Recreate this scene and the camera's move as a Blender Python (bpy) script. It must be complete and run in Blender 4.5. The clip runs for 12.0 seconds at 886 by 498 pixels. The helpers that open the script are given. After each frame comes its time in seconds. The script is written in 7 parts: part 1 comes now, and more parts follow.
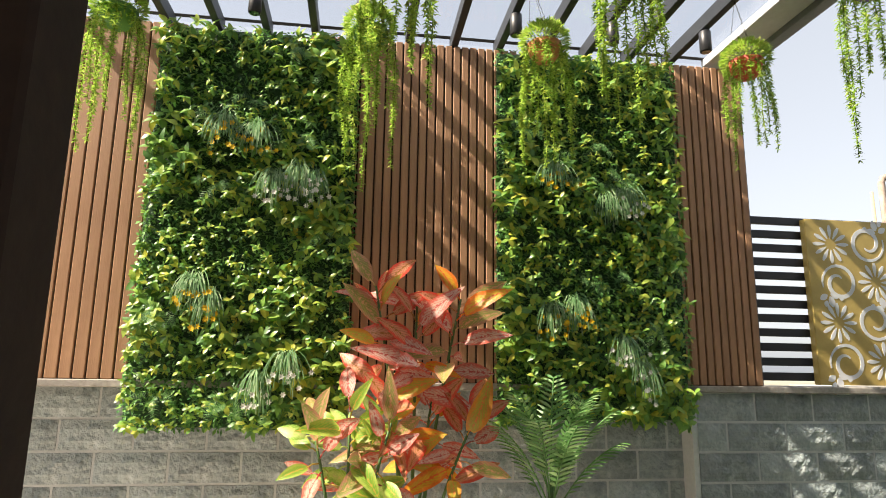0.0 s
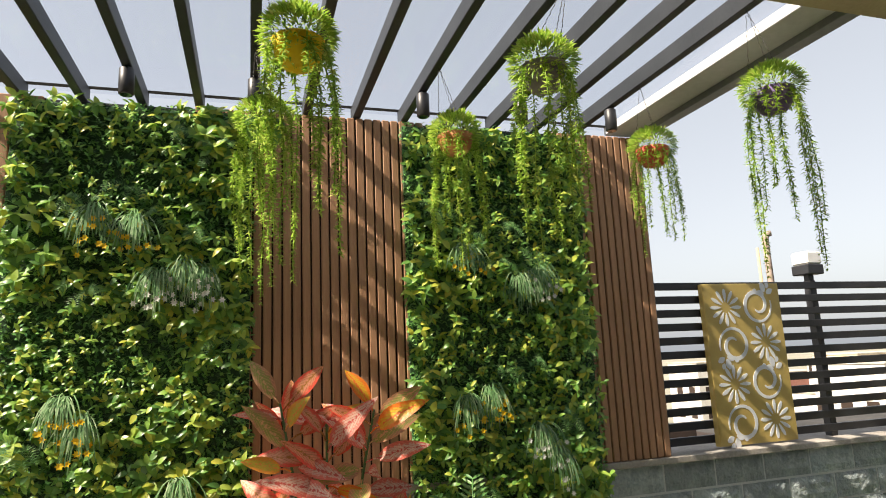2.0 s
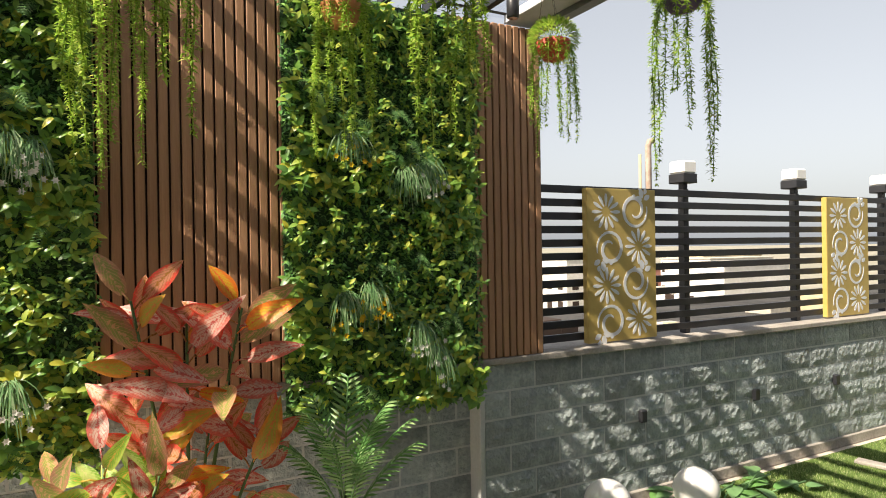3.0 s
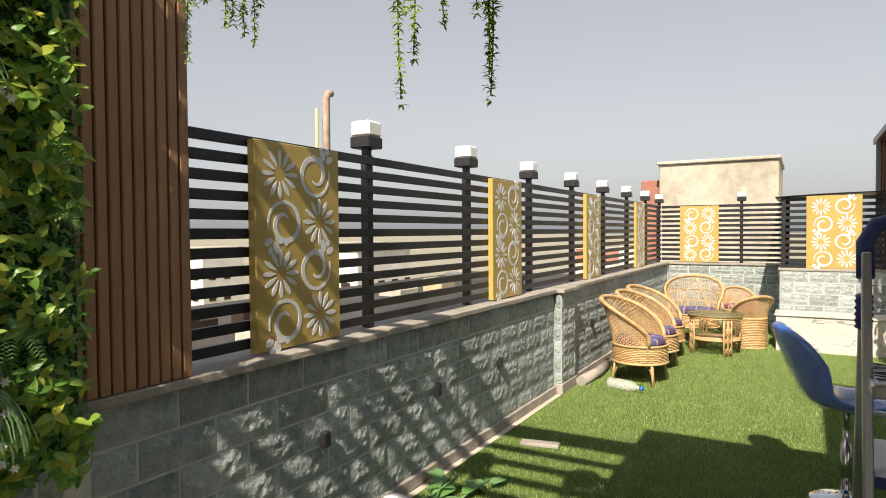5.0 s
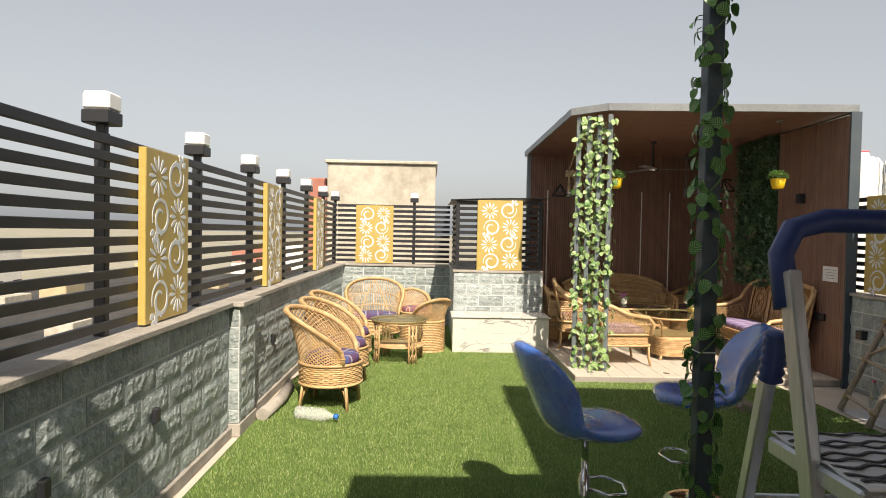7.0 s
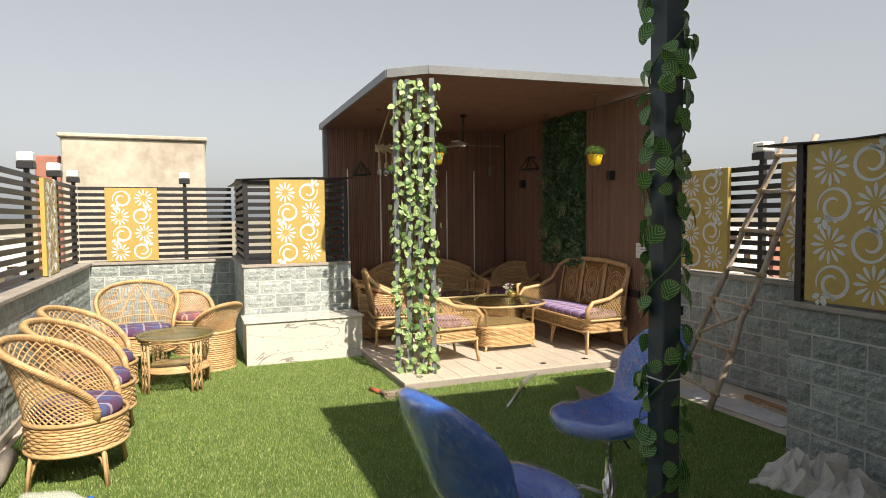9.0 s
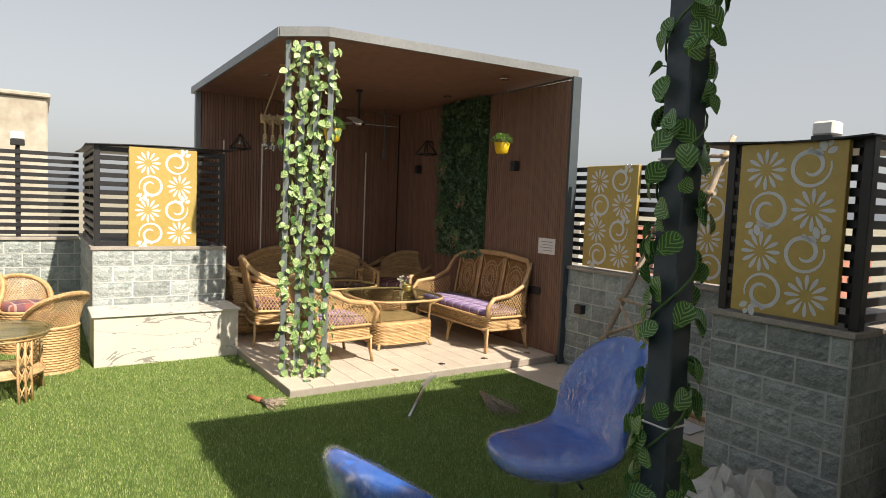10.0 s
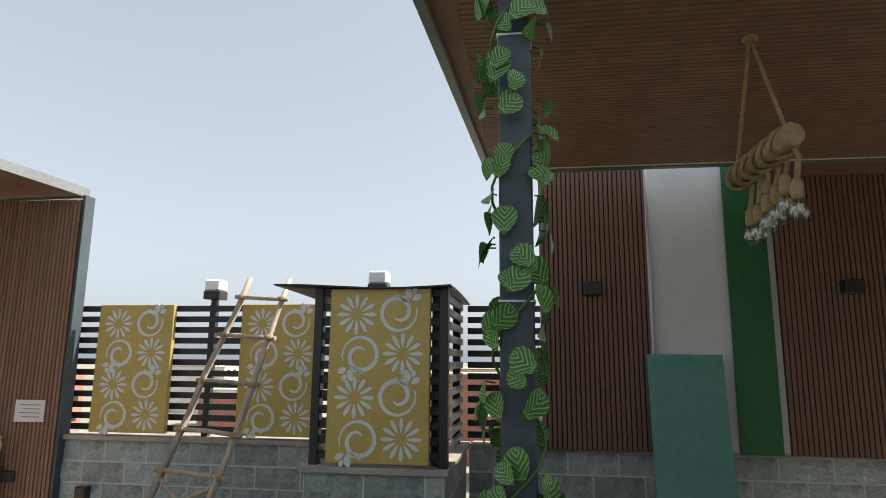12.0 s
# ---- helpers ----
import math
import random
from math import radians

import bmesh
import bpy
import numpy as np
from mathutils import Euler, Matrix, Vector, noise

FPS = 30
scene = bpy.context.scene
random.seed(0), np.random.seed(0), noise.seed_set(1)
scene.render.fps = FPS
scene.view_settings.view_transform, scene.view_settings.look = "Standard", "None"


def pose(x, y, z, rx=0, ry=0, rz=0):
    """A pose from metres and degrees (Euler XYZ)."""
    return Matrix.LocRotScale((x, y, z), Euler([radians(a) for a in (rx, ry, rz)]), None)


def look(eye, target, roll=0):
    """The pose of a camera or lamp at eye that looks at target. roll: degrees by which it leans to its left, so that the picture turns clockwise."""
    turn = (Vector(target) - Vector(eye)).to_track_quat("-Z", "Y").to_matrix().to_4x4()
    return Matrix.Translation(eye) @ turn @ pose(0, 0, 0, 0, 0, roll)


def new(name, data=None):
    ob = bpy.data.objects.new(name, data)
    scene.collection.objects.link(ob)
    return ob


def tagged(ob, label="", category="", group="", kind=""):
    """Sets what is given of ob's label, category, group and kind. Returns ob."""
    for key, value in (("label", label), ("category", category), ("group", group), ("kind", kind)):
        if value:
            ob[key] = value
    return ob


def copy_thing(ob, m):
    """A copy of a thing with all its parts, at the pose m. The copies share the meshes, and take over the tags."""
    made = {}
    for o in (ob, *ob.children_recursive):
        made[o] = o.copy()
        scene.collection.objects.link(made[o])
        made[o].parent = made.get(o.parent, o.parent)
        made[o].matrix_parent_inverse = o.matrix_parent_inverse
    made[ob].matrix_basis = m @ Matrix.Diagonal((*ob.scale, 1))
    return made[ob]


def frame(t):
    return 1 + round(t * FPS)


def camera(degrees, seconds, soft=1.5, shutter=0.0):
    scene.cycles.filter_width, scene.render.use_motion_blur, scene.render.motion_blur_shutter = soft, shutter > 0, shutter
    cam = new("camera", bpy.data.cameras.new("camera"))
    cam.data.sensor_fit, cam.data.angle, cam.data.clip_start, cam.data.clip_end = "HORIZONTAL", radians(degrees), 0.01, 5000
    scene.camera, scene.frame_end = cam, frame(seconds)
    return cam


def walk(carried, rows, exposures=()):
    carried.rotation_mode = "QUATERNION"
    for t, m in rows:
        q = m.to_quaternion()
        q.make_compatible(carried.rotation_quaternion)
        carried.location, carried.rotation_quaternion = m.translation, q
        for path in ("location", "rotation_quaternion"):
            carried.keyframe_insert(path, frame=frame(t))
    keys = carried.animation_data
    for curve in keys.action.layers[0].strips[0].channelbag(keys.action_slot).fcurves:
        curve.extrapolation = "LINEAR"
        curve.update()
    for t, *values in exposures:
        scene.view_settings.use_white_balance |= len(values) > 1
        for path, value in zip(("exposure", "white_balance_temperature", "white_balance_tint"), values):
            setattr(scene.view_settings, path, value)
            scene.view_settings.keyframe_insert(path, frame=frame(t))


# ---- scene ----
cam = camera(70.9, 12.0, 0.95)
PATH = [
    (0, (0.016, 0.38, 1.079), (0.278, 2.326, 1.458), 0.8),
    (0.3, (0.019, 0.383, 1.073), (0.34, 2.328, 1.366), 0.8),
    (0.5, (0.02, 0.394, 1.071), (0.362, 2.338, 1.394), 0.7),
    (1, (0.019, 0.46, 1.147), (0.417, 2.395, 1.458), -1.4),
    (1.2, (0.038, 0.444, 1.264), (0.533, 2.357, 1.57), -2.6),
    (1.5, (0.024, 0.511, 1.404), (0.588, 2.373, 1.87), -2.3),
    (1.8, (-0.017, 0.494, 1.556), (0.537, 2.308, 2.191), -3.3),
    (2, (-0.029, 0.489, 1.599), (0.561, 2.368, 1.949), -2.6),
    (2.2, (-0.033, 0.497, 1.611), (0.587, 2.388, 1.813), -2.1),
    (2.5, (-0.038, 0.548, 1.621), (0.709, 2.403, 1.643), -1.8),
    (3, (0.052, 0.666, 1.628), (0.979, 2.438, 1.624), -0.9),
    (3.5, (0.18, 0.82, 1.627), (1.398, 2.407, 1.612), 0.1),
    (3.7, (0.212, 0.905, 1.635), (1.53, 2.408, 1.585), 0.5),
    (5.3, (0.757, 1.671, 1.55), (2.553, 2.549, 1.506), -0.8),
    (5.5, (0.839, 1.749, 1.548), (2.68, 2.529, 1.502), -0.9),
    (6, (1.091, 1.97, 1.565), (3.054, 2.344, 1.507), -1.0),
    (6.5, (1.417, 2.059, 1.554), (3.405, 2.279, 1.552), -1.2),
    (7, (1.703, 2.11, 1.554), (3.702, 2.075, 1.501), 1.1),
    (7.5, (1.968, 2.186, 1.558), (3.944, 1.882, 1.52), -0.3),
    (7.7, (2.101, 2.213, 1.54), (4.06, 1.816, 1.493), -0.6),
    (9.3, (3.110, 2.286, 1.575), (4.916, 1.431, 1.498), -0.6),
    (9.5, (3.237, 2.268, 1.574), (5.001, 1.328, 1.508), -0.4),
    (9.8, (3.414, 2.254, 1.580), (5.133, 1.240, 1.454), 1.2),
    (10, (3.545, 2.234, 1.585), (5.214, 1.143, 1.439), 2.3),
    (10.5, (3.851, 2.281, 1.569), (5.298, 0.903, 1.480), 0.9),
    (11, (4.115, 2.259, 1.581), (5.358, 0.693, 1.613), 2.3),
    (11.2, (4.197, 2.165, 1.585), (5.395, 0.566, 1.658), 1.5),
    (11.4, (4.318, 2.133, 1.581), (5.421, 0.470, 1.715), 3.2),
    (11.5, (4.372, 2.152, 1.575), (5.382, 0.439, 1.785), 2.8),
    (11.6, (4.418, 2.164, 1.569), (5.308, 0.392, 1.826), 3.7),
    (11.8, (4.49, 2.209, 1.573), (5.093, 0.324, 1.863), 3.0),
    (12, (4.549, 2.231, 1.594), (4.825, 0.282, 1.946), 0.5),
]
walk(cam, [(t, look(eye, target, roll)) for t, eye, target, roll in PATH], [(0.0, 1.75, 7200, 12), (1.5, 1.6, 7200, 12), (2.5, 1.45, 7200, 12), (3.5, 1.3, 7300, 12), (5.5, 1.0, 7300, 12), (10.5, 1.05, 7300, 12), (12.0, 1.4, 6700, 9)])

# ---- world and sun ----
SUN_TRAVEL = Vector((1.0, 0.19, -1.0)).normalized()
world = bpy.data.worlds.new("sky")
scene.world = world
world.use_nodes = True
wn = world.node_tree.nodes
sky = wn.new("ShaderNodeTexSky")
sky.sky_type = "NISHITA"
sky.sun_disc = False
sky.sun_elevation = math.asin(-SUN_TRAVEL.z)
sky.sun_rotation = math.atan2(-SUN_TRAVEL.x, -SUN_TRAVEL.y)
sky.air_density, sky.dust_density, sky.ozone_density = 1.0, 3.0, 0.6
sky.altitude = 200
wn["Background"].inputs["Strength"].default_value = 0.12
haze = wn.new("ShaderNodeHueSaturation")
haze.inputs["Saturation"].default_value = 0.45
world.node_tree.links.new(sky.outputs["Color"], haze.inputs["Color"])
veil = wn.new("ShaderNodeMix")
veil.data_type = "RGBA"
veil.inputs["Factor"].default_value = 0.65
veil.inputs[7].default_value = (1.42, 1.67, 2.02, 1)
world.node_tree.links.new(haze.outputs["Color"], veil.inputs[6])
world.node_tree.links.new(veil.outputs[2], wn["Background"].inputs["Color"])
sun = new("sun", bpy.data.lights.new("sun", "SUN"))
sun.data.energy = 3.7
sun.data.angle = radians(0.6)
sun.data.color = (1.0, 0.93, 0.82)
sun.rotation_euler = SUN_TRAVEL.to_track_quat("-Z", "Y").to_euler()


# ---- materials ----
def surface(name, low, high, rough=0.7, metal=0.0, scale=3.0, fine=40.0, bump=0.15, bscale=None, vary="", amount=0.12, depth=0.01,
            stretch=(1, 1, 1), glow=0.0, leaf=0.0, coat=0.0, detail=5.0):
    """A node material: two noises mix two base colours, a third gives relief; vary shifts the value by object or by island."""
    m = bpy.data.materials.new(name)
    m.use_nodes = True
    n, l = m.node_tree.nodes, m.node_tree.links
    b = n["Principled BSDF"]
    geo = n.new("ShaderNodeTexCoord")
    mp = n.new("ShaderNodeMapping")
    mp.inputs["Scale"].default_value = stretch
    l.new(geo.outputs["Object"], mp.inputs["Vector"])
    n1, n2 = n.new("ShaderNodeTexNoise"), n.new("ShaderNodeTexNoise")
    for q, s in ((n1, scale), (n2, fine)):
        q.inputs["Scale"].default_value, q.inputs["Detail"].default_value = s, detail
        l.new(mp.outputs["Vector"], q.inputs["Vector"])
    ad = n.new("ShaderNodeMath")
    ad.operation = "MULTIPLY_ADD"
    ad.inputs[1].default_value = 0.6
    l.new(n1.outputs["Fac"], ad.inputs[0])
    ml = n.new("ShaderNodeMath")
    ml.operation = "MULTIPLY"
    ml.inputs[1].default_value = 0.4
    l.new(n2.outputs["Fac"], ml.inputs[0])
    l.new(ml.outputs[0], ad.inputs[2])
    rp = n.new("ShaderNodeValToRGB")
    rp.color_ramp.elements[0].position, rp.color_ramp.elements[1].position = 0.33, 0.67
    rp.color_ramp.elements[0].color, rp.color_ramp.elements[1].color = (*low, 1), (*high, 1)
    l.new(ad.outputs[0], rp.inputs["Fac"])
    out = rp.outputs["Color"]
    if vary:
        src = n.new("ShaderNodeObjectInfo").outputs["Random"] if vary == "object" else n.new("ShaderNodeNewGeometry").outputs["Random Per Island"]
        mr = n.new("ShaderNodeMapRange")
        mr.inputs["To Min"].default_value, mr.inputs["To Max"].default_value = 1 - amount, 1 + amount
        l.new(src, mr.inputs["Value"])
        hs = n.new("ShaderNodeHueSaturation")
        l.new(mr.outputs[0], hs.inputs["Value"])
        l.new(out, hs.inputs["Color"])
        out = hs.outputs["Color"]
    l.new(out, b.inputs["Base Color"])
    b.inputs["Roughness"].default_value, b.inputs["Metallic"].default_value = rough, metal
    b.inputs["Coat Weight"].default_value = coat
    if bump:
        n3 = n.new("ShaderNodeTexNoise")
        n3.inputs["Scale"].default_value, n3.inputs["Detail"].default_value = bscale or fine, 6
        l.new(mp.outputs["Vector"], n3.inputs["Vector"])
        bp = n.new("ShaderNodeBump")
        bp.inputs["Strength"].default_value, bp.inputs["Distance"].default_value = bump, depth
        l.new(n3.outputs["Fac"], bp.inputs["Height"])
        l.new(bp.outputs["Normal"], b.inputs["Normal"])
    if glow:
        l.new(out, b.inputs["Emission Color"])
        b.inputs["Emission Strength"].default_value = glow
    if leaf:
        tr, mx = n.new("ShaderNodeBsdfTranslucent"), n.new("ShaderNodeMixShader")
        l.new(out, tr.inputs["Color"])
        mx.inputs[0].default_value = leaf
        l.new(b.outputs[0], mx.inputs[1])
        l.new(tr.outputs[0], mx.inputs[2])
        l.new(mx.outputs[0], n["Material Output"].inputs["Surface"])
    return m


def leafy(name, stops, rough=0.45, leaf=0.25, scale=2.0):
    """Leaves: each island takes its own colour off a ramp, with a little blotching inside a leaf."""
    m = surface(name, (0.5, 0.5, 0.5), (1, 1, 1), rough=rough, bump=0.2, fine=60, depth=0.003, leaf=leaf)
    n, l = m.node_tree.nodes, m.node_tree.links
    g = n.new("ShaderNodeNewGeometry")
    r = n.new("ShaderNodeValToRGB")
    e = r.color_ramp.elements
    while len(e) < len(stops):
        e.new(0.5)
    for q, (p, c) in zip(e, stops):
        q.position, q.color = p, (*c, 1)
    l.new(g.outputs["Random Per Island"], r.inputs["Fac"])
    mx = n.new("ShaderNodeMix")
    mx.data_type, mx.blend_type = "RGBA", "MULTIPLY"
    mx.inputs[0].default_value = 0.4
    old = n["Color Ramp"].outputs["Color"]
    l.new(r.outputs["Color"], mx.inputs[6])
    l.new(old, mx.inputs[7])
    for link in [k for k in l if k.from_socket == old and k.to_socket != mx.inputs[7]]:
        to = link.to_socket
        l.remove(link)
        l.new(mx.outputs[2], to)
    return m


def two_tone(name, base, mark, scale=(1, 1, 1), bands=30.0, width=0.5, rough=0.5, distort=2.0, leaf=0.2, kind="BANDS"):
    """Striped or veined surface from a wave texture in the mesh's own UV space."""
    m = bpy.data.materials.new(name)
    m.use_nodes = True
    n, l = m.node_tree.nodes, m.node_tree.links
    b = n["Principled BSDF"]
    uv = n.new("ShaderNodeUVMap")
    mp = n.new("ShaderNodeMapping")
    mp.inputs["Scale"].default_value = scale
    l.new(uv.outputs[0], mp.inputs["Vector"])
    w = n.new("ShaderNodeTexWave")
    w.wave_type = kind
    w.bands_direction = "Y"
    w.inputs["Scale"].default_value, w.inputs["Distortion"].default_value = bands, distort
    w.inputs["Detail"].default_value = 1
    l.new(mp.outputs[0], w.inputs["Vector"])
    r = n.new("ShaderNodeValToRGB")
    r.color_ramp.elements[0].position, r.color_ramp.elements[1].position = width - 0.08, width + 0.08
    r.color_ramp.elements[0].color, r.color_ramp.elements[1].color = (*base, 1), (*mark, 1)
    l.new(w.outputs["Fac"], r.inputs["Fac"])
    g = n.new("ShaderNodeNewGeometry")
    mr = n.new("ShaderNodeMapRange")
    mr.inputs["To Min"].default_value, mr.inputs["To Max"].default_value = 0.7, 1.25
    l.new(g.outputs["Random Per Island"], mr.inputs["Value"])
    hs = n.new("ShaderNodeHueSaturation")
    l.new(mr.outputs[0], hs.inputs["Value"])
    l.new(r.outputs["Color"], hs.inputs["Color"])
    l.new(hs.outputs["Color"], b.inputs["Base Color"])
    b.inputs["Roughness"].default_value = rough
    if leaf:
        tr, mx = n.new("ShaderNodeBsdfTranslucent"), n.new("ShaderNodeMixShader")
        l.new(hs.outputs["Color"], tr.inputs["Color"])
        mx.inputs[0].default_value = leaf
        l.new(b.outputs[0], mx.inputs[1])
        l.new(tr.outputs[0], mx.inputs[2])
        l.new(mx.outputs[0], n["Material Output"].inputs["Surface"])
    return m


def plaid(name, ground, stripe, line):
    """Checked cloth: crossing wide and thin stripes in the thing's own metres."""
    m = bpy.data.materials.new(name)
    m.use_nodes = True
    n, l = m.node_tree.nodes, m.node_tree.links
    b = n["Principled BSDF"]
    b.inputs["Roughness"].default_value = 0.9
    tc = n.new("ShaderNodeTexCoord")
    col = None
    for axis, freq, edge, colour in (("X", 12, 0.62, stripe), ("Y", 12, 0.62, stripe), ("X", 12, 0.97, line), ("Y", 12, 0.97, line)):
        w = n.new("ShaderNodeTexWave")
        w.bands_direction = axis
        w.inputs["Scale"].default_value = freq / 6.0
        w.inputs["Phase Offset"].default_value = 1.5 if colour == line else 0
        l.new(tc.outputs["Object"], w.inputs["Vector"])
        gt = n.new("ShaderNodeMath")
        gt.operation = "GREATER_THAN"
        gt.inputs[1].default_value = edge
        l.new(w.outputs["Fac"], gt.inputs[0])
        hf = n.new("ShaderNodeMath")
        hf.operation = "MULTIPLY"
        hf.inputs[1].default_value = 0.55
        l.new(gt.outputs[0], hf.inputs[0])
        mx = n.new("ShaderNodeMix")
        mx.data_type = "RGBA"
        l.new(hf.outputs[0], mx.inputs[0])
        if col is None:
            mx.inputs[6].default_value = (*ground, 1)
        else:
            l.new(col, mx.inputs[6])
        mx.inputs[7].default_value = (*colour, 1)
        col = mx.outputs[2]
    l.new(col, b.inputs["Base Color"])
    return m


def clear(name, tint=(1, 1, 1), rough=0.0, alpha=0.15, wrinkle=0.0):
    """Thin glass or film: mostly clear, with the gloss of its surface."""
    m = bpy.data.materials.new(name)
    m.use_nodes = True
    n, l = m.node_tree.nodes, m.node_tree.links
    b = n.new("ShaderNodeBsdfGlossy")
    b.inputs["Roughness"].default_value = rough
    if wrinkle:
        nz, bp = n.new("ShaderNodeTexNoise"), n.new("ShaderNodeBump")
        nz.inputs["Scale"].default_value, nz.inputs["Detail"].default_value, nz.inputs["Distortion"].default_value = 13, 4, 3.0
        bp.inputs["Strength"].default_value, bp.inputs["Distance"].default_value = wrinkle, 0.08
        tc, mp = n.new("ShaderNodeTexCoord"), n.new("ShaderNodeMapping")
        mp.inputs["Rotation"].default_value, mp.inputs["Scale"].default_value = (0.5, 0.35, 0.4), (2.2, 1.0, 0.5)
        l.new(tc.outputs["Object"], mp.inputs["Vector"])
        l.new(mp.outputs[0], nz.inputs["Vector"])
        l.new(nz.outputs["Fac"], bp.inputs["Height"])
        l.new(bp.outputs["Normal"], b.inputs["Normal"])
    tp, mx = n.new("ShaderNodeBsdfTransparent"), n.new("ShaderNodeMixShader")
    tp.inputs["Color"].default_value = (*tint, 1)
    mx.inputs[0].default_value = alpha
    if wrinkle:
        lw, mr = n.new("ShaderNodeLayerWeight"), n.new("ShaderNodeMapRange")
        lw.inputs["Blend"].default_value = 0.35
        l.new(bp.outputs["Normal"], lw.inputs["Normal"])
        mr.inputs["To Min"].default_value, mr.inputs["To Max"].default_value = alpha, 0.5
        l.new(lw.outputs["Facing"], mr.inputs["Value"])
        l.new(mr.outputs[0], mx.inputs[0])
    l.new(tp.outputs[0], mx.inputs[1])
    l.new(b.outputs[0], mx.inputs[2])
    l.new(mx.outputs[0], n["Material Output"].inputs["Surface"])
    return m


STONE = surface("grey_stone_tile", (0.175, 0.217, 0.224), (0.405, 0.45, 0.45), 0.5, scale=9, fine=45, bump=0.9, bscale=32, depth=0.022, vary="object", amount=0.22)
MORTAR = surface("pale_joint", (0.46, 0.49, 0.49), (0.60, 0.62, 0.61), 0.9, fine=50)
SILL = surface("sandstone_coping", (0.24, 0.22, 0.20), (0.42, 0.39, 0.35), 0.8, scale=5, fine=60, bump=0.4)
WPC = surface("brown_wpc_cladding", (0.31, 0.162, 0.085), (0.43, 0.242, 0.135), 0.62, scale=4, fine=30, stretch=(9, 9, 0.5), bump=0.15, vary="object", amount=0.1)
WPC_DARK = surface("dark_brown_fluted_cladding", (0.175, 0.095, 0.068), (0.262, 0.146, 0.106), 0.6, scale=4, fine=30, stretch=(9, 9, 0.5), bump=0.15, vary="island", amount=0.12)
CEIL = surface("brown_ceiling_board", (0.195, 0.102, 0.077), (0.29, 0.158, 0.114), 0.55, scale=3, fine=24, stretch=(3, 3, 1), bump=0.08, vary="island", amount=0.06)
GAP = surface("dark_joint", (0.02, 0.012, 0.008), (0.04, 0.022, 0.014), 0.9)
BLACK = surface("charcoal_powder_coat", (0.012, 0.013, 0.016), (0.026, 0.027, 0.032), 0.42, scale=5, fine=120, bump=0.05)
STEEL = surface("slate_grey_steel", (0.13, 0.155, 0.17), (0.19, 0.22, 0.235), 0.45, scale=4, fine=60, bump=0.08)
FASCIA = surface("grey_metal_fascia", (0.14, 0.155, 0.165), (0.22, 0.235, 0.245), 0.4, metal=0.2, scale=2, fine=40, bump=0.06)
POLE_PAINT = surface("dark_slate_paint", (0.035, 0.05, 0.065), (0.055, 0.075, 0.09), 0.5, scale=4, fine=60, bump=0.08)
GOLD = surface("matt_gold_board", (0.42, 0.31, 0.095), (0.52, 0.39, 0.13), 0.42, metal=0.15, scale=2, fine=25, bump=0.05)
GOLD_EDGE = surface("yellow_board_edge", (0.44, 0.32, 0.085), (0.54, 0.40, 0.12), 0.5, fine=60, bump=0.1)
CUT = surface("white_inlay", (0.56, 0.60, 0.64), (0.70, 0.72, 0.745), 0.5, scale=6, fine=40, bump=0.08)
MILK = surface("opal_acrylic", (0.80, 0.80, 0.78), (0.88, 0.88, 0.86), 0.3, bump=0)
TURF = surface("artificial_turf_base", (0.09, 0.16, 0.03), (0.17, 0.28, 0.06), 0.9, scale=5, fine=180, bump=1.0, bscale=260, depth=0.02)
BLADE = leafy("turf_blade", ((0.0, (0.09, 0.18, 0.04)), (0.4, (0.21, 0.33, 0.08)), (0.75, (0.34, 0.46, 0.15)), (1.0, (0.56, 0.60, 0.32))), rough=0.6, leaf=0.2)
TILE = surface("pale_floor_tile", (0.50, 0.44, 0.38), (0.62, 0.56, 0.49), 0.45, scale=4, fine=50, bump=0.06, vary="object", amount=0.05)
GROUT = surface("grout", (0.25, 0.22, 0.2), (0.33, 0.3, 0.27), 0.9)


def veined(name, ground, vein):
    """Marble: thin wandering veins over a mottled ground."""
    m = surface(name, ground, tuple(min(0.85, c * 1.15) for c in ground), 0.35, scale=2, fine=14, bump=0.04)
    n, l = m.node_tree.nodes, m.node_tree.links
    tc, nz, ab, rp, mx = n.new("ShaderNodeTexCoord"), n.new("ShaderNodeTexNoise"), n.new("ShaderNodeMath"), n.new("ShaderNodeValToRGB"), n.new("ShaderNodeMix")
    mp = n.new("ShaderNodeMapping")
    mp.inputs["Scale"].default_value = (0.8, 0.8, 2.4)
    l.new(tc.outputs["Object"], mp.inputs["Vector"])
    nz.inputs["Scale"].default_value, nz.inputs["Detail"].default_value, nz.inputs["Distortion"].default_value = 1.6, 6, 0.6
    l.new(mp.outputs["Vector"], nz.inputs["Vector"])
    ab.operation = "COMPARE"
    ab.inputs[1].default_value, ab.inputs[2].default_value = 0.5, 0.006
    l.new(nz.outputs["Fac"], ab.inputs[0])
    mx.data_type = "RGBA"
    old = n["Color Ramp"].outputs["Color"]
    l.new(ab.outputs[0], mx.inputs[0])
    l.new(old, mx.inputs[6])
    mx.inputs[7].default_value = (*vein, 1)
    l.new(mx.outputs[2], n["Principled BSDF"].inputs["Base Color"])
    return m


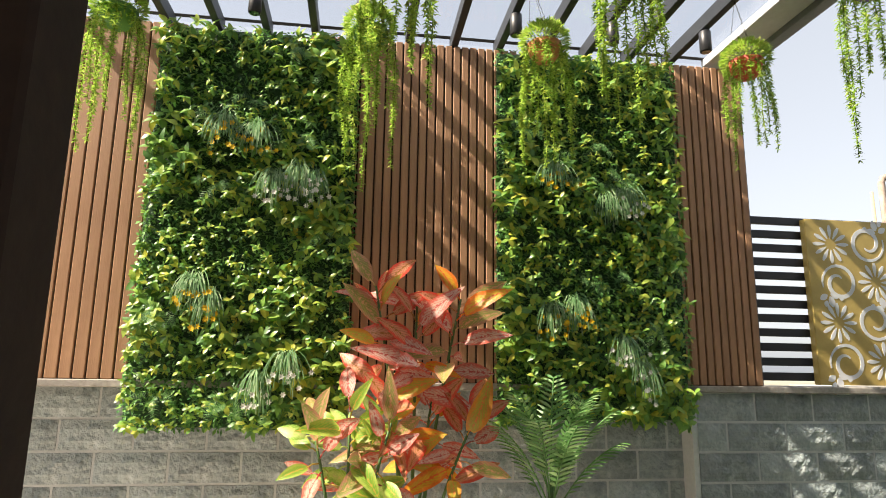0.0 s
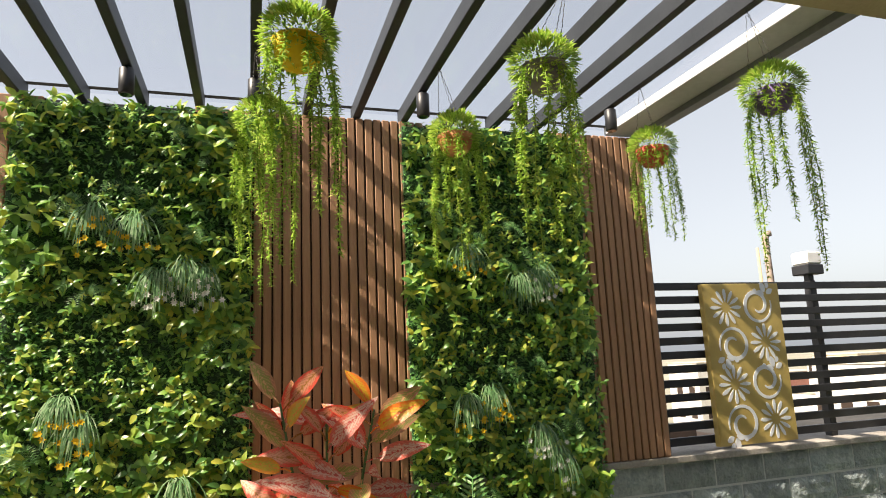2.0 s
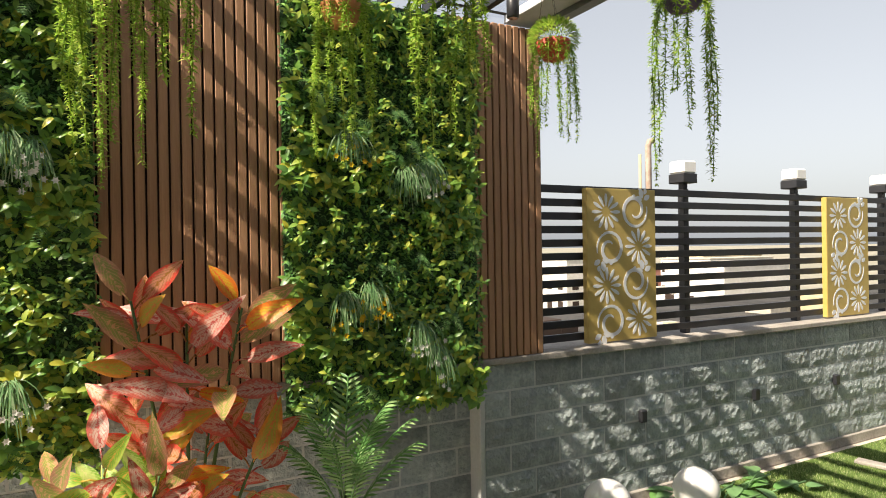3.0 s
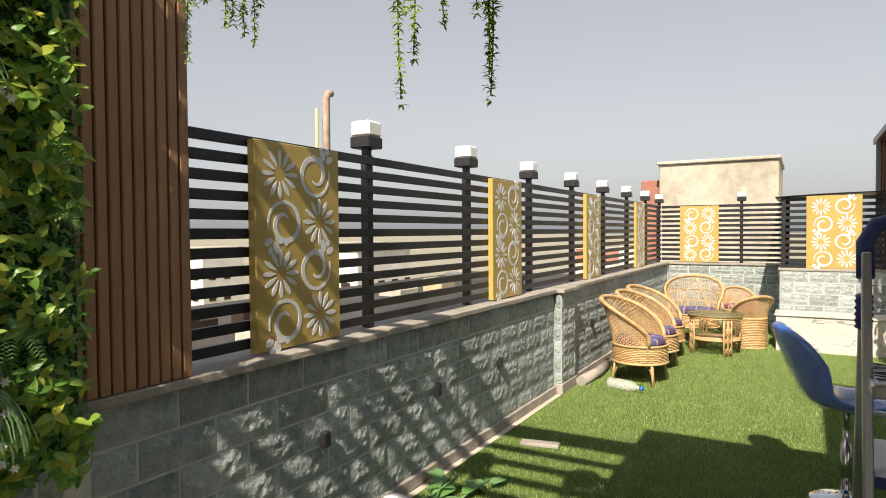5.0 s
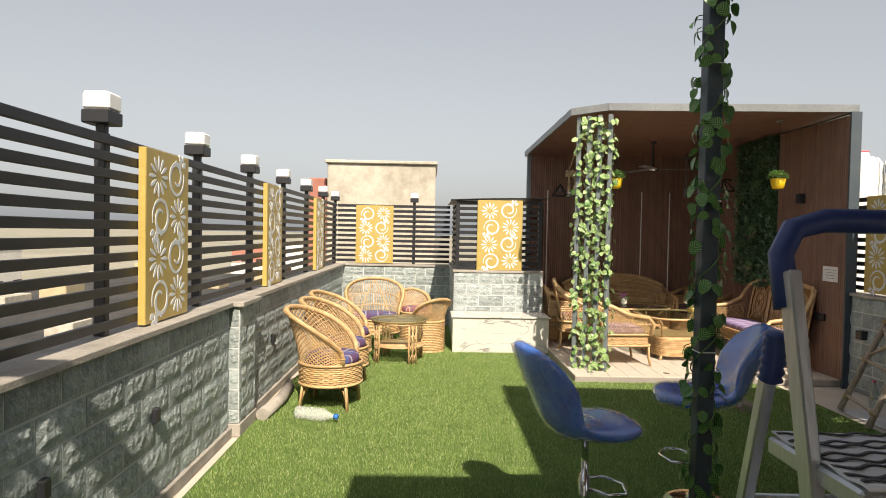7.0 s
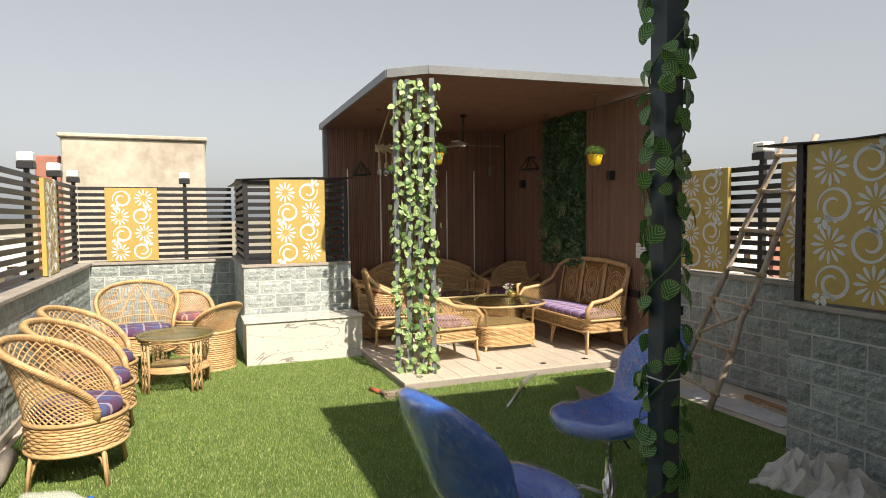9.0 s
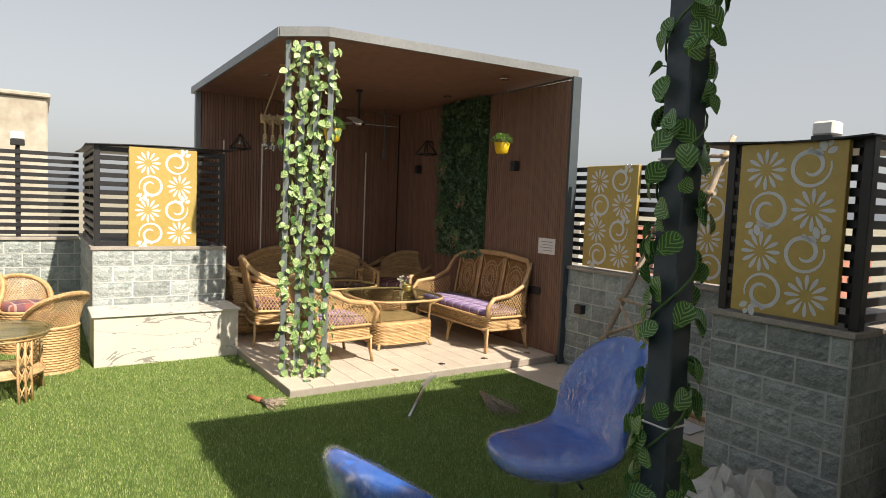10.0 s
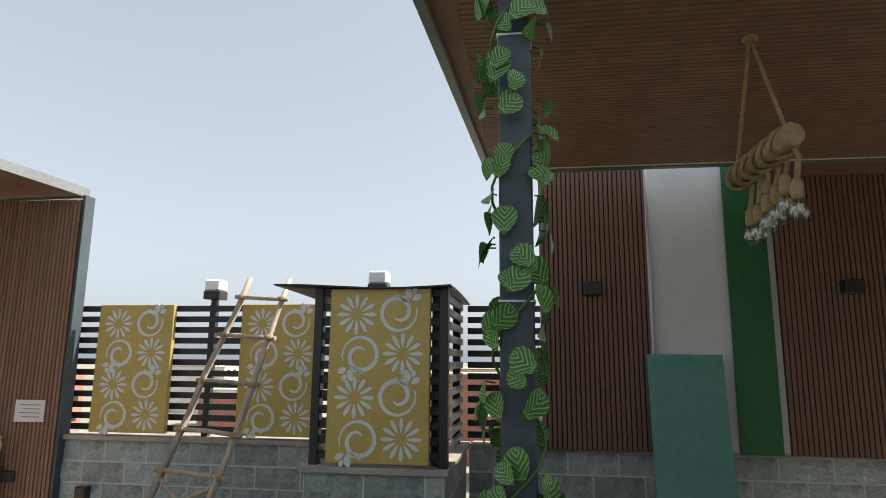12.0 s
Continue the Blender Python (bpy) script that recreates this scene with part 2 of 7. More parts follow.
MARBLE = veined("white_marble_tile", (0.53, 0.52, 0.49), (0.27, 0.26, 0.245))
BEIGE = surface("beige_plaster", (0.40, 0.33, 0.20), (0.50, 0.42, 0.27), 0.8, scale=3, fine=70, bump=0.15)
WHITE_PAINT = surface("white_wall_paint", (0.66, 0.66, 0.68), (0.78, 0.78, 0.80), 0.7, scale=2, fine=60, bump=0.06)
CANE = surface("golden_cane", (0.40, 0.243, 0.11), (0.59, 0.41, 0.218), 0.42, scale=14, fine=70, bump=0.25, vary="island", amount=0.18)
CANE_DARK = surface("shaded_cane", (0.20, 0.09, 0.03), (0.33, 0.17, 0.06), 0.5, scale=14, fine=70, bump=0.25, vary="island", amount=0.2)
CLOTH = plaid("blue_plaid_cloth", (0.07, 0.085, 0.22), (0.10, 0.03, 0.07), (0.45, 0.42, 0.45))
CLOTH_RED = plaid("maroon_plaid_cloth", (0.30, 0.10, 0.09), (0.10, 0.07, 0.12), (0.5, 0.45, 0.38))
CLOTH_LILAC = plaid("lilac_plaid_cloth", (0.34, 0.26, 0.48), (0.16, 0.10, 0.24), (0.6, 0.55, 0.62))
GLASS = clear("table_glass", (0.84, 0.90, 0.88), 0.02, 0.20)
ROOF_GLASS = clear("pergola_glass", (0.96, 0.97, 0.99), 0.15, 0.04)
FILM = clear("clear_plastic_wrap", (0.98, 0.99, 1.0), 0.13, 0.14, 1.0)
BLUE = surface("blue_leatherette", (0.012, 0.12, 0.60), (0.03, 0.21, 0.80), 0.26, scale=9, fine=40, bump=0.3, coat=1.0)
CHROME = surface("chrome", (0.6, 0.62, 0.64), (0.75, 0.76, 0.78), 0.12, metal=1.0, bump=0)
ALU = surface("brushed_aluminium", (0.42, 0.44, 0.46), (0.58, 0.60, 0.62), 0.35, metal=0.8, scale=3, fine=80, stretch=(1, 1, 0.1), bump=0.1)
BLUE_PLASTIC = surface("dark_blue_plastic", (0.012, 0.03, 0.13), (0.025, 0.05, 0.2), 0.45, fine=60, bump=0.1)
BAMBOO = surface("weathered_pole_wood", (0.27, 0.215, 0.165), (0.52, 0.44, 0.36), 0.85, scale=8, fine=60, stretch=(4, 4, 1), bump=0.6, vary="object", amount=0.2)
ROPE = surface("jute_rope", (0.30, 0.21, 0.11), (0.48, 0.36, 0.21), 0.95, scale=30, fine=160, bump=0.8)
CONCRETE = surface("weathered_concrete", (0.30, 0.27, 0.22), (0.56, 0.53, 0.46), 0.9, scale=0.6, fine=5, bump=0.3, bscale=8)
WIRE = surface("dark_wire", (0.03, 0.03, 0.03), (0.06, 0.06, 0.06), 0.6, bump=0)
GREEN_BOARD = surface("dark_green_board", (0.015, 0.10, 0.035), (0.03, 0.15, 0.06), 0.5, scale=2, fine=30, bump=0.05)
TEAL_BOARD = surface("faded_green_board", (0.09, 0.26, 0.23), (0.15, 0.35, 0.31), 0.6, scale=1.6, fine=20, bump=0.05)
MAT_LEAF = leafy("wall_foliage", ((0.0, (0.10, 0.25, 0.06)), (0.3, (0.20, 0.42, 0.08)), (0.62, (0.36, 0.56, 0.10)), (0.85, (0.54, 0.66, 0.12)), (1.0, (0.70, 0.68, 0.10))), 0.35, 0.45)
MAT_DARK = leafy("small_dark_foliage", ((0.0, (0.06, 0.19, 0.06)), (0.5, (0.14, 0.36, 0.09)), (1.0, (0.28, 0.54, 0.13))), 0.45, 0.15)
MAT_FERN = leafy("fern_frond", ((0.0, (0.08, 0.23, 0.06)), (0.6, (0.17, 0.38, 0.11)), (1.0, (0.34, 0.52, 0.22))), 0.45, 0.25)
MAT_GRASS = leafy("pale_grass_blade", ((0.0, (0.09, 0.22, 0.08)), (0.6, (0.20, 0.38, 0.16)), (1.0, (0.42, 0.55, 0.32))), 0.45, 0.2)
TRAIL = leafy("trailing_foliage", ((0.0, (0.20, 0.38, 0.05)), (0.5, (0.38, 0.58, 0.08)), (0.85, (0.56, 0.70, 0.15)), (1.0, (0.70, 0.74, 0.22))), 0.45, 0.5)
PETAL_Y = surface("yellow_petal", (0.70, 0.42, 0.01), (0.85, 0.62, 0.03), 0.5, leaf=0.2)
PETAL_W = surface("white_petal", (0.70, 0.70, 0.64), (0.85, 0.85, 0.80), 0.5, leaf=0.2)
PETAL_P = surface("pink_petal", (0.55, 0.12, 0.16), (0.75, 0.25, 0.30), 0.5, leaf=0.2)
STEM = surface("green_stem", (0.05, 0.12, 0.03), (0.09, 0.18, 0.05), 0.6)
VINE_LEAF = two_tone("variegated_vine_leaf", (0.04, 0.145, 0.04), (0.23, 0.40, 0.11), (1, 1, 1), 1.7, 0.76, 0.4, 1.0)
VINE_PALE = two_tone("pale_vine_leaf", (0.17, 0.32, 0.09), (0.52, 0.62, 0.34), (1, 1, 1), 0.9, 0.72, 0.4, 1.5)
def croton_leaf(name, heart, rim, vein, speck=0.5):
    """Croton leaf in its own UV: a speckled heart, a coloured margin, a bright midrib and side veins."""
    m = surface(name, (0.75, 0.75, 0.75), (1, 1, 1), 0.36, scale=25, fine=120, bump=0.25, leaf=0.45, vary="object", amount=0.2)
    n, l = m.node_tree.nodes, m.node_tree.links
    old = n["Color Ramp"].outputs["Color"]
    uv, sep, tc = n.new("ShaderNodeUVMap"), n.new("ShaderNodeSeparateXYZ"), n.new("ShaderNodeTexCoord")
    l.new(uv.outputs[0], sep.inputs[0])
    nz = n.new("ShaderNodeTexNoise")
    nz.inputs["Scale"].default_value, nz.inputs["Detail"].default_value = 90, 3
    l.new(tc.outputs["Object"], nz.inputs["Vector"])
    sm = n.new("ShaderNodeMath")
    sm.operation = "MULTIPLY_ADD"
    sm.inputs[1].default_value = 1.5 * speck
    l.new(nz.outputs["Fac"], sm.inputs[0])
    off = n.new("ShaderNodeMath")
    off.operation = "SUBTRACT"
    off.inputs[1].default_value = 0.75 * speck
    l.new(sep.outputs[0], off.inputs[0])
    l.new(off.outputs[0], sm.inputs[2])
    rp = n.new("ShaderNodeValToRGB")
    e = rp.color_ramp.elements
    e.new(0.5)
    for q, (p, c) in zip(e, ((0.03, vein), (0.12, heart), (0.75, rim))):
        q.position, q.color = p, (*c, 1)
    e.new(0.45).color = (*heart, 1)
    l.new(sm.outputs[0], rp.inputs["Fac"])
    wv = n.new("ShaderNodeTexWave")
    wv.bands_direction = "Y"
    wv.inputs["Scale"].default_value, wv.inputs["Distortion"].default_value = 2.6, 1.0
    l.new(uv.outputs[0], wv.inputs["Vector"])
    gt = n.new("ShaderNodeMapRange")
    gt.inputs["From Min"].default_value, gt.inputs["From Max"].default_value, gt.inputs["To Max"].default_value = 0.86, 0.97, 0.75
    l.new(wv.outputs["Fac"], gt.inputs["Value"])
    mv = n.new("ShaderNodeMix")
    mv.data_type = "RGBA"
    l.new(gt.outputs[0], mv.inputs[0])
    l.new(rp.outputs["Color"], mv.inputs[6])
    mv.inputs[7].default_value = (*vein, 1)
    mx = n.new("ShaderNodeMix")
    mx.data_type, mx.blend_type = "RGBA", "MULTIPLY"
    mx.inputs[0].default_value = 1.0
    l.new(mv.outputs[2], mx.inputs[6])
    l.new(old, mx.inputs[7])
    for link in [k for k in l if k.from_socket == old and k.to_socket != mx.inputs[7]]:
        to = link.to_socket
        l.remove(link)
        l.new(mx.outputs[2], to)
    return m


CROTON_RED = croton_leaf("red_margined_leaf", (0.82, 0.36, 0.22), (0.88, 0.10, 0.07), (0.50, 0.22, 0.05))
CROTON_ORANGE = croton_leaf("orange_leaf", (0.78, 0.46, 0.04), (0.90, 0.24, 0.03), (0.88, 0.18, 0.04))
CROTON_PINK = croton_leaf("pink_speckled_leaf", (0.86, 0.58, 0.48), (0.88, 0.22, 0.16), (0.72, 0.14, 0.12), 0.8)
CROTON_OLIVE = croton_leaf("olive_orange_leaf", (0.56, 0.50, 0.07), (0.80, 0.34, 0.05), (0.85, 0.30, 0.08), 0.6)
CROTON_GREEN = croton_leaf("green_red_veined_leaf", (0.25, 0.52, 0.06), (0.48, 0.68, 0.13), (0.72, 0.50, 0.10), 0.4)
CROTON_LIME = croton_leaf("lime_leaf", (0.60, 0.76, 0.22), (0.30, 0.56, 0.07), (0.72, 0.76, 0.30), 0.6)
CROTON_BRONZE = croton_leaf("bronze_speckled_leaf", (0.40, 0.44, 0.12), (0.66, 0.34, 0.20), (0.85, 0.48, 0.26), 0.9)
MAT_BACK = surface("green_plastic_grid", (0.012, 0.045, 0.014), (0.03, 0.09, 0.028), 0.7, scale=30, fine=120, bump=0.4)
CLOUDY = surface("cloudy_plastic", (0.74, 0.78, 0.78), (0.86, 0.88, 0.88), 0.2, scale=20, fine=60, bump=0.3)
CLOUDY.node_tree.nodes["Principled BSDF"].inputs["Alpha"].default_value = 0.3
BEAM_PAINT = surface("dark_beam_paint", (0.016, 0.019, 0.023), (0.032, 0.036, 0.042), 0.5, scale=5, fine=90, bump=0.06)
PALE_METAL = surface("pale_grey_sheet_metal", (0.50, 0.51, 0.52), (0.64, 0.65, 0.66), 0.5, scale=2, fine=30, bump=0.05)
# Wall foliage again, its greens darkened to carry the garden room's shade.
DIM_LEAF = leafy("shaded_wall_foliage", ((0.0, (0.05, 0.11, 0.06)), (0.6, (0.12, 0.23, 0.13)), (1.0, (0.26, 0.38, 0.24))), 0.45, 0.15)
DIRT = surface("hazy_city_ground", (0.20, 0.20, 0.15), (0.34, 0.31, 0.25), 0.95, scale=0.02, fine=0.3, bump=0)


# ---- shape helpers ----
class Geo:
    """Vertices and faces of one mesh, in metres."""

    def __init__(self):
        self.v, self.f, self.s, self.uv = [], [], [], []

    def face(self, ids, smooth=False, uv=None):
        self.f.append(ids)
        self.s.append(smooth)
        self.uv.append(uv or [(0.0, 0.0)] * len(ids))

    def add(self, verts, faces, smooth=False):
        o = len(self.v)
        self.v += [tuple(p) for p in verts]
        for f in faces:
            self.face([o + i for i in f], smooth)
        return self

    def box(self, x0, y0, z0, x1, y1, z1, c=0.004, m=None):
        """A box with chamfered edges."""
        c = min(c, (x1 - x0) / 3, (y1 - y0) / 3, (z1 - z0) / 3)
        lo, hi, verts, key = (x0, y0, z0), (x1, y1, z1), [], {}
        for sx in (0, 1):
            for sy in (0, 1):
                for sz in (0, 1):
                    sgn = (sx, sy, sz)
                    for a in range(3):
                        p = [(hi[i] - c if sgn[i] else lo[i] + c) if i != a else (hi[i] if sgn[i] else lo[i]) for i in range(3)]
                        key[(sgn, a)] = len(verts)
                        verts.append(m @ Vector(p) if m else Vector(p))
        faces = []
        for a in range(3):
            b, d = (a + 1) % 3, (a + 2) % 3
            for s in (0, 1):
                ring = []
                for sb, sd in ((0, 0), (1, 0), (1, 1), (0, 1)):
                    g = [0, 0, 0]
                    g[a], g[b], g[d] = s, sb, sd
                    ring.append(key[(tuple(g), a)])
                faces.append(ring if s else ring[::-1])
            for sb in (0, 1):
                for sd in (0, 1):
                    g0, g1 = [0, 0, 0], [0, 0, 0]
                    g0[a], g1[a] = 0, 1
                    g0[b] = g1[b] = sb
                    g0[d] = g1[d] = sd
                    q = [key[(tuple(g0), b)], key[(tuple(g1), b)], key[(tuple(g1), d)], key[(tuple(g0), d)]]
                    faces.append(q if sb != sd else q[::-1])
        for sx in (0, 1):
            for sy in (0, 1):
                for sz in (0, 1):
                    t = [key[((sx, sy, sz), a)] for a in range(3)]
                    faces.append(t if (sx + sy + sz) % 2 else t[::-1])
        return self.add(verts, faces)

    def tube(self, pts, r, n=8, cap=True, flat=1.0):
        """A round bar along points; r may be one radius or one for each point."""
        pts = [Vector(p) for p in pts]
        rs = r if isinstance(r, (list, tuple)) else [r] * len(pts)
        o, up = len(self.v), None
        for i, p in enumerate(pts):
            d = (pts[min(i + 1, len(pts) - 1)] - pts[max(i - 1, 0)]).normalized()
            if up is None:
                up = Vector((0, 0, 1)) if abs(d.z) < 0.9 else Vector((1, 0, 0))
            side = d.cross(up).normalized()
            up = side.cross(d).normalized()
            for k in range(n):
                a = 2 * math.pi * k / n
                self.v.append(tuple(p + (side * math.cos(a) + up * math.sin(a) * flat) * rs[i]))
        for i in range(len(pts) - 1):
            for k in range(n):
                k2 = (k + 1) % n
                self.face([o + i * n + k, o + i * n + k2, o + (i + 1) * n + k2, o + (i + 1) * n + k], True)
        if cap:
            self.face([o + k for k in range(n)][::-1])
            e = o + (len(pts) - 1) * n
            self.face([e + k for k in range(n)])
        return self

    def lathe(self, profile, n=20, m=None, sx=1.0, sy=1.0):
        """A turned form from (radius, height) pairs about z."""
        o = len(self.v)
        for r, z in profile:
            for k in range(n):
                a = 2 * math.pi * k / n
                p = Vector((r * math.cos(a) * sx, r * math.sin(a) * sy, z))
                self.v.append(tuple(m @ p if m else p))
        for i in range(len(profile) - 1):
            for k in range(n):
                k2 = (k + 1) % n
                self.face([o + i * n + k, o + i * n + k2, o + (i + 1) * n + k2, o + (i + 1) * n + k], True)
        if profile[0][0] > 1e-4:
            self.face([o + k for k in range(n)][::-1])
        if profile[-1][0] > 1e-4:
            e = o + (len(profile) - 1) * n
            self.face([e + k for k in range(n)])
        return self

    def sheet(self, fn, nu, nv, thick=0.0, smooth=True):
        """A grid fn(u, v) over the unit square, given thickness along its normals."""
        o = len(self.v)
        grid = [[Vector(fn(i / nu, j / nv)) for j in range(nv + 1)] for i in range(nu + 1)]
        nor = [[(grid[min(i + 1, nu)][j] - grid[max(i - 1, 0)][j]).cross(grid[i][min(j + 1, nv)] - grid[i][max(j - 1, 0)]).normalized() for j in range(nv + 1)] for i in range(nu + 1)]
        w = nv + 1
        size = (nu + 1) * w
        for i in range(nu + 1):
            for j in range(nv + 1):
                self.v.append(tuple(grid[i][j]))
        for i in range(nu):
            for j in range(nv):
                uv = [(i / nu, j / nv), ((i + 1) / nu, j / nv), ((i + 1) / nu, (j + 1) / nv), (i / nu, (j + 1) / nv)]
                self.face([o + i * w + j, o + (i + 1) * w + j, o + (i + 1) * w + j + 1, o + i * w + j + 1], smooth, uv)
        if thick:
            for i in range(nu + 1):
                for j in range(nv + 1):
                    self.v.append(tuple(grid[i][j] - nor[i][j] * thick))
            q = o + size
            for i in range(nu):
                for j in range(nv):
                    self.face([q + i * w + j, q + i * w + j + 1, q + (i + 1) * w + j + 1, q + (i + 1) * w + j], smooth)
            for i in range(nu):
                for j, fl in ((0, False), (nv, True)):
                    a, b = i * w + j, (i + 1) * w + j
                    self.face([o + b, o + a, q + a, q + b] if not fl else [o + a, o + b, q + b, q + a])
            for j in range(nv):
                for i, fl in ((0, True), (nu, False)):
                    a, b = i * w + j, i * w + j + 1
                    self.face([o + b, o + a, q + a, q + b] if not fl else [o + a, o + b, q + b, q + a])
        return self

    def leaf(self, at, out, nrm, length, width, curl=0.2, rows=3, fold=0.15):
        """A pointed leaf from its stalk, bent along its length and folded at the midrib."""
        at, out = Vector(at), Vector(out).normalized()
        side = out.cross(Vector(nrm))
        side = side.normalized() if side.length > 1e-5 else out.orthogonal().normalized()
        up = side.cross(out)
        o, ids = len(self.v), []
        for i in range(rows + 1):
            t = i / rows
            w = width * 0.5 * math.sin(math.pi * min(1, 0.08 + t * 0.92)) ** 0.8 * (1 - 0.25 * t)
            mid = at + out * (length * t) - up * (curl * length * t * t)
            if i == rows:
                self.v.append(tuple(mid))
                ids.append([len(self.v) - 1] * 3)
            else:
                for q in (-1, 0, 1):
                    self.v.append(tuple(mid + side * (w * q) + up * (fold * w * abs(q))))
                ids.append([len(self.v) - 3, len(self.v) - 2, len(self.v) - 1])
        for i in range(rows):
            a, b = ids[i], ids[i + 1]
            for q in (0, 1):
                t0, t1 = i / rows, (i + 1) / rows
                x0, x1 = (abs(q - 1), abs(q)) if q == 0 else (0, 1)
                if i == rows - 1:
                    self.face([a[q], a[q + 1], b[0]], True, [(x0, t0), (x1, t0), (0, t1)])
                else:
                    self.face([a[q], a[q + 1], b[q + 1], b[q]], True, [(x0, t0 + x0 * 0.4), (x1, t0 + x1 * 0.4), (x1, t1 + x1 * 0.4), (x0, t1 + x0 * 0.4)])
        return self

    def flat_shape(self, outline, y0, y1):
        """A plate in the xz plane between two depths; outline is a list of quads of (x, z)."""
        for q in outline:
            o = len(self.v)
            for y in (y0, y1):
                self.v += [(x, y, z) for x, z in q]
            k = len(q)
            self.face([o + i for i in range(k)])
            self.face([o + k + i for i in range(k)][::-1])
            for i in range(k):
                j = (i + 1) % k
                self.face([o + j, o + i, o + k + i, o + k + j])
        return self

    def mesh(self, name, material):
        me = bpy.data.meshes.new(name)
        me.from_pydata(self.v, [], self.f)
        me.polygons.foreach_set("use_smooth", self.s)
        layer = me.uv_layers.new(name="UVMap")
        layer.data.foreach_set("uv", [c for f in self.uv for p in f for c in p])
        me.materials.append(material)
        me.update()
        return me


def part(name, geo, material, parent=None, label=""):
    ob = new(name, geo if isinstance(geo, bpy.types.Mesh) else geo.mesh(name, material))
    if parent is not None:
        ob.parent = parent
    if label:
        ob["label"] = label
    return ob


def thing(name, label, category, at=None, group="", kind=""):
    """A thing's Empty at its base."""
    ob = new(name)
    ob.empty_display_size = 0.1
    if at is not None:
        ob.matrix_basis = at
    return tagged(ob, label, category, group, kind)


def lone(name, geo, material, label, category, at=None, group="", kind=""):
    """A thing of one mesh."""
    ob = part(name, geo, material)
    if at is not None:
        ob.matrix_basis = at
    return tagged(ob, label, category, group, kind)


def arc(c, r, a0, a1, n, plane="xz"):
    pts = []
    for i in range(n + 1):
        a = radians(a0 + (a1 - a0) * i / n)
        u, w = r * math.cos(a), r * math.sin(a)
        pts.append((c[0] + u, c[1], c[2] + w) if plane == "xz" else (c[0] + u, c[1] + w, c[2]) if plane == "xy" else (c[0], c[1] + u, c[2] + w))
    return pts


rnd = random.Random(7)

# ---- plan of the terrace ----
COPING = 1.01          # top of the parapet walls
COURSE, BLOCK = 0.155, 0.345
FENCE_TOP = 2.0
CLAD_Y = 3.58          # face of the brown cladding on the long wall

# ---- ground, city and distance ----
lone("ground", Geo().add([(-2500, -2500, -9.5), (2500, -2500, -9.5), (2500, 2500, -9.5), (-2500, 2500, -9.5)], [[0, 1, 2, 3]]), DIRT,
     "hazy dry ground of the town below", "ground", kind="structure")

turf_base = lone("floor", Geo().box(-3.0, -3.2, -0.25, 12.6, 4.2, -0.004), TILE, "pale tiled roof terrace floor", "floor", kind="structure")
lawn = lone("lawn", Geo().box(1.4, -1.55, -0.003, 12.06, 3.52, 0.006, 0.002), TURF, "bright green artificial turf", "turf", kind="structure")


def blades(count, seed):
    """Short turf blades, thin triangles leaning all ways."""
    g = np.random.default_rng(seed)
    x, y = 1.45 + g.random(count) ** 0.85 * 10.5, -1.5 + g.random(count) * 5.0
    keep = ~((x > 8.2) & (y < 0.58)) & ~((x > 9.72) & (y < 1.84))
    x, y = x[keep], y[keep]
    k = len(x)
    a, lean = g.random(k) * 2 * np.pi, 0.003 + 0.009 * g.random(k)
    h, w = 0.011 + 0.014 * g.random(k), 0.0015 + 0.0014 * g.random(k)
    b = g.random(k) * 2 * np.pi
    v = np.zeros((k, 3, 3))
    v[:, 0] = np.stack([x - w * np.cos(a), y - w * np.sin(a), np.full(k, 0.004)], 1)
    v[:, 1] = np.stack([x + w * np.cos(a), y + w * np.sin(a), np.full(k, 0.004)], 1)
    v[:, 2] = np.stack([x + lean * np.cos(b), y + lean * np.sin(b), 0.006 + h], 1)
    me = bpy.data.meshes.new("turf_blades")
    me.vertices.add(k * 3)
    me.vertices.foreach_set("co", v.ravel())
    me.loops.add(k * 3)
    me.loops.foreach_set("vertex_index", np.arange(k * 3))
    me.polygons.add(k)
    me.polygons.foreach_set("loop_start", np.arange(k) * 3)
    me.materials.append(BLADE)
    me.update(calc_edges=True)
    return me


tagged(new("turf_blades", blades(560000, 3)), "short green artificial grass blades on the terrace", "grass", kind="stuff")


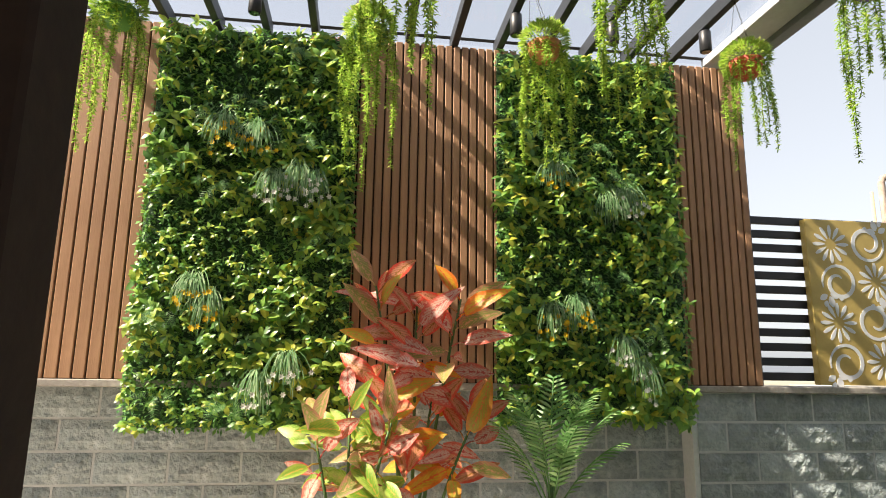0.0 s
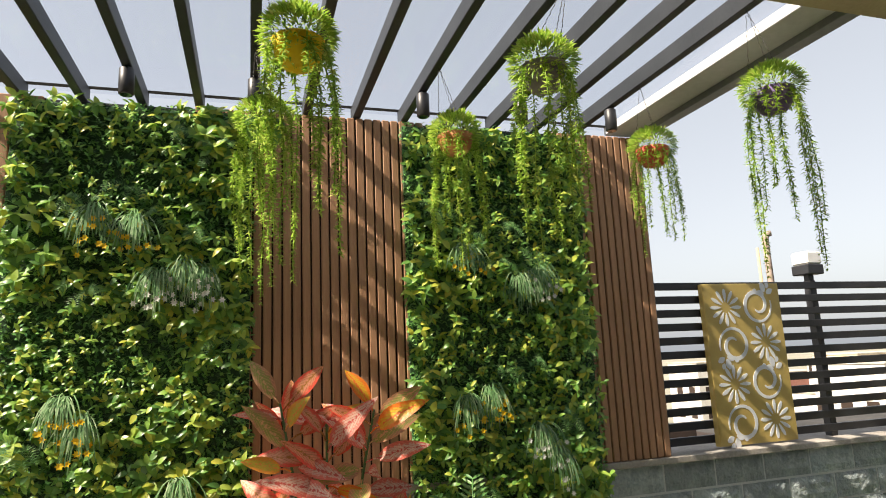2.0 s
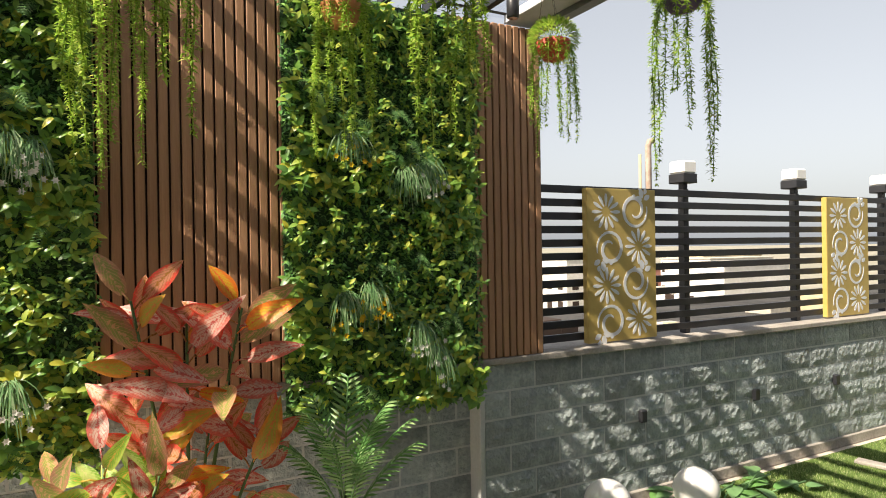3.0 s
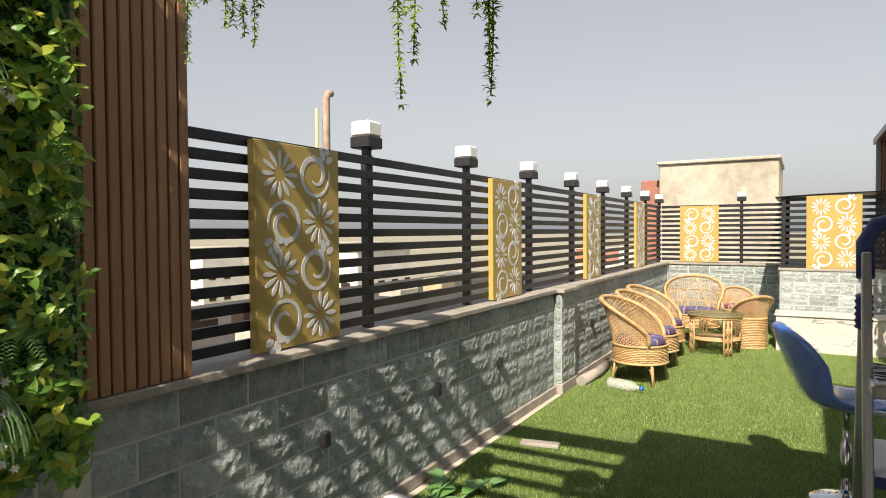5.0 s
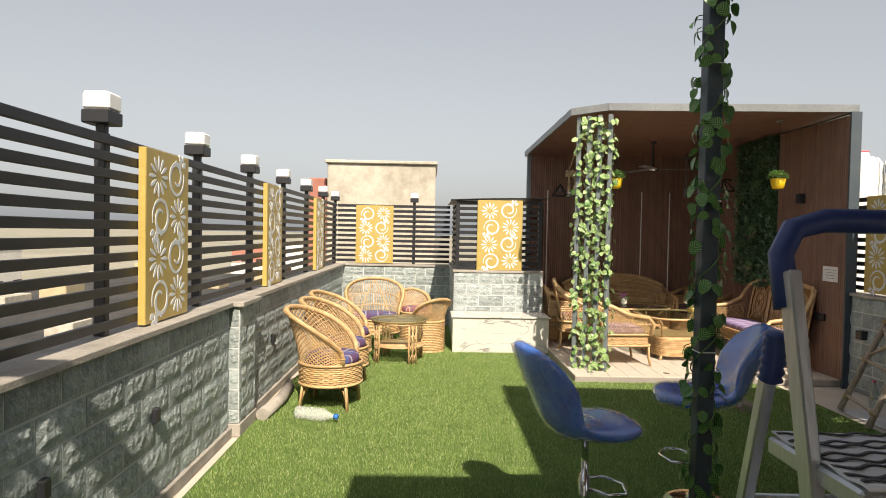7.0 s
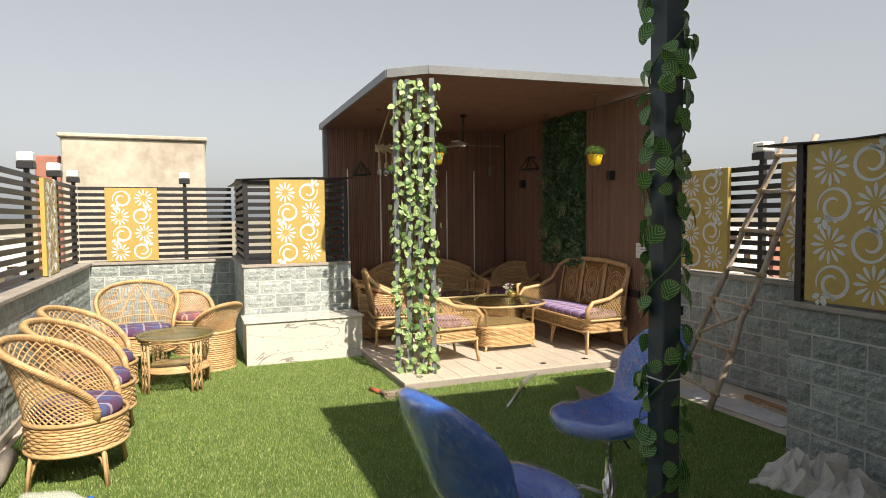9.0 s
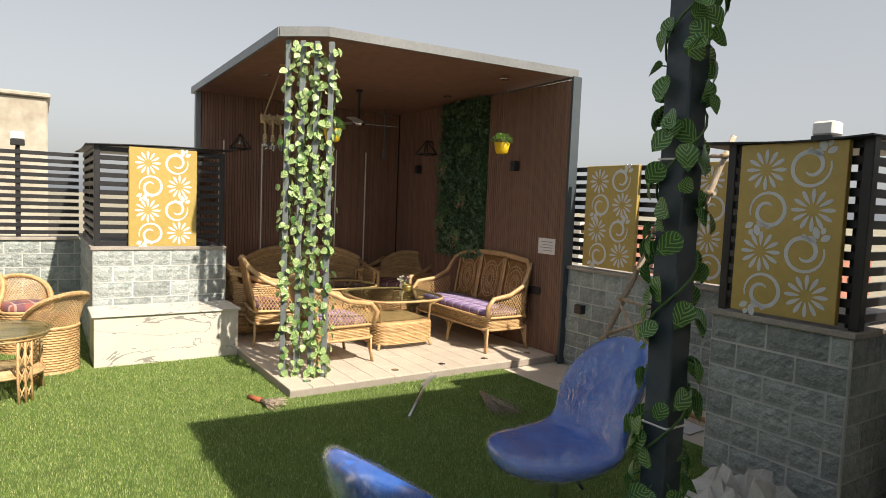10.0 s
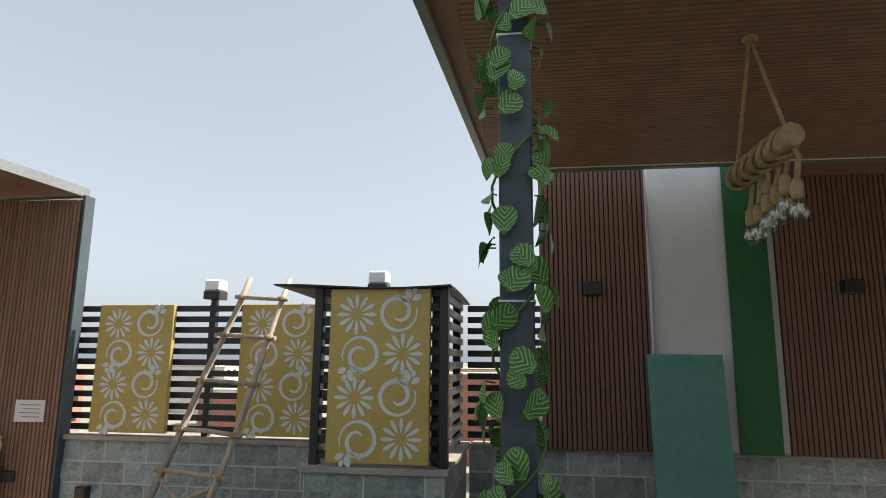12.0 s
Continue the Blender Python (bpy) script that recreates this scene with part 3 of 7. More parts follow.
# ---- stone-faced parapet walls ----
def stone_variants():
    """Rock-faced blocks: a bevelled slab with an uneven front, facing -y, base corner at the origin."""
    out = []
    for length in (BLOCK, BLOCK * 0.5, BLOCK * 0.75, BLOCK * 0.25):
        row = []
        for s in range(4):
            g, r = Geo(), random.Random(100 + s)
            nx, nz = max(4, round(length / 0.04) + 2), 6
            w, h = length - 0.013, COURSE - 0.013

            def f(u, v, r=r, w=w, h=h, nx=nx, nz=nz):
                i, j = round(u * nx), round(v * nz)
                mx, mz = 0.016, 0.016
                x = 0.0 if i == 0 else w if i == nx else mx + (w - 2 * mx) * (i - 1) / (nx - 2)
                z = 0.0 if j == 0 else h if j == nz else mz + (h - 2 * mz) * (j - 1) / (nz - 2)
                edge, rim = i in (0, nx) or j in (0, nz), i in (1, nx - 1) or j in (1, nz - 1)
                return (0.006 + x, -0.009 if edge else -0.0105 if rim else -0.013 - r.random() * 0.008, 0.006 + z)
            grid = {}
            g.sheet(lambda u, v: grid.setdefault((round(u, 4), round(v, 4)), f(u, v)), nx, nz, 0, False)
            b = 0.012
            g.add([(0.006, -0.008, 0.006), (0.006 + w, -0.008, 0.006), (0.006 + w, -0.008, 0.006 + h), (0.006, -0.008, 0.006 + h),
                   (0.003, b, 0.003), (length - 0.003, b, 0.003), (length - 0.003, b, COURSE - 0.003), (0.003, b, COURSE - 0.003)],
                  [[1, 0, 4, 5], [2, 1, 5, 6], [3, 2, 6, 7], [0, 3, 7, 4]])
            row.append(g.mesh("stone_block", STONE))
        out.append(row)
    return out


BLOCKS = stone_variants()
stone_jobs = []        # filled here, laid at the end of the file


def stone_wall(name, p0, p1, z0=0.0, z1=COPING - 0.035, depth=0.16, label="grey rock-faced stone tile parapet wall"):
    """A parapet core from p0 to p1 with its outer face behind the line; blocks go on the face to the right of travel."""
    p0, p1 = Vector((*p0, 0)), Vector((*p1, 0))
    d = p1 - p0
    ang = math.atan2(d.y, d.x)
    m = Matrix.Translation(p0) @ Matrix.Rotation(ang, 4, "Z")
    ob = lone(name, Geo().box(0, -0.0035, z0, d.length, depth, z1, 0.002), MORTAR, label, "wall", m, kind="structure")
    stone_jobs.append((ob, d.length, z0, z1))
    return ob


def coping(name, x0, y0, x1, y1, z=COPING, t=0.035):
    return lone(name, Geo().box(x0, y0, z - t, x1, y1, z, 0.004), SILL, "worn sandstone coping with pale dust", "coping", kind="structure")


stone_wall("wall_north_planter", (-2.6, 3.72), (1.83, 3.72))
stone_wall("wall_north", (1.83, 3.61), (6.34, 3.61), depth=0.27)
stone_wall("wall_north_far", (6.75, 3.60), (12.1, 3.60), depth=0.28)
lone("wall_north_return", Geo().box(1.80, 3.60, 0, 1.83, 3.88, COPING - 0.037, 0.003), MORTAR, "pale stone edge strip at the wall's end", "wall", kind="structure")
stone_wall("pier", (6.352, 3.535), (6.75, 3.535), z0=0.10, depth=0.35, label="stone-faced pier standing proud of the parapet")
stone_wall("pier_side", (6.34, 3.62), (6.34, 3.53), z0=0.10, depth=0.012, label="sunlit side of the stone pier")
lone("pier_base", Geo().box(6.325, 3.515, 0, 6.765, 3.70, 0.098, 0.005), SILL, "pale stone foot of the pier", "pier", kind="structure")
lone("baseboard_north", Geo().box(1.84, 3.575, 0, 6.32, 3.605, 0.075, 0.004), SILL, "pale stone skirting along the parapet", "skirting", kind="structure")
lone("baseboard_north_far", Geo().box(6.77, 3.565, 0, 12.08, 3.595, 0.075, 0.004), SILL, "pale stone skirting along the parapet", "skirting", kind="structure")
coping("coping_planter", -2.6, 3.56, 1.80, 3.90)
coping("coping_north", 1.80, 3.565, 6.30, 3.90)
coping("coping_pier", 6.305, 3.49, 6.79, 3.90)
coping("coping_north_far", 6.795, 3.555, 12.1, 3.90)
stone_wall("wall_east", (12.1, 3.59), (12.1, 1.80))
coping("coping_east", 12.07, 1.82, 12.36, 3.55)
stone_wall("wall_east_block", (10.27, 1.80), (10.27, 0.57), depth=0.2, z1=COPING)
stone_wall("wall_east_block_side", (12.1, 1.80), (10.29, 1.80), depth=0.2, z1=COPING)
coping("coping_east_block", 10.25, 0.57, 12.4, 1.82, COPING + 0.035)
stone_wall("wall_south", (8.45, -2.28), (5.82, -2.28), depth=0.2)
coping("coping_south", 5.82, -2.50, 8.27, -2.245)
stone_wall("wall_south_block", (5.82, -1.27), (5.03, -1.27), depth=1.2)
stone_wall("wall_south_block_side", (5.03, -1.28), (5.03, -2.36), depth=0.3)
coping("coping_south_block", 5.0, -2.50, 5.85, -1.235)
stone_wall("wall_south_near", (5.0, -2.38), (-3.0, -2.38), depth=0.2)
coping("coping_south_near", -3.0, -2.55, 4.99, -2.35)


# ---- slatted fences ----
def fence(label, at, length, posts, z0=COPING, top=FENCE_TOP, corners=()):
    """Horizontal charcoal slats on square posts; runs along local x."""
    f = thing("slatted_fence", label, "fence", at)
    pitch = 0.083
    count = int((top - z0 - 0.02) / pitch) + 1
    slat = Geo().box(0, -0.012, -0.046, length, 0.012, 0, 0.003).mesh("slat", BLACK)
    for k in range(count):
        o = part("slat", slat, BLACK, f)
        o.location = (0, 0, top - k * pitch)
    post = Geo().box(-0.025, -0.028, z0, 0.025, 0.028, top + 0.012, 0.004).mesh("post", BLACK)
    for x in posts:
        o = part("post", post, BLACK, f)
        o.location = (x, 0.030, 0)
    for x in corners:
        part("corner_post", Geo().box(x - 0.026, -0.030, z0, x + 0.026, 0.036, top + 0.012, 0.004), BLACK, f)
    return f


def turned(x, y, deg):
    return Matrix.Translation((x, y, 0)) @ Matrix.Rotation(radians(deg), 4, "Z")


POSTS = [3.56 + 1.24 * k for k in range(7)]
fence("charcoal slatted metal fence on the long parapet", turned(2.24, 3.71, 0), 9.86, [x - 2.24 for x in POSTS] + [9.82])
fence("charcoal slatted metal fence on the end parapet", turned(12.16, 3.70, -90), 1.88, [1.28])
fence("charcoal slatted metal fence on a raised stone block", turned(10.34, 1.78, -90), 1.19, [], z0=COPING + 0.035, corners=[0.02, 1.17])
fence("charcoal slatted metal side fence on a raised stone block", turned(12.1, 1.77, 180), 1.78, [0.05, 0.9], z0=COPING + 0.035)
fence("charcoal slatted metal fence beside the garden room", turned(8.24, -2.36, 180), 2.45, [1.22, 2.4])
fence("charcoal slatted metal fence round a projecting wall block", turned(5.80, -1.32, 180), 0.78, [], corners=[0.02, 0.76])
fence("charcoal slatted metal return fence on a wall block", turned(5.06, -1.36, -90), 1.05, [0.03, 1.0])
fence("charcoal slatted metal fence on the south parapet", turned(5.02, -2.46, 180), 0.75, [])
for nm, pts, lab in (("cap_sheet", ((5.0, -2.45, 2.012), (6.03, -2.45, 2.012), (6.03, -1.20, 2.012), (4.99, -1.20, 2.012)), "thin black metal sheet on the projecting fence"),
                     ("cap_sheet", ((10.26, 0.50, 2.05), (12.2, 0.50, 2.05), (12.2, 1.86, 2.012), (10.26, 1.86, 2.012)), "thin black metal sheet over the block fence")):
    g = Geo()
    g.sheet(lambda u, v, p=pts: Vector(p[0]).lerp(Vector(p[1]), u).lerp(Vector(p[3]).lerp(Vector(p[2]), u), v) + Vector((0, 0, 0.012 * math.sin(5 * u + 3 * v))), 8, 8, 0.008)
    lone(nm, g, BLACK, lab, "metal sheet")


# ---- box lamps on the fence posts ----
def post_lamp():
    t = thing("post_lamp", "square post lamp with a white opal cube on a charcoal base", "outdoor lamp", group="post lamps on the fence")
    part("neck", Geo().box(-0.022, -0.022, 2.012, 0.022, 0.022, 2.055, 0.003), BLACK, t)
    part("base", Geo().box(-0.068, -0.068, 2.05, 0.068, 0.068, 2.115, 0.005), BLACK, t)
    part("opal_cube", Geo().box(-0.066, -0.066, 2.115, 0.066, 0.066, 2.205, 0.012), MILK, t, "white opal acrylic cube")
    return t


lamp = post_lamp()
lamp.matrix_basis = pose(POSTS[0], 3.74, 0)
for x, y in [(x, 3.74) for x in POSTS[1:]] + [(12.14, 3.74), (12.19, 2.42), (7.02, -2.39), (5.60, -2.02)]:
    copy_thing(lamp, pose(x, y, 0))


# ---- gold boards with floral inlay ----
def flower_shape(r):
    quads = []
    for k in range(12):
        a = 2 * math.pi * k / 12
        for i in range(5):
            t0, t1 = i / 5, (i + 1) / 5
            def w(t):
                return r * 0.108 * math.sin(math.pi * min(0.93, 0.10 + t * 0.80)) * (0.45 + 0.85 * t)
            def p(t, s):
                d = r * (0.30 + 0.70 * t)
                return (d * math.cos(a) - s * w(t) * math.sin(a), d * math.sin(a) + s * w(t) * math.cos(a))
            quads.append([p(t0, -1), p(t1, -1), p(t1, 1), p(t0, 1)])
    return quads


def swirl_shape(r, flip):
    """A spiral band that tapers to its inner end, with a sprig of four petals at its outer end."""
    quads, n = [], 30
    def at(t):
        a = radians(-165 - 500 * t)
        d = r * (1.0 - 0.68 * t ** 1.7)
        w = r * 0.105 * math.sin(math.pi * (0.06 + 0.88 * (1 - t) ** 0.8)) ** 0.8 + 0.001
        return [((d + s * w) * math.cos(a), (d + s * w) * math.sin(a)) for s in (-1, 1)]
    for i in range(n):
        a, b = at(i / n), at((i + 1) / n)
        quads.append([a[0], b[0], b[1], a[1]])
    bx, bz = -0.70 * r, -0.66 * r
    for ang, ln, wd, off in ((-20, 0.52, 0.17, (0.12, 0.05)), (-75, 0.60, 0.19, (0.08, -0.08)), (-150, 0.50, 0.17, (-0.08, 0.0)), (-110, 0.34, 0.13, (-0.12, -0.32)), (-10, 0.26, 0.12, (0.62, -0.16))):
        ca, sa = math.cos(radians(ang)), math.sin(radians(ang))
        for i in range(4):
            row = []
            for t, s in ((i / 4, -1), ((i + 1) / 4, -1), ((i + 1) / 4, 1), (i / 4, 1)):
                w = wd * r * math.sin(math.pi * (0.04 + 0.92 * t)) ** 0.8
                d = ln * r * t
                row.append((bx + off[0] * r + d * ca - s * w * sa, bz + off[1] * r + d * sa + s * w * ca))
            quads.append(row)
    if flip:
        quads = [[(-x, -z) for x, z in q] for q in quads]
    return quads


FLOWER = Geo().flat_shape(flower_shape(0.115), -0.022, -0.012).mesh("flower_inlay", CUT)
SWIRL = Geo().flat_shape(swirl_shape(0.108, False), -0.022, -0.012).mesh("swirl_inlay", CUT)
SWIRL_FLIP = Geo().flat_shape(swirl_shape(0.108, True), -0.022, -0.012).mesh("swirl_inlay", CUT)


def gold_board(at, mirror=False, first=None, w=0.62):
    if first is not None:
        return copy_thing(first, at)
    t = thing("decorative_board", "gold painted board with white flowers and scrolls, fixed to a fence", "decorative panel", at, group="gold boards on the fence")
    h = 0.965
    part("board", Geo().box(0, -0.020, 0, w, 0.022, h, 0.003), GOLD, t)
    part("edge_band", Geo().box(-0.003, -0.018, 0.002, -0.0005, 0.020, h - 0.002, 0.0005), GOLD_EDGE, t, "bright yellow board edge")
    for k in range(4):
        z = h - 0.135 - k * 0.232
        left, right = (w * 0.266, z - 0.012), (w * 0.734, z)
        fl, sw = (left, right) if (k % 2 == 0) != mirror else (right, left)
        o = part("flower_inlay", FLOWER, CUT, t, "white flower inlay")
        o.location = (fl[0], 0, fl[1])
        o = part("swirl_inlay", SWIRL_FLIP if sw is right else SWIRL, CUT, t, "white scroll inlay")
        o["kind"] = "stuff"
        o.location = (sw[0] - (0.03 if sw is right else -0.03), 0, sw[1])
    return t


def stand(x, y, deg, z=1.02):
    return Matrix.Translation((x, y, z)) @ Matrix.Rotation(radians(deg), 4, "Z")


board = gold_board(stand(2.620, 3.674, 0), w=0.58)
for x in (5.085, 7.55, 10.01):
    gold_board(stand(x, 3.674, 0), first=board)
gold_board(stand(5.69, -1.262, 180, 1.03), first=board)
wide_board = gold_board(stand(10.285, 1.49, -90, 1.046))
gold_board(stand(7.90, -2.275, 180, 1.035), first=wide_board)
gold_board(stand(6.72, -2.275, 180, 1.035), first=wide_board)
gold_board(stand(12.136, 3.385, -90), mirror=True)


# ---- brown cladding boards and living-wall panels ----
def cladding(name, x0, x1, z0, z1, y, material, pitch, depth, at=None, label="brown vertical wood-plastic cladding boards"):
    """Vertical boards over a dark backing; local face looks to -y."""
    back = lone(name, Geo().box(x0, y + depth, z0, x1, y + depth + 0.02, z1, 0.002), GAP, label, "wall cladding", at, kind="structure")
    n = max(1, round((x1 - x0) / pitch))
    w = (x1 - x0) / n
    me = Geo().box(0.004, 0, 0, w - 0.004, depth - 0.001, z1 - z0, 0.004).mesh("cladding_board", material)
    for k in range(n):
        o = part("cladding_board", me, material, back)
        o.location = (x0 + k * w, y, z0)
    return back


cladding("cladding_west", -1.50, -0.94, 1.012, 2.872, CLAD_Y, WPC, 0.062, 0.02)
cladding("cladding_middle", -0.30, 0.86, 1.012, 2.872, CLAD_Y, WPC, 0.047, 0.02)
cladding("cladding_east", 1.62, 2.225, 1.012, 2.872, CLAD_Y, WPC, 0.047, 0.02)
lone("wall_north_upper", Geo().box(-2.6, 3.602, COPING, 2.24, 3.68, 2.868, 0.004), BLACK, "dark steel backing behind the cladding", "wall", kind="structure")


# ---- pergola and the house roof ----
BEAM_X = [-0.277 + 0.2585 * k for k in range(-5, 9)]
pergola = thing("pergola", "slate steel pergola beams under a clear glass roof", "pergola")
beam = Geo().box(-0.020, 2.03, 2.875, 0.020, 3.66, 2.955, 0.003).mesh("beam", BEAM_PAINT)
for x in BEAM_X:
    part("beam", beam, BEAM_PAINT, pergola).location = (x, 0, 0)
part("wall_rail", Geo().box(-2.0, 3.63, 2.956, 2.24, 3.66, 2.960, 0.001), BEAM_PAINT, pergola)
part("edge_sheet", Geo().box(2.035, 2.03, 2.905, 2.21, 3.66, 2.955, 0.003), PALE_METAL, pergola, "pale sheet metal edge")
part("edge_beam", Geo().box(2.213, 2.03, 2.875, 2.285, 3.66, 2.96, 0.003), FASCIA, pergola, "grey edge beam")
part("glass_roof", Geo().box(-2.0, 2.03, 2.961, 2.29, 3.72, 2.969, 0.001), ROOF_GLASS, pergola, "clear glass roof sheet").visible_shadow = False


def slab(outline, z0, z1, rise=None):
    """A plate over an outline; rise lifts each corner."""
    g = Geo()
    n = len(outline)
    rise = rise or [0.0] * n
    g.v = [(x, y, z0 + h) for (x, y), h in zip(outline, rise)] + [(x, y, z1 + h) for (x, y), h in zip(outline, rise)]
    g.face(list(range(n))[::-1])
    g.face([n + i for i in range(n)])
    for i in range(n):
        j = (i + 1) % n
        g.face([i, j, n + j, n + i])
    return g


PORCH = [(-3.0, -2.3), (-3.0, 2.02), (2.62, 2.02), (2.62, 0.82), (4.96, 0.82), (4.82, -1.86), (3.0, -1.86), (3.0, -2.3)]
lone("ceiling", slab(PORCH, 2.88, 3.0), CEIL, "brown boarded porch ceiling with grey metal edge", "ceiling", kind="structure")
lone("roof_beam", Geo().box(-3.0, 1.80, 2.76, 2.62, 2.02, 2.878, 0.006), BEIGE, "beige painted beam along the porch edge", "beam", kind="structure")
g = Geo()
y = -1.84
while y < 0.78:
    g.box(2.66 if y > 0.5 else 2.0, y, 2.868, 4.80, y + 0.030, 2.882, 0.003)
    y += 0.036
lone("ceiling_board", g, CEIL, "narrow brown ceiling boards under the porch", "ceiling", kind="structure")
g = Geo()
d = Vector((4.96 - 4.82, 0.82 + 1.86, 0))
g.box(0, -0.02, 2.855, d.length, 0.024, 3.01, 0.003, Matrix.Translation((4.82, -1.86, 0)) @ Matrix.Rotation(math.atan2(d.y, d.x), 4, "Z"))
g.box(2.2, -1.90, 2.855, 4.845, -1.855, 3.01, 0.003)
lone("porch_trim", g, FASCIA, "grey metal edge trim of the porch roof", "trim", kind="structure")
lone("light_strip", Geo().box(2.2, -1.835, 2.862, 4.70, -1.822, 2.867, 0.001), MILK, "thin pale light strip along the porch ceiling", "light strip", kind="structure")
lone("door_frame", Geo().box(-0.42, 0.94, 0, -0.285, 1.04, 2.76, 0.006), GAP, "dark brown door frame post", "door frame", kind="structure")
lone("wall_west", Geo().box(-3.1, -2.6, -0.2, -2.9, 1.95, 3.0, 0.004), BEIGE, "beige plastered house wall", "wall", kind="structure")
lone("wall_house", Geo().box(-2.9, -0.60, 0, -0.9, -0.50, 2.85, 0.004), BEIGE, "beige plastered house wall behind the porch", "wall", kind="structure")

# ---- garden room ----
FLOOR_Z = 0.075
ROOF = [(8.17, -2.32), (8.47, 0.22), (8.59, 0.59), (11.78, 0.63), (11.78, -2.32)]
RISE = [0.085, 0.105, 0.065, 0.0, 0.02]
slabbase = lone("platform", Geo().box(8.19, -2.45, 0, 11.78, 0.58, FLOOR_Z - 0.012, 0.004), GROUT, "low tiled platform of the garden room", "platform", kind="structure")
lone("room_ceiling", slab(ROOF, 2.825, 2.845, RISE), CEIL, "brown boarded ceiling of the garden room", "ceiling", kind="structure")
g = Geo()
for i in range(len(ROOF)):
    a, b = Vector((*ROOF[i], 0)), Vector((*ROOF[(i + 1) % len(ROOF)], 0))
    h0, h1 = RISE[i], RISE[(i + 1) % len(ROOF)]
    out = (b - a).normalized().cross(Vector((0, 0, 1))) * 0.016
    g.add([p + q + Vector((0, 0, z)) for p, h in ((a, h0), (b, h1)) for q in (out * -0.8, out) for z in (2.808 + h, 2.886 + h)],
          [[0, 1, 3, 2], [4, 6, 7, 5], [0, 4, 5, 1], [2, 3, 7, 6], [1, 5, 7, 3], [0, 2, 6, 4]])
lone("roof_fascia", g, FASCIA, "grey metal roof edge of the garden room", "fascia", kind="structure")
lone("room_roof", slab(ROOF, 2.849, 2.880, RISE), FASCIA, "flat metal roof of the garden room", "roof", kind="structure")
lone("wall_room_south", Geo().box(8.13, -2.31, 0, 11.78, -2.245, 2.862, 0.003), GAP, "wall of the garden room", "wall", kind="structure")
lone("wall_room_east", Geo().box(11.66, -2.24, 0, 11.78, 0.60, 2.862, 0.003), GAP, "back wall of the garden room", "wall", kind="structure")


def flutes(name, length, z0, z1, at, pitch, material, label):
    g = Geo()
    n = int(length / pitch)
    for k in range(n):
        g.box(k * pitch + 0.003, 0, z0, (k + 1) * pitch - 0.003, 0.014, z1, 0.003)
    return lone(name, g, material, label, "wall cladding", at, kind="structure")


flutes("fluted_cladding", 3.51, FLOOR_Z, 2.86, turned(11.655, -2.228, 180), 0.034, WPC_DARK, "dark brown fluted wall cladding in the garden room")
flutes("fluted_cladding", 2.80, FLOOR_Z, 2.86, turned(11.64, 0.58, -90), 0.034, WPC_DARK, "dark brown fluted wall cladding on the back wall")
lone("corner_post", Geo().box(8.10, -2.318, 0, 8.128, -2.205, 2.888, 0.003), POLE_PAINT, "slate steel edge post of the garden room", "post", kind="structure")
lone("corner_post", Geo().box(11.62, 0.555, 0, 11.70, 0.615, 2.87, 0.003), STEEL, "slate steel back post of the garden room", "post", kind="structure")

# ---- white seat block ----
seat_block = thing("plinth", "white marble tiled low plinth with grey veins", "plinth", group="")
part("body", Geo().box(9.735, 0.575, 0.0, 10.262, 1.825, 0.455, 0.003), MARBLE, seat_block)
part("top_slab", Geo().box(9.715, 0.555, 0.457, 10.262, 1.845, 0.475, 0.003), MARBLE, seat_block)

# ---- south cladding by the porch ----
cladding("cladding_south", 0.0, 0.76, 1.0, 3.0, 0.0, WPC_DARK, 0.033, 0.014, turned(4.48, -2.245, 180), "dark brown vertical cladding boards")
cladding("cladding_south", 0.0, 1.4, 1.0, 3.0, 0.0, WPC_DARK, 0.033, 0.014, turned(2.88, -2.245, 180), "dark brown vertical cladding boards")
lone("wall_south_upper", Geo().box(1.4, -2.42, COPING, 4.48, -2.28, 3.0, 0.003), WHITE_PAINT, "white painted wall between cladding panels", "wall", kind="structure")

# ---- vine pole ----
pole = thing("porch_pole", "dark slate steel porch pole wound with artificial vine", "pole", pose(4.578, 0.83, 0))
part("post", Geo().box(-0.038, -0.038, 0, 0.038, 0.038, 2.88, 0.004), POLE_PAINT, pole)


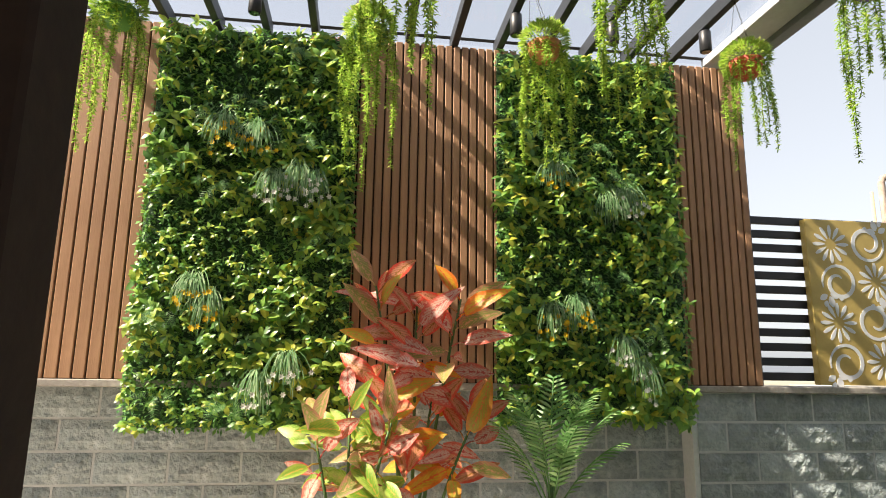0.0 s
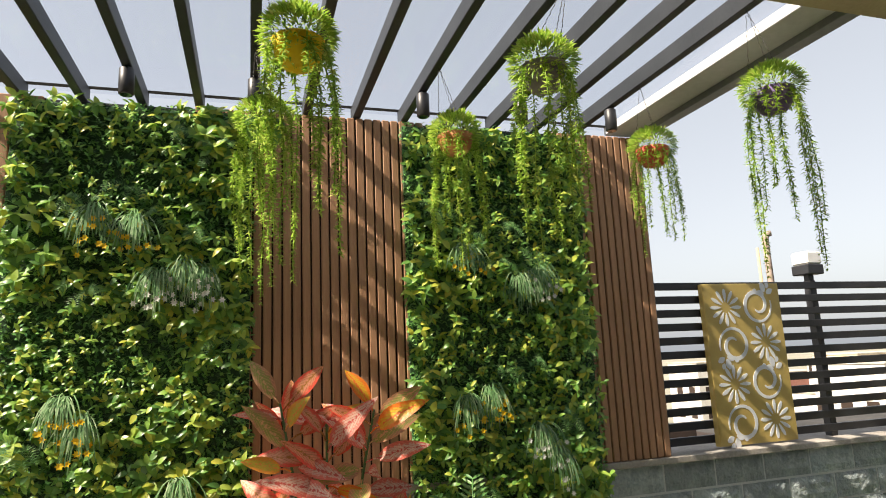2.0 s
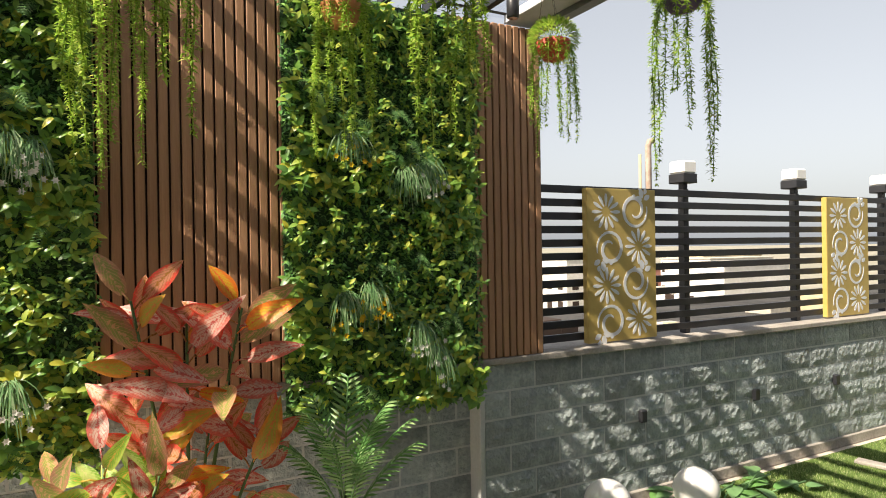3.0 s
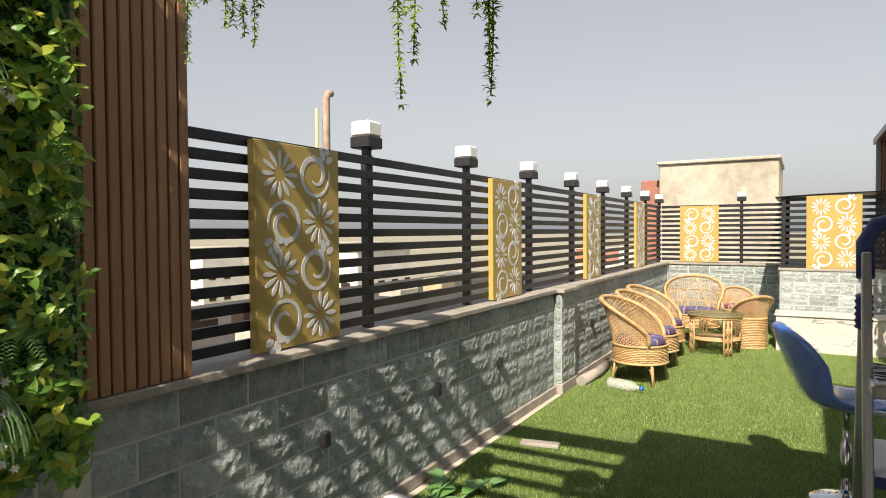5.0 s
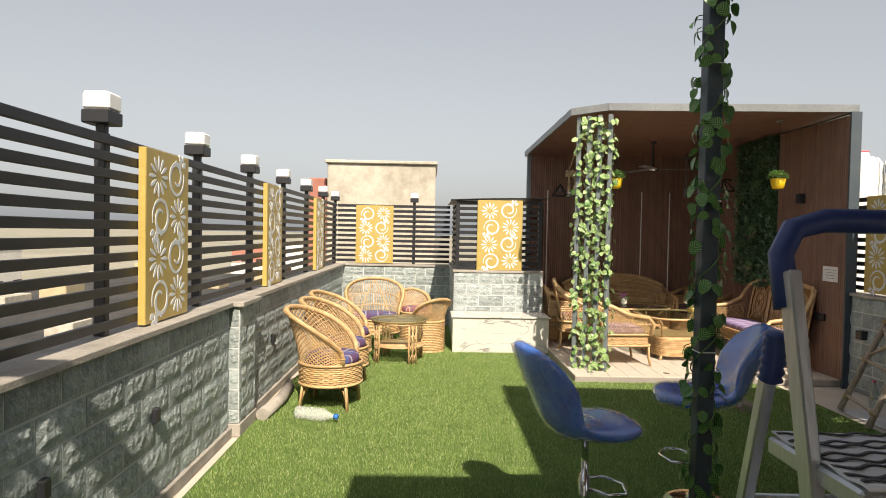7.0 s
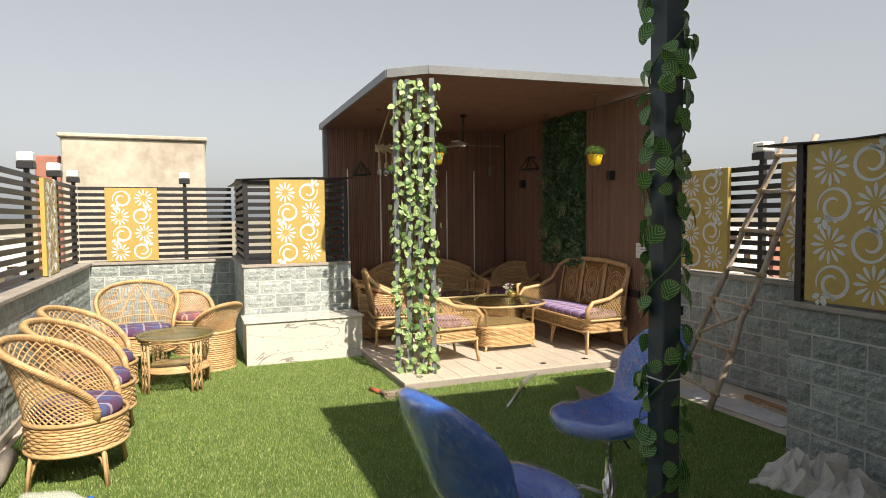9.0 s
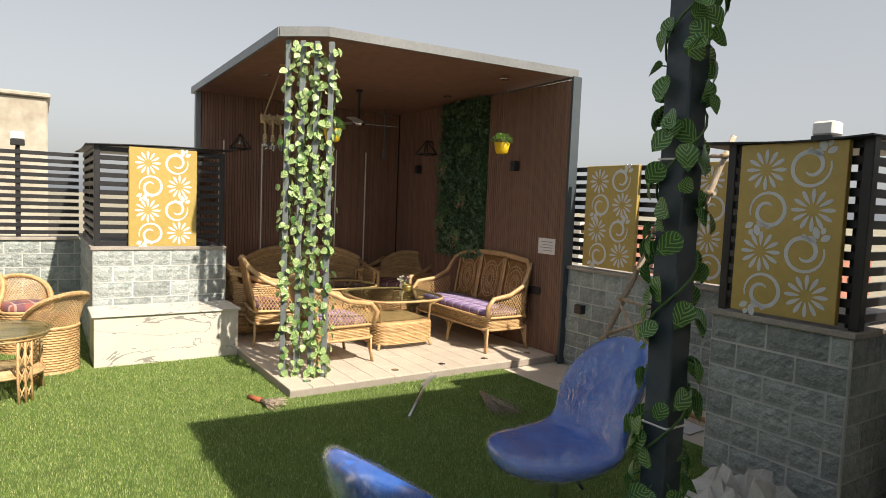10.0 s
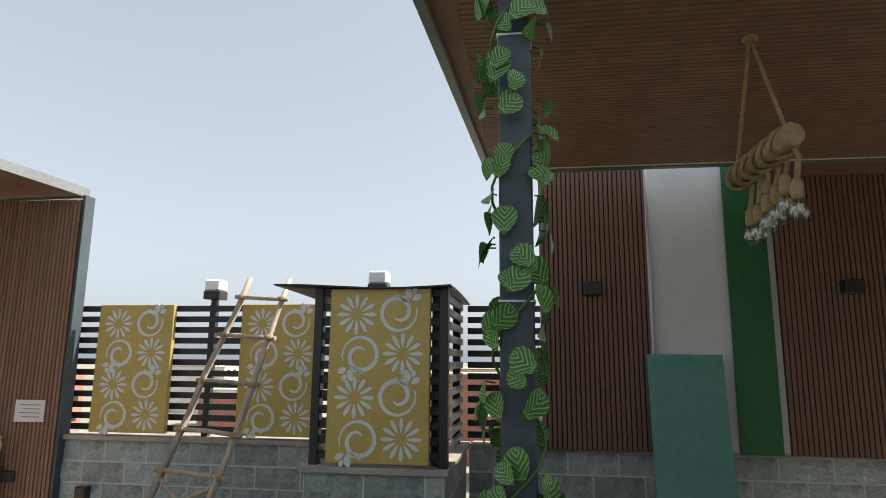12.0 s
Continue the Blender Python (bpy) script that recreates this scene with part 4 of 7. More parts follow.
# ---- living-wall panels ----
def living_wall(at, w, h, seed, label, tufts, broad=520, small=MAT_DARK, large=MAT_LEAF):
    """A mat of many small leaves with broad sprigs, fern, grass tufts and flowers; local face looks to -y, base at the origin."""
    r = random.Random(seed)
    t = thing("living_wall", label, "green wall", at, group="living-wall panels")
    part("backing", Geo().box(0, -0.012, 0, w, 0.0, h, 0.003), MAT_BACK, t, "dark green plastic backing grid")
    g = Geo()
    for _ in range(int(w * h * 6500)):
        x, z = r.uniform(-0.01, w + 0.01), r.uniform(-0.01, h + 0.01)
        out = Vector((r.uniform(-1, 1), -r.uniform(0.3, 1.0), r.uniform(-0.9, 0.8)))
        g.leaf((x, -r.uniform(0.005, 0.05), z), out, (r.uniform(-0.5, 0.5), -0.4, 1), r.uniform(0.018, 0.036), r.uniform(0.011, 0.02), 0.3, 2)
    part("small_leaves", g, small, t)["kind"] = "stuff"
    g = Geo()
    for _ in range(int(w * h * broad)):
        x, z, d = r.uniform(0, w), r.uniform(-0.02, h), r.uniform(0.03, 0.10)
        n, a0, tilt = r.randint(3, 6), r.uniform(0, 6.28), r.uniform(-0.8, 0.3)
        patch = 0.8 + 0.35 * math.sin(5.1 * x + 3.3 * z) * math.sin(4.3 * z - 2.1 * x + seed)
        for k in range(n):
            a = a0 + 6.28 * k / n + r.uniform(-0.3, 0.3)
            out = Vector((math.cos(a), -r.uniform(0.05, 0.5), math.sin(a) * 0.8 + tilt))
            ln = r.uniform(0.030, 0.062) * patch
            g.leaf((x, -d, z), out, (r.uniform(-0.5, 0.3), -0.9, 0.7), ln, ln * r.uniform(0.5, 0.72), r.uniform(0.1, 0.7), 4)
    part("broad_leaves", g, large, t)["kind"] = "stuff"
    g = Geo()
    for _ in range(int(w * h * 7)):
        x, z = r.uniform(0.05, w - 0.05), r.uniform(0.03, h - 0.1)
        for k in range(r.randint(4, 7)):
            d = Vector((r.uniform(-0.8, 0.8), -0.55, r.uniform(-0.3, 0.7)))
            p = Vector((x, -0.05, z))
            for i in range(11):
                q = p + d * 0.012
                side = d.cross(Vector((0, -1, 0.3))).normalized()
                ln = 0.030 * math.sin(math.pi * (0.12 + 0.8 * i / 11))
                for s in (-1, 1):
                    g.leaf(q, side * s + d * 0.5, (0, -1, 0.5), ln, 0.009, 0.2, 1)
                p, d = q, (d + Vector((0, 0.01, -0.14))).normalized()
    part("fern_fronds", g, MAT_FERN, t)["kind"] = "stuff"
    g, fl = Geo(), {"y": Geo(), "w": Geo(), "p": Geo()}
    for fx, fz, kind in tufts:
        x, z = fx * w, fz * h
        for k in range(54):
            fan = r.gauss(0, 0.15)
            p = Vector((x + r.uniform(-0.02, 0.02), -0.07, z + r.uniform(0.0, 0.03)))
            d, ln = Vector((fan, -0.30 - 0.2 * r.random(), r.uniform(-0.2, 0.3))), r.uniform(0.024, 0.050)
            pts = [p]
            for i in range(5):
                p = p + d.normalized() * ln
                d = d.normalized() + Vector((fan * 0.12, 0.10, -0.62))
                pts.append(p)
            side = Vector((0.0021, 0, 0.0))
            for a, b in zip(pts, pts[1:]):
                g.add([a - side, a + side, b + side, b - side], [[0, 1, 2, 3]])
            if kind in fl and k % 5 == 0:
                for q in range(6):
                    a = q * 1.047
                    fl[kind].leaf(p, (math.cos(a), -0.5, math.sin(a)), (0, -1, 0), 0.016, 0.010, 0.2, 2)
    part("grass_tufts", g, MAT_GRASS, t)["kind"] = "stuff"
    if fl["y"].v:
        part("yellow_flowers", fl["y"], PETAL_Y, t, "small yellow flowers")["kind"] = "stuff"
    if fl["w"].v:
        part("white_flowers", fl["w"], PETAL_W, t, "small white flowers")["kind"] = "stuff"
    if fl["p"].v:
        part("pink_flowers", fl["p"], PETAL_P, t, "small pink flowers")["kind"] = "stuff"
    return t


living_wall(pose(-1.06, CLAD_Y - 0.004, 0.79), 1.03, 2.05, 11, "dense artificial living wall with yellow-green leaves and white flowers",
            [(0.35, 0.74, "y"), (0.52, 0.72, "y"), (0.72, 0.62, "w"), (0.62, 0.60, "w"), (0.80, 0.60, "w"), (0.36, 0.30, "y"), (0.28, 0.34, "y"), (0.72, 0.16, "w"), (0.60, 0.12, "w")])
living_wall(pose(0.735, CLAD_Y - 0.004, 0.83), 1.04, 2.01, 12, "dense artificial living wall with fern, yellow and white flowers",
            [(0.28, 0.66, "y"), (0.56, 0.58, ""), (0.66, 0.60, "w"), (0.25, 0.28, "y"), (0.38, 0.30, "y"), (0.62, 0.20, "w"), (0.70, 0.14, "w")])
living_wall(turned(10.48, -2.234, 180) @ Matrix.Translation((0, 0, 0.95)), 1.0, 1.91, 13, "artificial living wall panel with pink flowers indoors, leaves coloured for shade",
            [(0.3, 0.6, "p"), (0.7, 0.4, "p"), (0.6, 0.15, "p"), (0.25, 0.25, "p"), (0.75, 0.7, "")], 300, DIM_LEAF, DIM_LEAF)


# ---- hanging planters ----
def hanging_planter(x, y, z, colour, seed, hook, strands=13, longest=0.62, spread=0.16):
    """A basket on three chains, a bushy top and trailing strands; z is the basket's rim."""
    r = random.Random(seed)
    t = thing("hanging_planter", "%s hanging basket with trailing artificial greenery" % colour, "hanging plant", pose(x, y, z), group="hanging planters under the pergola")
    mat = {"yellow": PETAL_Y, "purple": surface("purple_basket", (0.10, 0.06, 0.20), (0.18, 0.12, 0.32), 0.7), "red": surface("red_basket", (0.55, 0.05, 0.05), (0.70, 0.12, 0.10), 0.7),
           "orange": surface("orange_basket", (0.50, 0.16, 0.06), (0.62, 0.26, 0.12), 0.7), "grey": surface("grey_basket", (0.12, 0.11, 0.13), (0.22, 0.20, 0.22), 0.7),
           "green": MAT_FERN}[colour]
    part("basket", Geo().lathe([(0.015, -0.085), (0.045, -0.08), (0.068, -0.05), (0.08, 0.0), (0.076, 0.004), (0.06, -0.045), (0.0, -0.06)], 18), mat, t, "%s woven basket" % colour)
    top = hook - z
    bx = min(BEAM_X, key=lambda q: abs(q - x))
    for k in range(3):
        a = k * 2.094 + 0.4
        p0, p1 = Vector((0.078 * math.cos(a), 0.078 * math.sin(a), 0)), Vector((bx - x, 0, top))
        g = Geo()
        n = max(6, int((p1 - p0).length / 0.018))
        for i in range(n):
            q0, q1 = p0.lerp(p1, i / n), p0.lerp(p1, (i + 0.75) / n)
            g.tube([q0, q0.lerp(q1, 0.5) + Vector((0.0025 * (i % 2), 0.0025 * (1 - i % 2), 0)), q1], 0.0016, 4)
        part("chain", g, WIRE, t, "thin dark chain")
    g = Geo()
    for _ in range(1500):
        d = Vector((r.gauss(0, 1), r.gauss(0, 1), r.gauss(0.45, 0.8))).normalized()
        p = Vector((d.x * 0.102, d.y * 0.102, d.z * 0.085 + 0.012)) * r.uniform(0.85, 1.06)
        g.leaf(p, d + Vector((r.uniform(-.5, .5), r.uniform(-.5, .5), r.uniform(-0.2, 0.6))), (0, 0, 1), r.uniform(0.018, 0.032), 0.008, 0.3, 2)
    part("bush", g, TRAIL, t)["kind"] = "stuff"
    for k in range(strands):
        g = Geo()
        a = 6.28 * k / strands + r.uniform(-0.3, 0.3)
        ln = longest * r.uniform(0.45, 1.0)
        d = Vector((math.cos(a) * spread, math.sin(a) * spread, -0.25))
        p = Vector((0.078 * math.cos(a), 0.078 * math.sin(a), -0.01))
        step, run, sway = 0.0125, 0.0, r.uniform(0, 6)
        pts = [p]
        while run < ln:
            d = (d + Vector((0, 0, -0.16)) + Vector((math.sin(run * 14 + sway) * 0.02, math.cos(run * 12 + sway) * 0.02, 0))).normalized()
            p = p + d * step
            run += step
            pts.append(p)
            full = 1.0 if run < ln * 0.75 else 0.75
            for q in range(6):
                b = r.uniform(0, 6.28)
                g.leaf(p, Vector((math.cos(b), math.sin(b), r.uniform(-0.5, 0.7))), (0, 0, 1), r.uniform(0.017, 0.028) * full, 0.0075, 0.35, 2)
        g.tube(pts[::3], 0.0018, 4)
        part("trailing_strand", g, TRAIL, t)
    return t


BACK = 2.94
for x, c, s, ln in ((-1.04, "green", 21, 0.66), (0.02, "green", 22, 0.70), (0.82, "orange", 23, 0.62), (1.825, "red", 24, 0.62)):
    hanging_planter(x, BACK, 2.555, c, s, 2.88, 12, ln)
for x, c, s, ln in ((0.10, "yellow", 25, 0.75), (0.90, "grey", 26, 0.70), (1.86, "purple", 27, 0.70)):
    hanging_planter(x, 2.24, 2.545, c, s, 2.88, 12, ln)


# ---- spot lamps on the beams ----
def spot_lamp(x, y=3.21):
    t = thing("ceiling_spot", "black cylinder spot lamp under a pergola beam", "spot lamp", pose(x, y, 2.875), group="spot lamps")
    part("mount", Geo().lathe([(0.016, -0.012), (0.016, 0.0)], 12), BLACK, t)
    part("body", Geo().lathe([(0.026, -0.125), (0.031, -0.12), (0.031, -0.012), (0.027, -0.008)], 18), BLACK, t)
    part("reflector", Geo().lathe([(0.0, -0.117), (0.024, -0.1265)], 14), CHROME, t, "bright reflector")


for k in (-3, -1, 1, 4, 6, 8):
    spot_lamp(-0.277 + 0.2585 * k)


# ---- potted plants by the living wall ----
def big_leaf_plant(name, label, at, stems, mats, seed, leaf=(0.15, 0.06), per=9, height=(0.6, 1.7)):
    """Upright stems with long veined leaves on short stalks; each leaf is a part."""
    r = random.Random(seed)
    t = thing(name, label, "plant", at)
    for sx, sy, top, low in stems:
        pts = [Vector((sx * 0.22 * k / 6 * (1 + 0.15 * k), sy * 0.35 * k / 6, top * k / 6)) for k in range(7)]
        part("stem", Geo().tube(pts, [0.011 - 0.001 * k for k in range(7)], 7), STEM, t)
        for k in range(per):
            f = low + (1 - low) * (k + r.random() * 0.6) / per
            i = min(5, int(f * 6))
            p = pts[i].lerp(pts[i + 1], f * 6 - i)
            a = k * 2.4 + r.uniform(-0.5, 0.5)
            d = Vector((math.cos(a), math.sin(a) * 0.7 - 0.25, r.uniform(0.1, 1.3) if f > 0.85 else r.uniform(-0.5, 0.45)))
            q = p + d.normalized() * r.uniform(0.03, 0.08)
            g = Geo().tube([p, p.lerp(q, 0.6) + Vector((0, 0, 0.006)), q], 0.0035, 5)
            s = r.uniform(0.75, 1.2)
            g.leaf(q, d + Vector((0, 0, 0.1)), (r.uniform(-.5, .5), -1.0, 0.45), leaf[0] * s, leaf[1] * s * r.uniform(0.9, 1.15), r.uniform(0.1, 0.9), 7, 0.3)
            part("leaf", g, r.choice(mats), t)
    pot = part("pot", Geo().lathe([(0.08, 0.0), (0.11, 0.16), (0.12, 0.17), (0.12, 0.19), (0.105, 0.19), (0.09, 0.16), (0.0, 0.15)], 20), BLACK, t, "black plastic pot")
    return t


big_leaf_plant("croton_plant", "tall croton with red and orange veined leaves in a pot", pose(0.28, 3.26, 0.0),
               [(-0.45, -0.1, 1.45, 0.74), (0.0, -0.15, 1.36, 0.72), (0.5, -0.05, 1.40, 0.76), (0.2, 0.05, 0.95, 0.68), (-0.3, -0.2, 0.98, 0.68), (0.65, -0.2, 0.88, 0.66)],
               [CROTON_RED, CROTON_PINK, CROTON_ORANGE, CROTON_PINK, CROTON_RED, CROTON_OLIVE, CROTON_BRONZE], 31, (0.19, 0.082), 15)
big_leaf_plant("croton_plant", "low green croton with red leaf veins in a pot", pose(0.0, 3.10, 0.0),
               [(-0.35, -0.2, 0.84, 0.74), (0.4, -0.25, 0.86, 0.72), (0.0, -0.1, 0.90, 0.74), (0.2, 0.1, 0.78, 0.70)], [CROTON_GREEN, CROTON_LIME, CROTON_BRONZE, CROTON_GREEN, CROTON_BRONZE, CROTON_PINK], 32, (0.155, 0.078), 12)


def palm(at, seed):
    r = random.Random(seed)
    t = thing("palm_plant", "small green artificial palm with feathered fronds", "plant", at)
    part("pot", Geo().lathe([(0.07, 0.0), (0.10, 0.15), (0.105, 0.17), (0.09, 0.17), (0.0, 0.14)], 20), BLACK, t, "black plastic pot")
    part("trunk", Geo().tube([(0, 0, 0.12), (0.01, 0, 0.32), (0.015, 0, 0.58)], [0.018, 0.016, 0.012], 8), STEM, t)
    for k in range(14):
        a = k * 2.4
        rise = 0.35 + 0.9 * (k / 14)
        d = Vector((math.cos(a), math.sin(a) * 0.75 - 0.15, 0.9 + rise * 2.6)).normalized()
        p = Vector((0.012, 0, 0.42 + 0.16 * k / 14))
        g, pts = Geo(), [p]
        n, ln = 20, r.uniform(0.40, 0.54)
        for i in range(n):
            d = (d + Vector((math.cos(a) * 0.012, math.sin(a) * 0.010, -0.004 - 0.0030 * i))).normalized()
            p = p + d * ln / n
            pts.append(p)
            if i > 4:
                side = d.cross(Vector((0, 0, 1)))
                side = side.normalized() if side.length > 0.05 else Vector((1, 0, 0))
                w = 0.085 * math.sin(math.pi * min(0.97, (i - 3) / (n - 2))) ** 0.6 + 0.012
                for s in (-1, 1):
                    g.leaf(p, side * s + d * 0.8 - Vector((0, 0, 0.10)), side.cross(d), w, 0.016, 0.25, 3)
        g.tube(pts[::2], 0.0035, 5)
        part("frond", g, MAT_FERN, t)
    return t


palm(pose(0.885, 3.22, 0.0), 33)


# ---- vines on the porch pole and the garden-room screen ----
def heart_leaf(g, p, out, nrm, s, curl):
    g.leaf(p, out, nrm, s, s * 0.95, curl, 6, 0.2)


r = random.Random(41)
pts = []
for i in range(90):
    a = i * 0.52
    s = 0.060
    pts.append((s * math.cos(a) * 0.95, s * math.sin(a) * 0.95, 0.15 + 2.68 * i / 89))
part("vine", Geo().tube(pts, 0.0035, 5), STEM, pole, "thin winding vine stem")
for i in range(225):
    z = 0.2 + 2.6 * (i + r.random()) / 225
    a = r.uniform(0, 6.28)
    p = Vector((0.050 * math.cos(a), 0.050 * math.sin(a), z))
    d = Vector((math.cos(a), math.sin(a), r.uniform(-0.6, 0.25)))
    q = p + d * r.uniform(0.002, 0.03)
    g = Geo().tube([p, q], 0.002, 4)
    heart_leaf(g, q, Vector((-d.y, d.x, 0)) * r.uniform(-0.9, 0.9) + d * 0.25 + Vector((0, 0, r.uniform(-1.0, -0.1))), d + Vector((r.uniform(-.4, .4), r.uniform(-.4, .4), 0.25)), r.uniform(0.050, 0.072), r.uniform(0.1, 0.5))
    part("vine_leaf", g, VINE_LEAF, pole)
for z in (1.02, 1.72, 2.35):
    part("cable_tie", Geo().box(-0.041, -0.041, z, 0.041, 0.041, z + 0.005, 0.001), MILK, pole, "white cable tie")

screen = thing("corner_screen", "four slate posts wound with pale green artificial vine", "screen", pose(0, 0, FLOOR_Z))
P0, P1 = Vector((8.62, 0.50, 0)), Vector((8.44, 0.20, 0))
for k in range(4):
    c = P0.lerp(P1, k / 3)
    ang = math.atan2(P1.y - P0.y, P1.x - P0.x)
    part("post", Geo().box(-0.022, -0.022, 0, 0.022, 0.022, 2.79, 0.003, Matrix.Translation(c) @ Matrix.Rotation(ang, 4, "Z")), STEEL, screen)
    pts = []
    for i in range(80):
        a = i * 0.6 + k
        pts.append((c.x + 0.036 * math.cos(a), c.y + 0.036 * math.sin(a), 2.78 * i / 79))
    part("vine", Geo().tube(pts, 0.0022, 4), STEM, screen)
rest = Geo()
for i in range(660):
    c = P0.lerp(P1, r.uniform(-0.06, 1.06))
    z = 2.78 * ((i % 330) + r.random()) / 330
    a = r.uniform(-1.9, 1.9) + math.pi + 0.2
    p = c + Vector((0.03 * math.cos(a), 0.03 * math.sin(a), z))
    d = Vector((math.cos(a), math.sin(a), r.uniform(-0.7, 0.3)))
    g = Geo() if i < 290 else rest
    heart_leaf(g, p + d * r.uniform(0, 0.03), Vector((-d.y, d.x, 0)) * r.uniform(-0.9, 0.9) + d * 0.3 + Vector((0, 0, r.uniform(-0.9, 0.0))), d + Vector((r.uniform(-.4, .4), r.uniform(-.4, .4), 0.35)), r.uniform(0.045, 0.075), r.uniform(0.1, 0.5))
    if i < 290:
        part("vine_leaf", g, VINE_PALE if r.random() < 0.75 else VINE_LEAF, screen)
part("vine_foliage", rest, VINE_PALE, screen)["kind"] = "stuff"


# ---- cane furniture ----
def weave_band(g, fn, z0, z1, rows, stakes, r=0.0045, closed=True, n=96):
    """Basketwork: rods that pass in and out of upright stakes round a closed outline fn(s) -> (x, y, nx, ny)."""
    for k in range(rows):
        z = z0 + (z1 - z0) * (k + 0.5) / rows
        pts = []
        for i in range(n + 1):
            s = i / n
            x, y, nx, ny = fn(s)
            o = 0.0045 * math.cos(math.pi * stakes * s + math.pi * k)
            pts.append((x + nx * o, y + ny * o, z))
        g.tube(pts, (z1 - z0) / rows * 0.56, 4, False)


def oval(rx, ry):
    def fn(s):
        a = 2 * math.pi * s
        return rx * math.cos(a), ry * math.sin(a), math.cos(a), math.sin(a)
    return fn


def rounded_rect(lx, ly, power=5.0):
    def fn(s):
        a = 2 * math.pi * s
        c, q = math.cos(a), math.sin(a)
        k = (abs(c) ** power + abs(q) ** power) ** (-1 / power)
        return lx * c * k, ly * q * k, c, q
    return fn


def lattice(g, fn, n, r=0.0042, turns=1.0, steps=10):
    """Crossing diagonal rods over a surface fn(u, v)."""
    for s in (1, -1):
        for k in range(-int(n * turns), n + int(n * turns) + 1):
            pts = []
            for i in range(steps + 1):
                v = i / steps
                u = k / n + s * v * 0.30 * turns
                if 0 <= u <= 1:
                    p = Vector(fn(u, v))
                    pts.append(p)
            if len(pts) > 1:
                g.tube(pts, r, 4, False)


def cushion(fn, z0, z1, n=36):
    """A soft pad with rounded edges over a closed outline."""
    g, rings = Geo(), ((0.90, 0.0), (0.98, 0.2), (1.0, 0.5), (0.98, 0.8), (0.92, 0.97), (0.5, 1.08), (0.0, 1.10))
    o = len(g.v)
    for sc, h in rings:
        for i in range(n):
            x, y, _, _ = fn(i / n)
            g.v.append((x * sc, y * sc, z0 + (z1 - z0) * h))
    for k in range(len(rings) - 1):
        for i in range(n):
            j = (i + 1) % n
            g.face([o + k * n + i, o + k * n + j, o + (k + 1) * n + j, o + (k + 1) * n + i], True)
    g.face([o + i for i in range(n)][::-1])
    return g


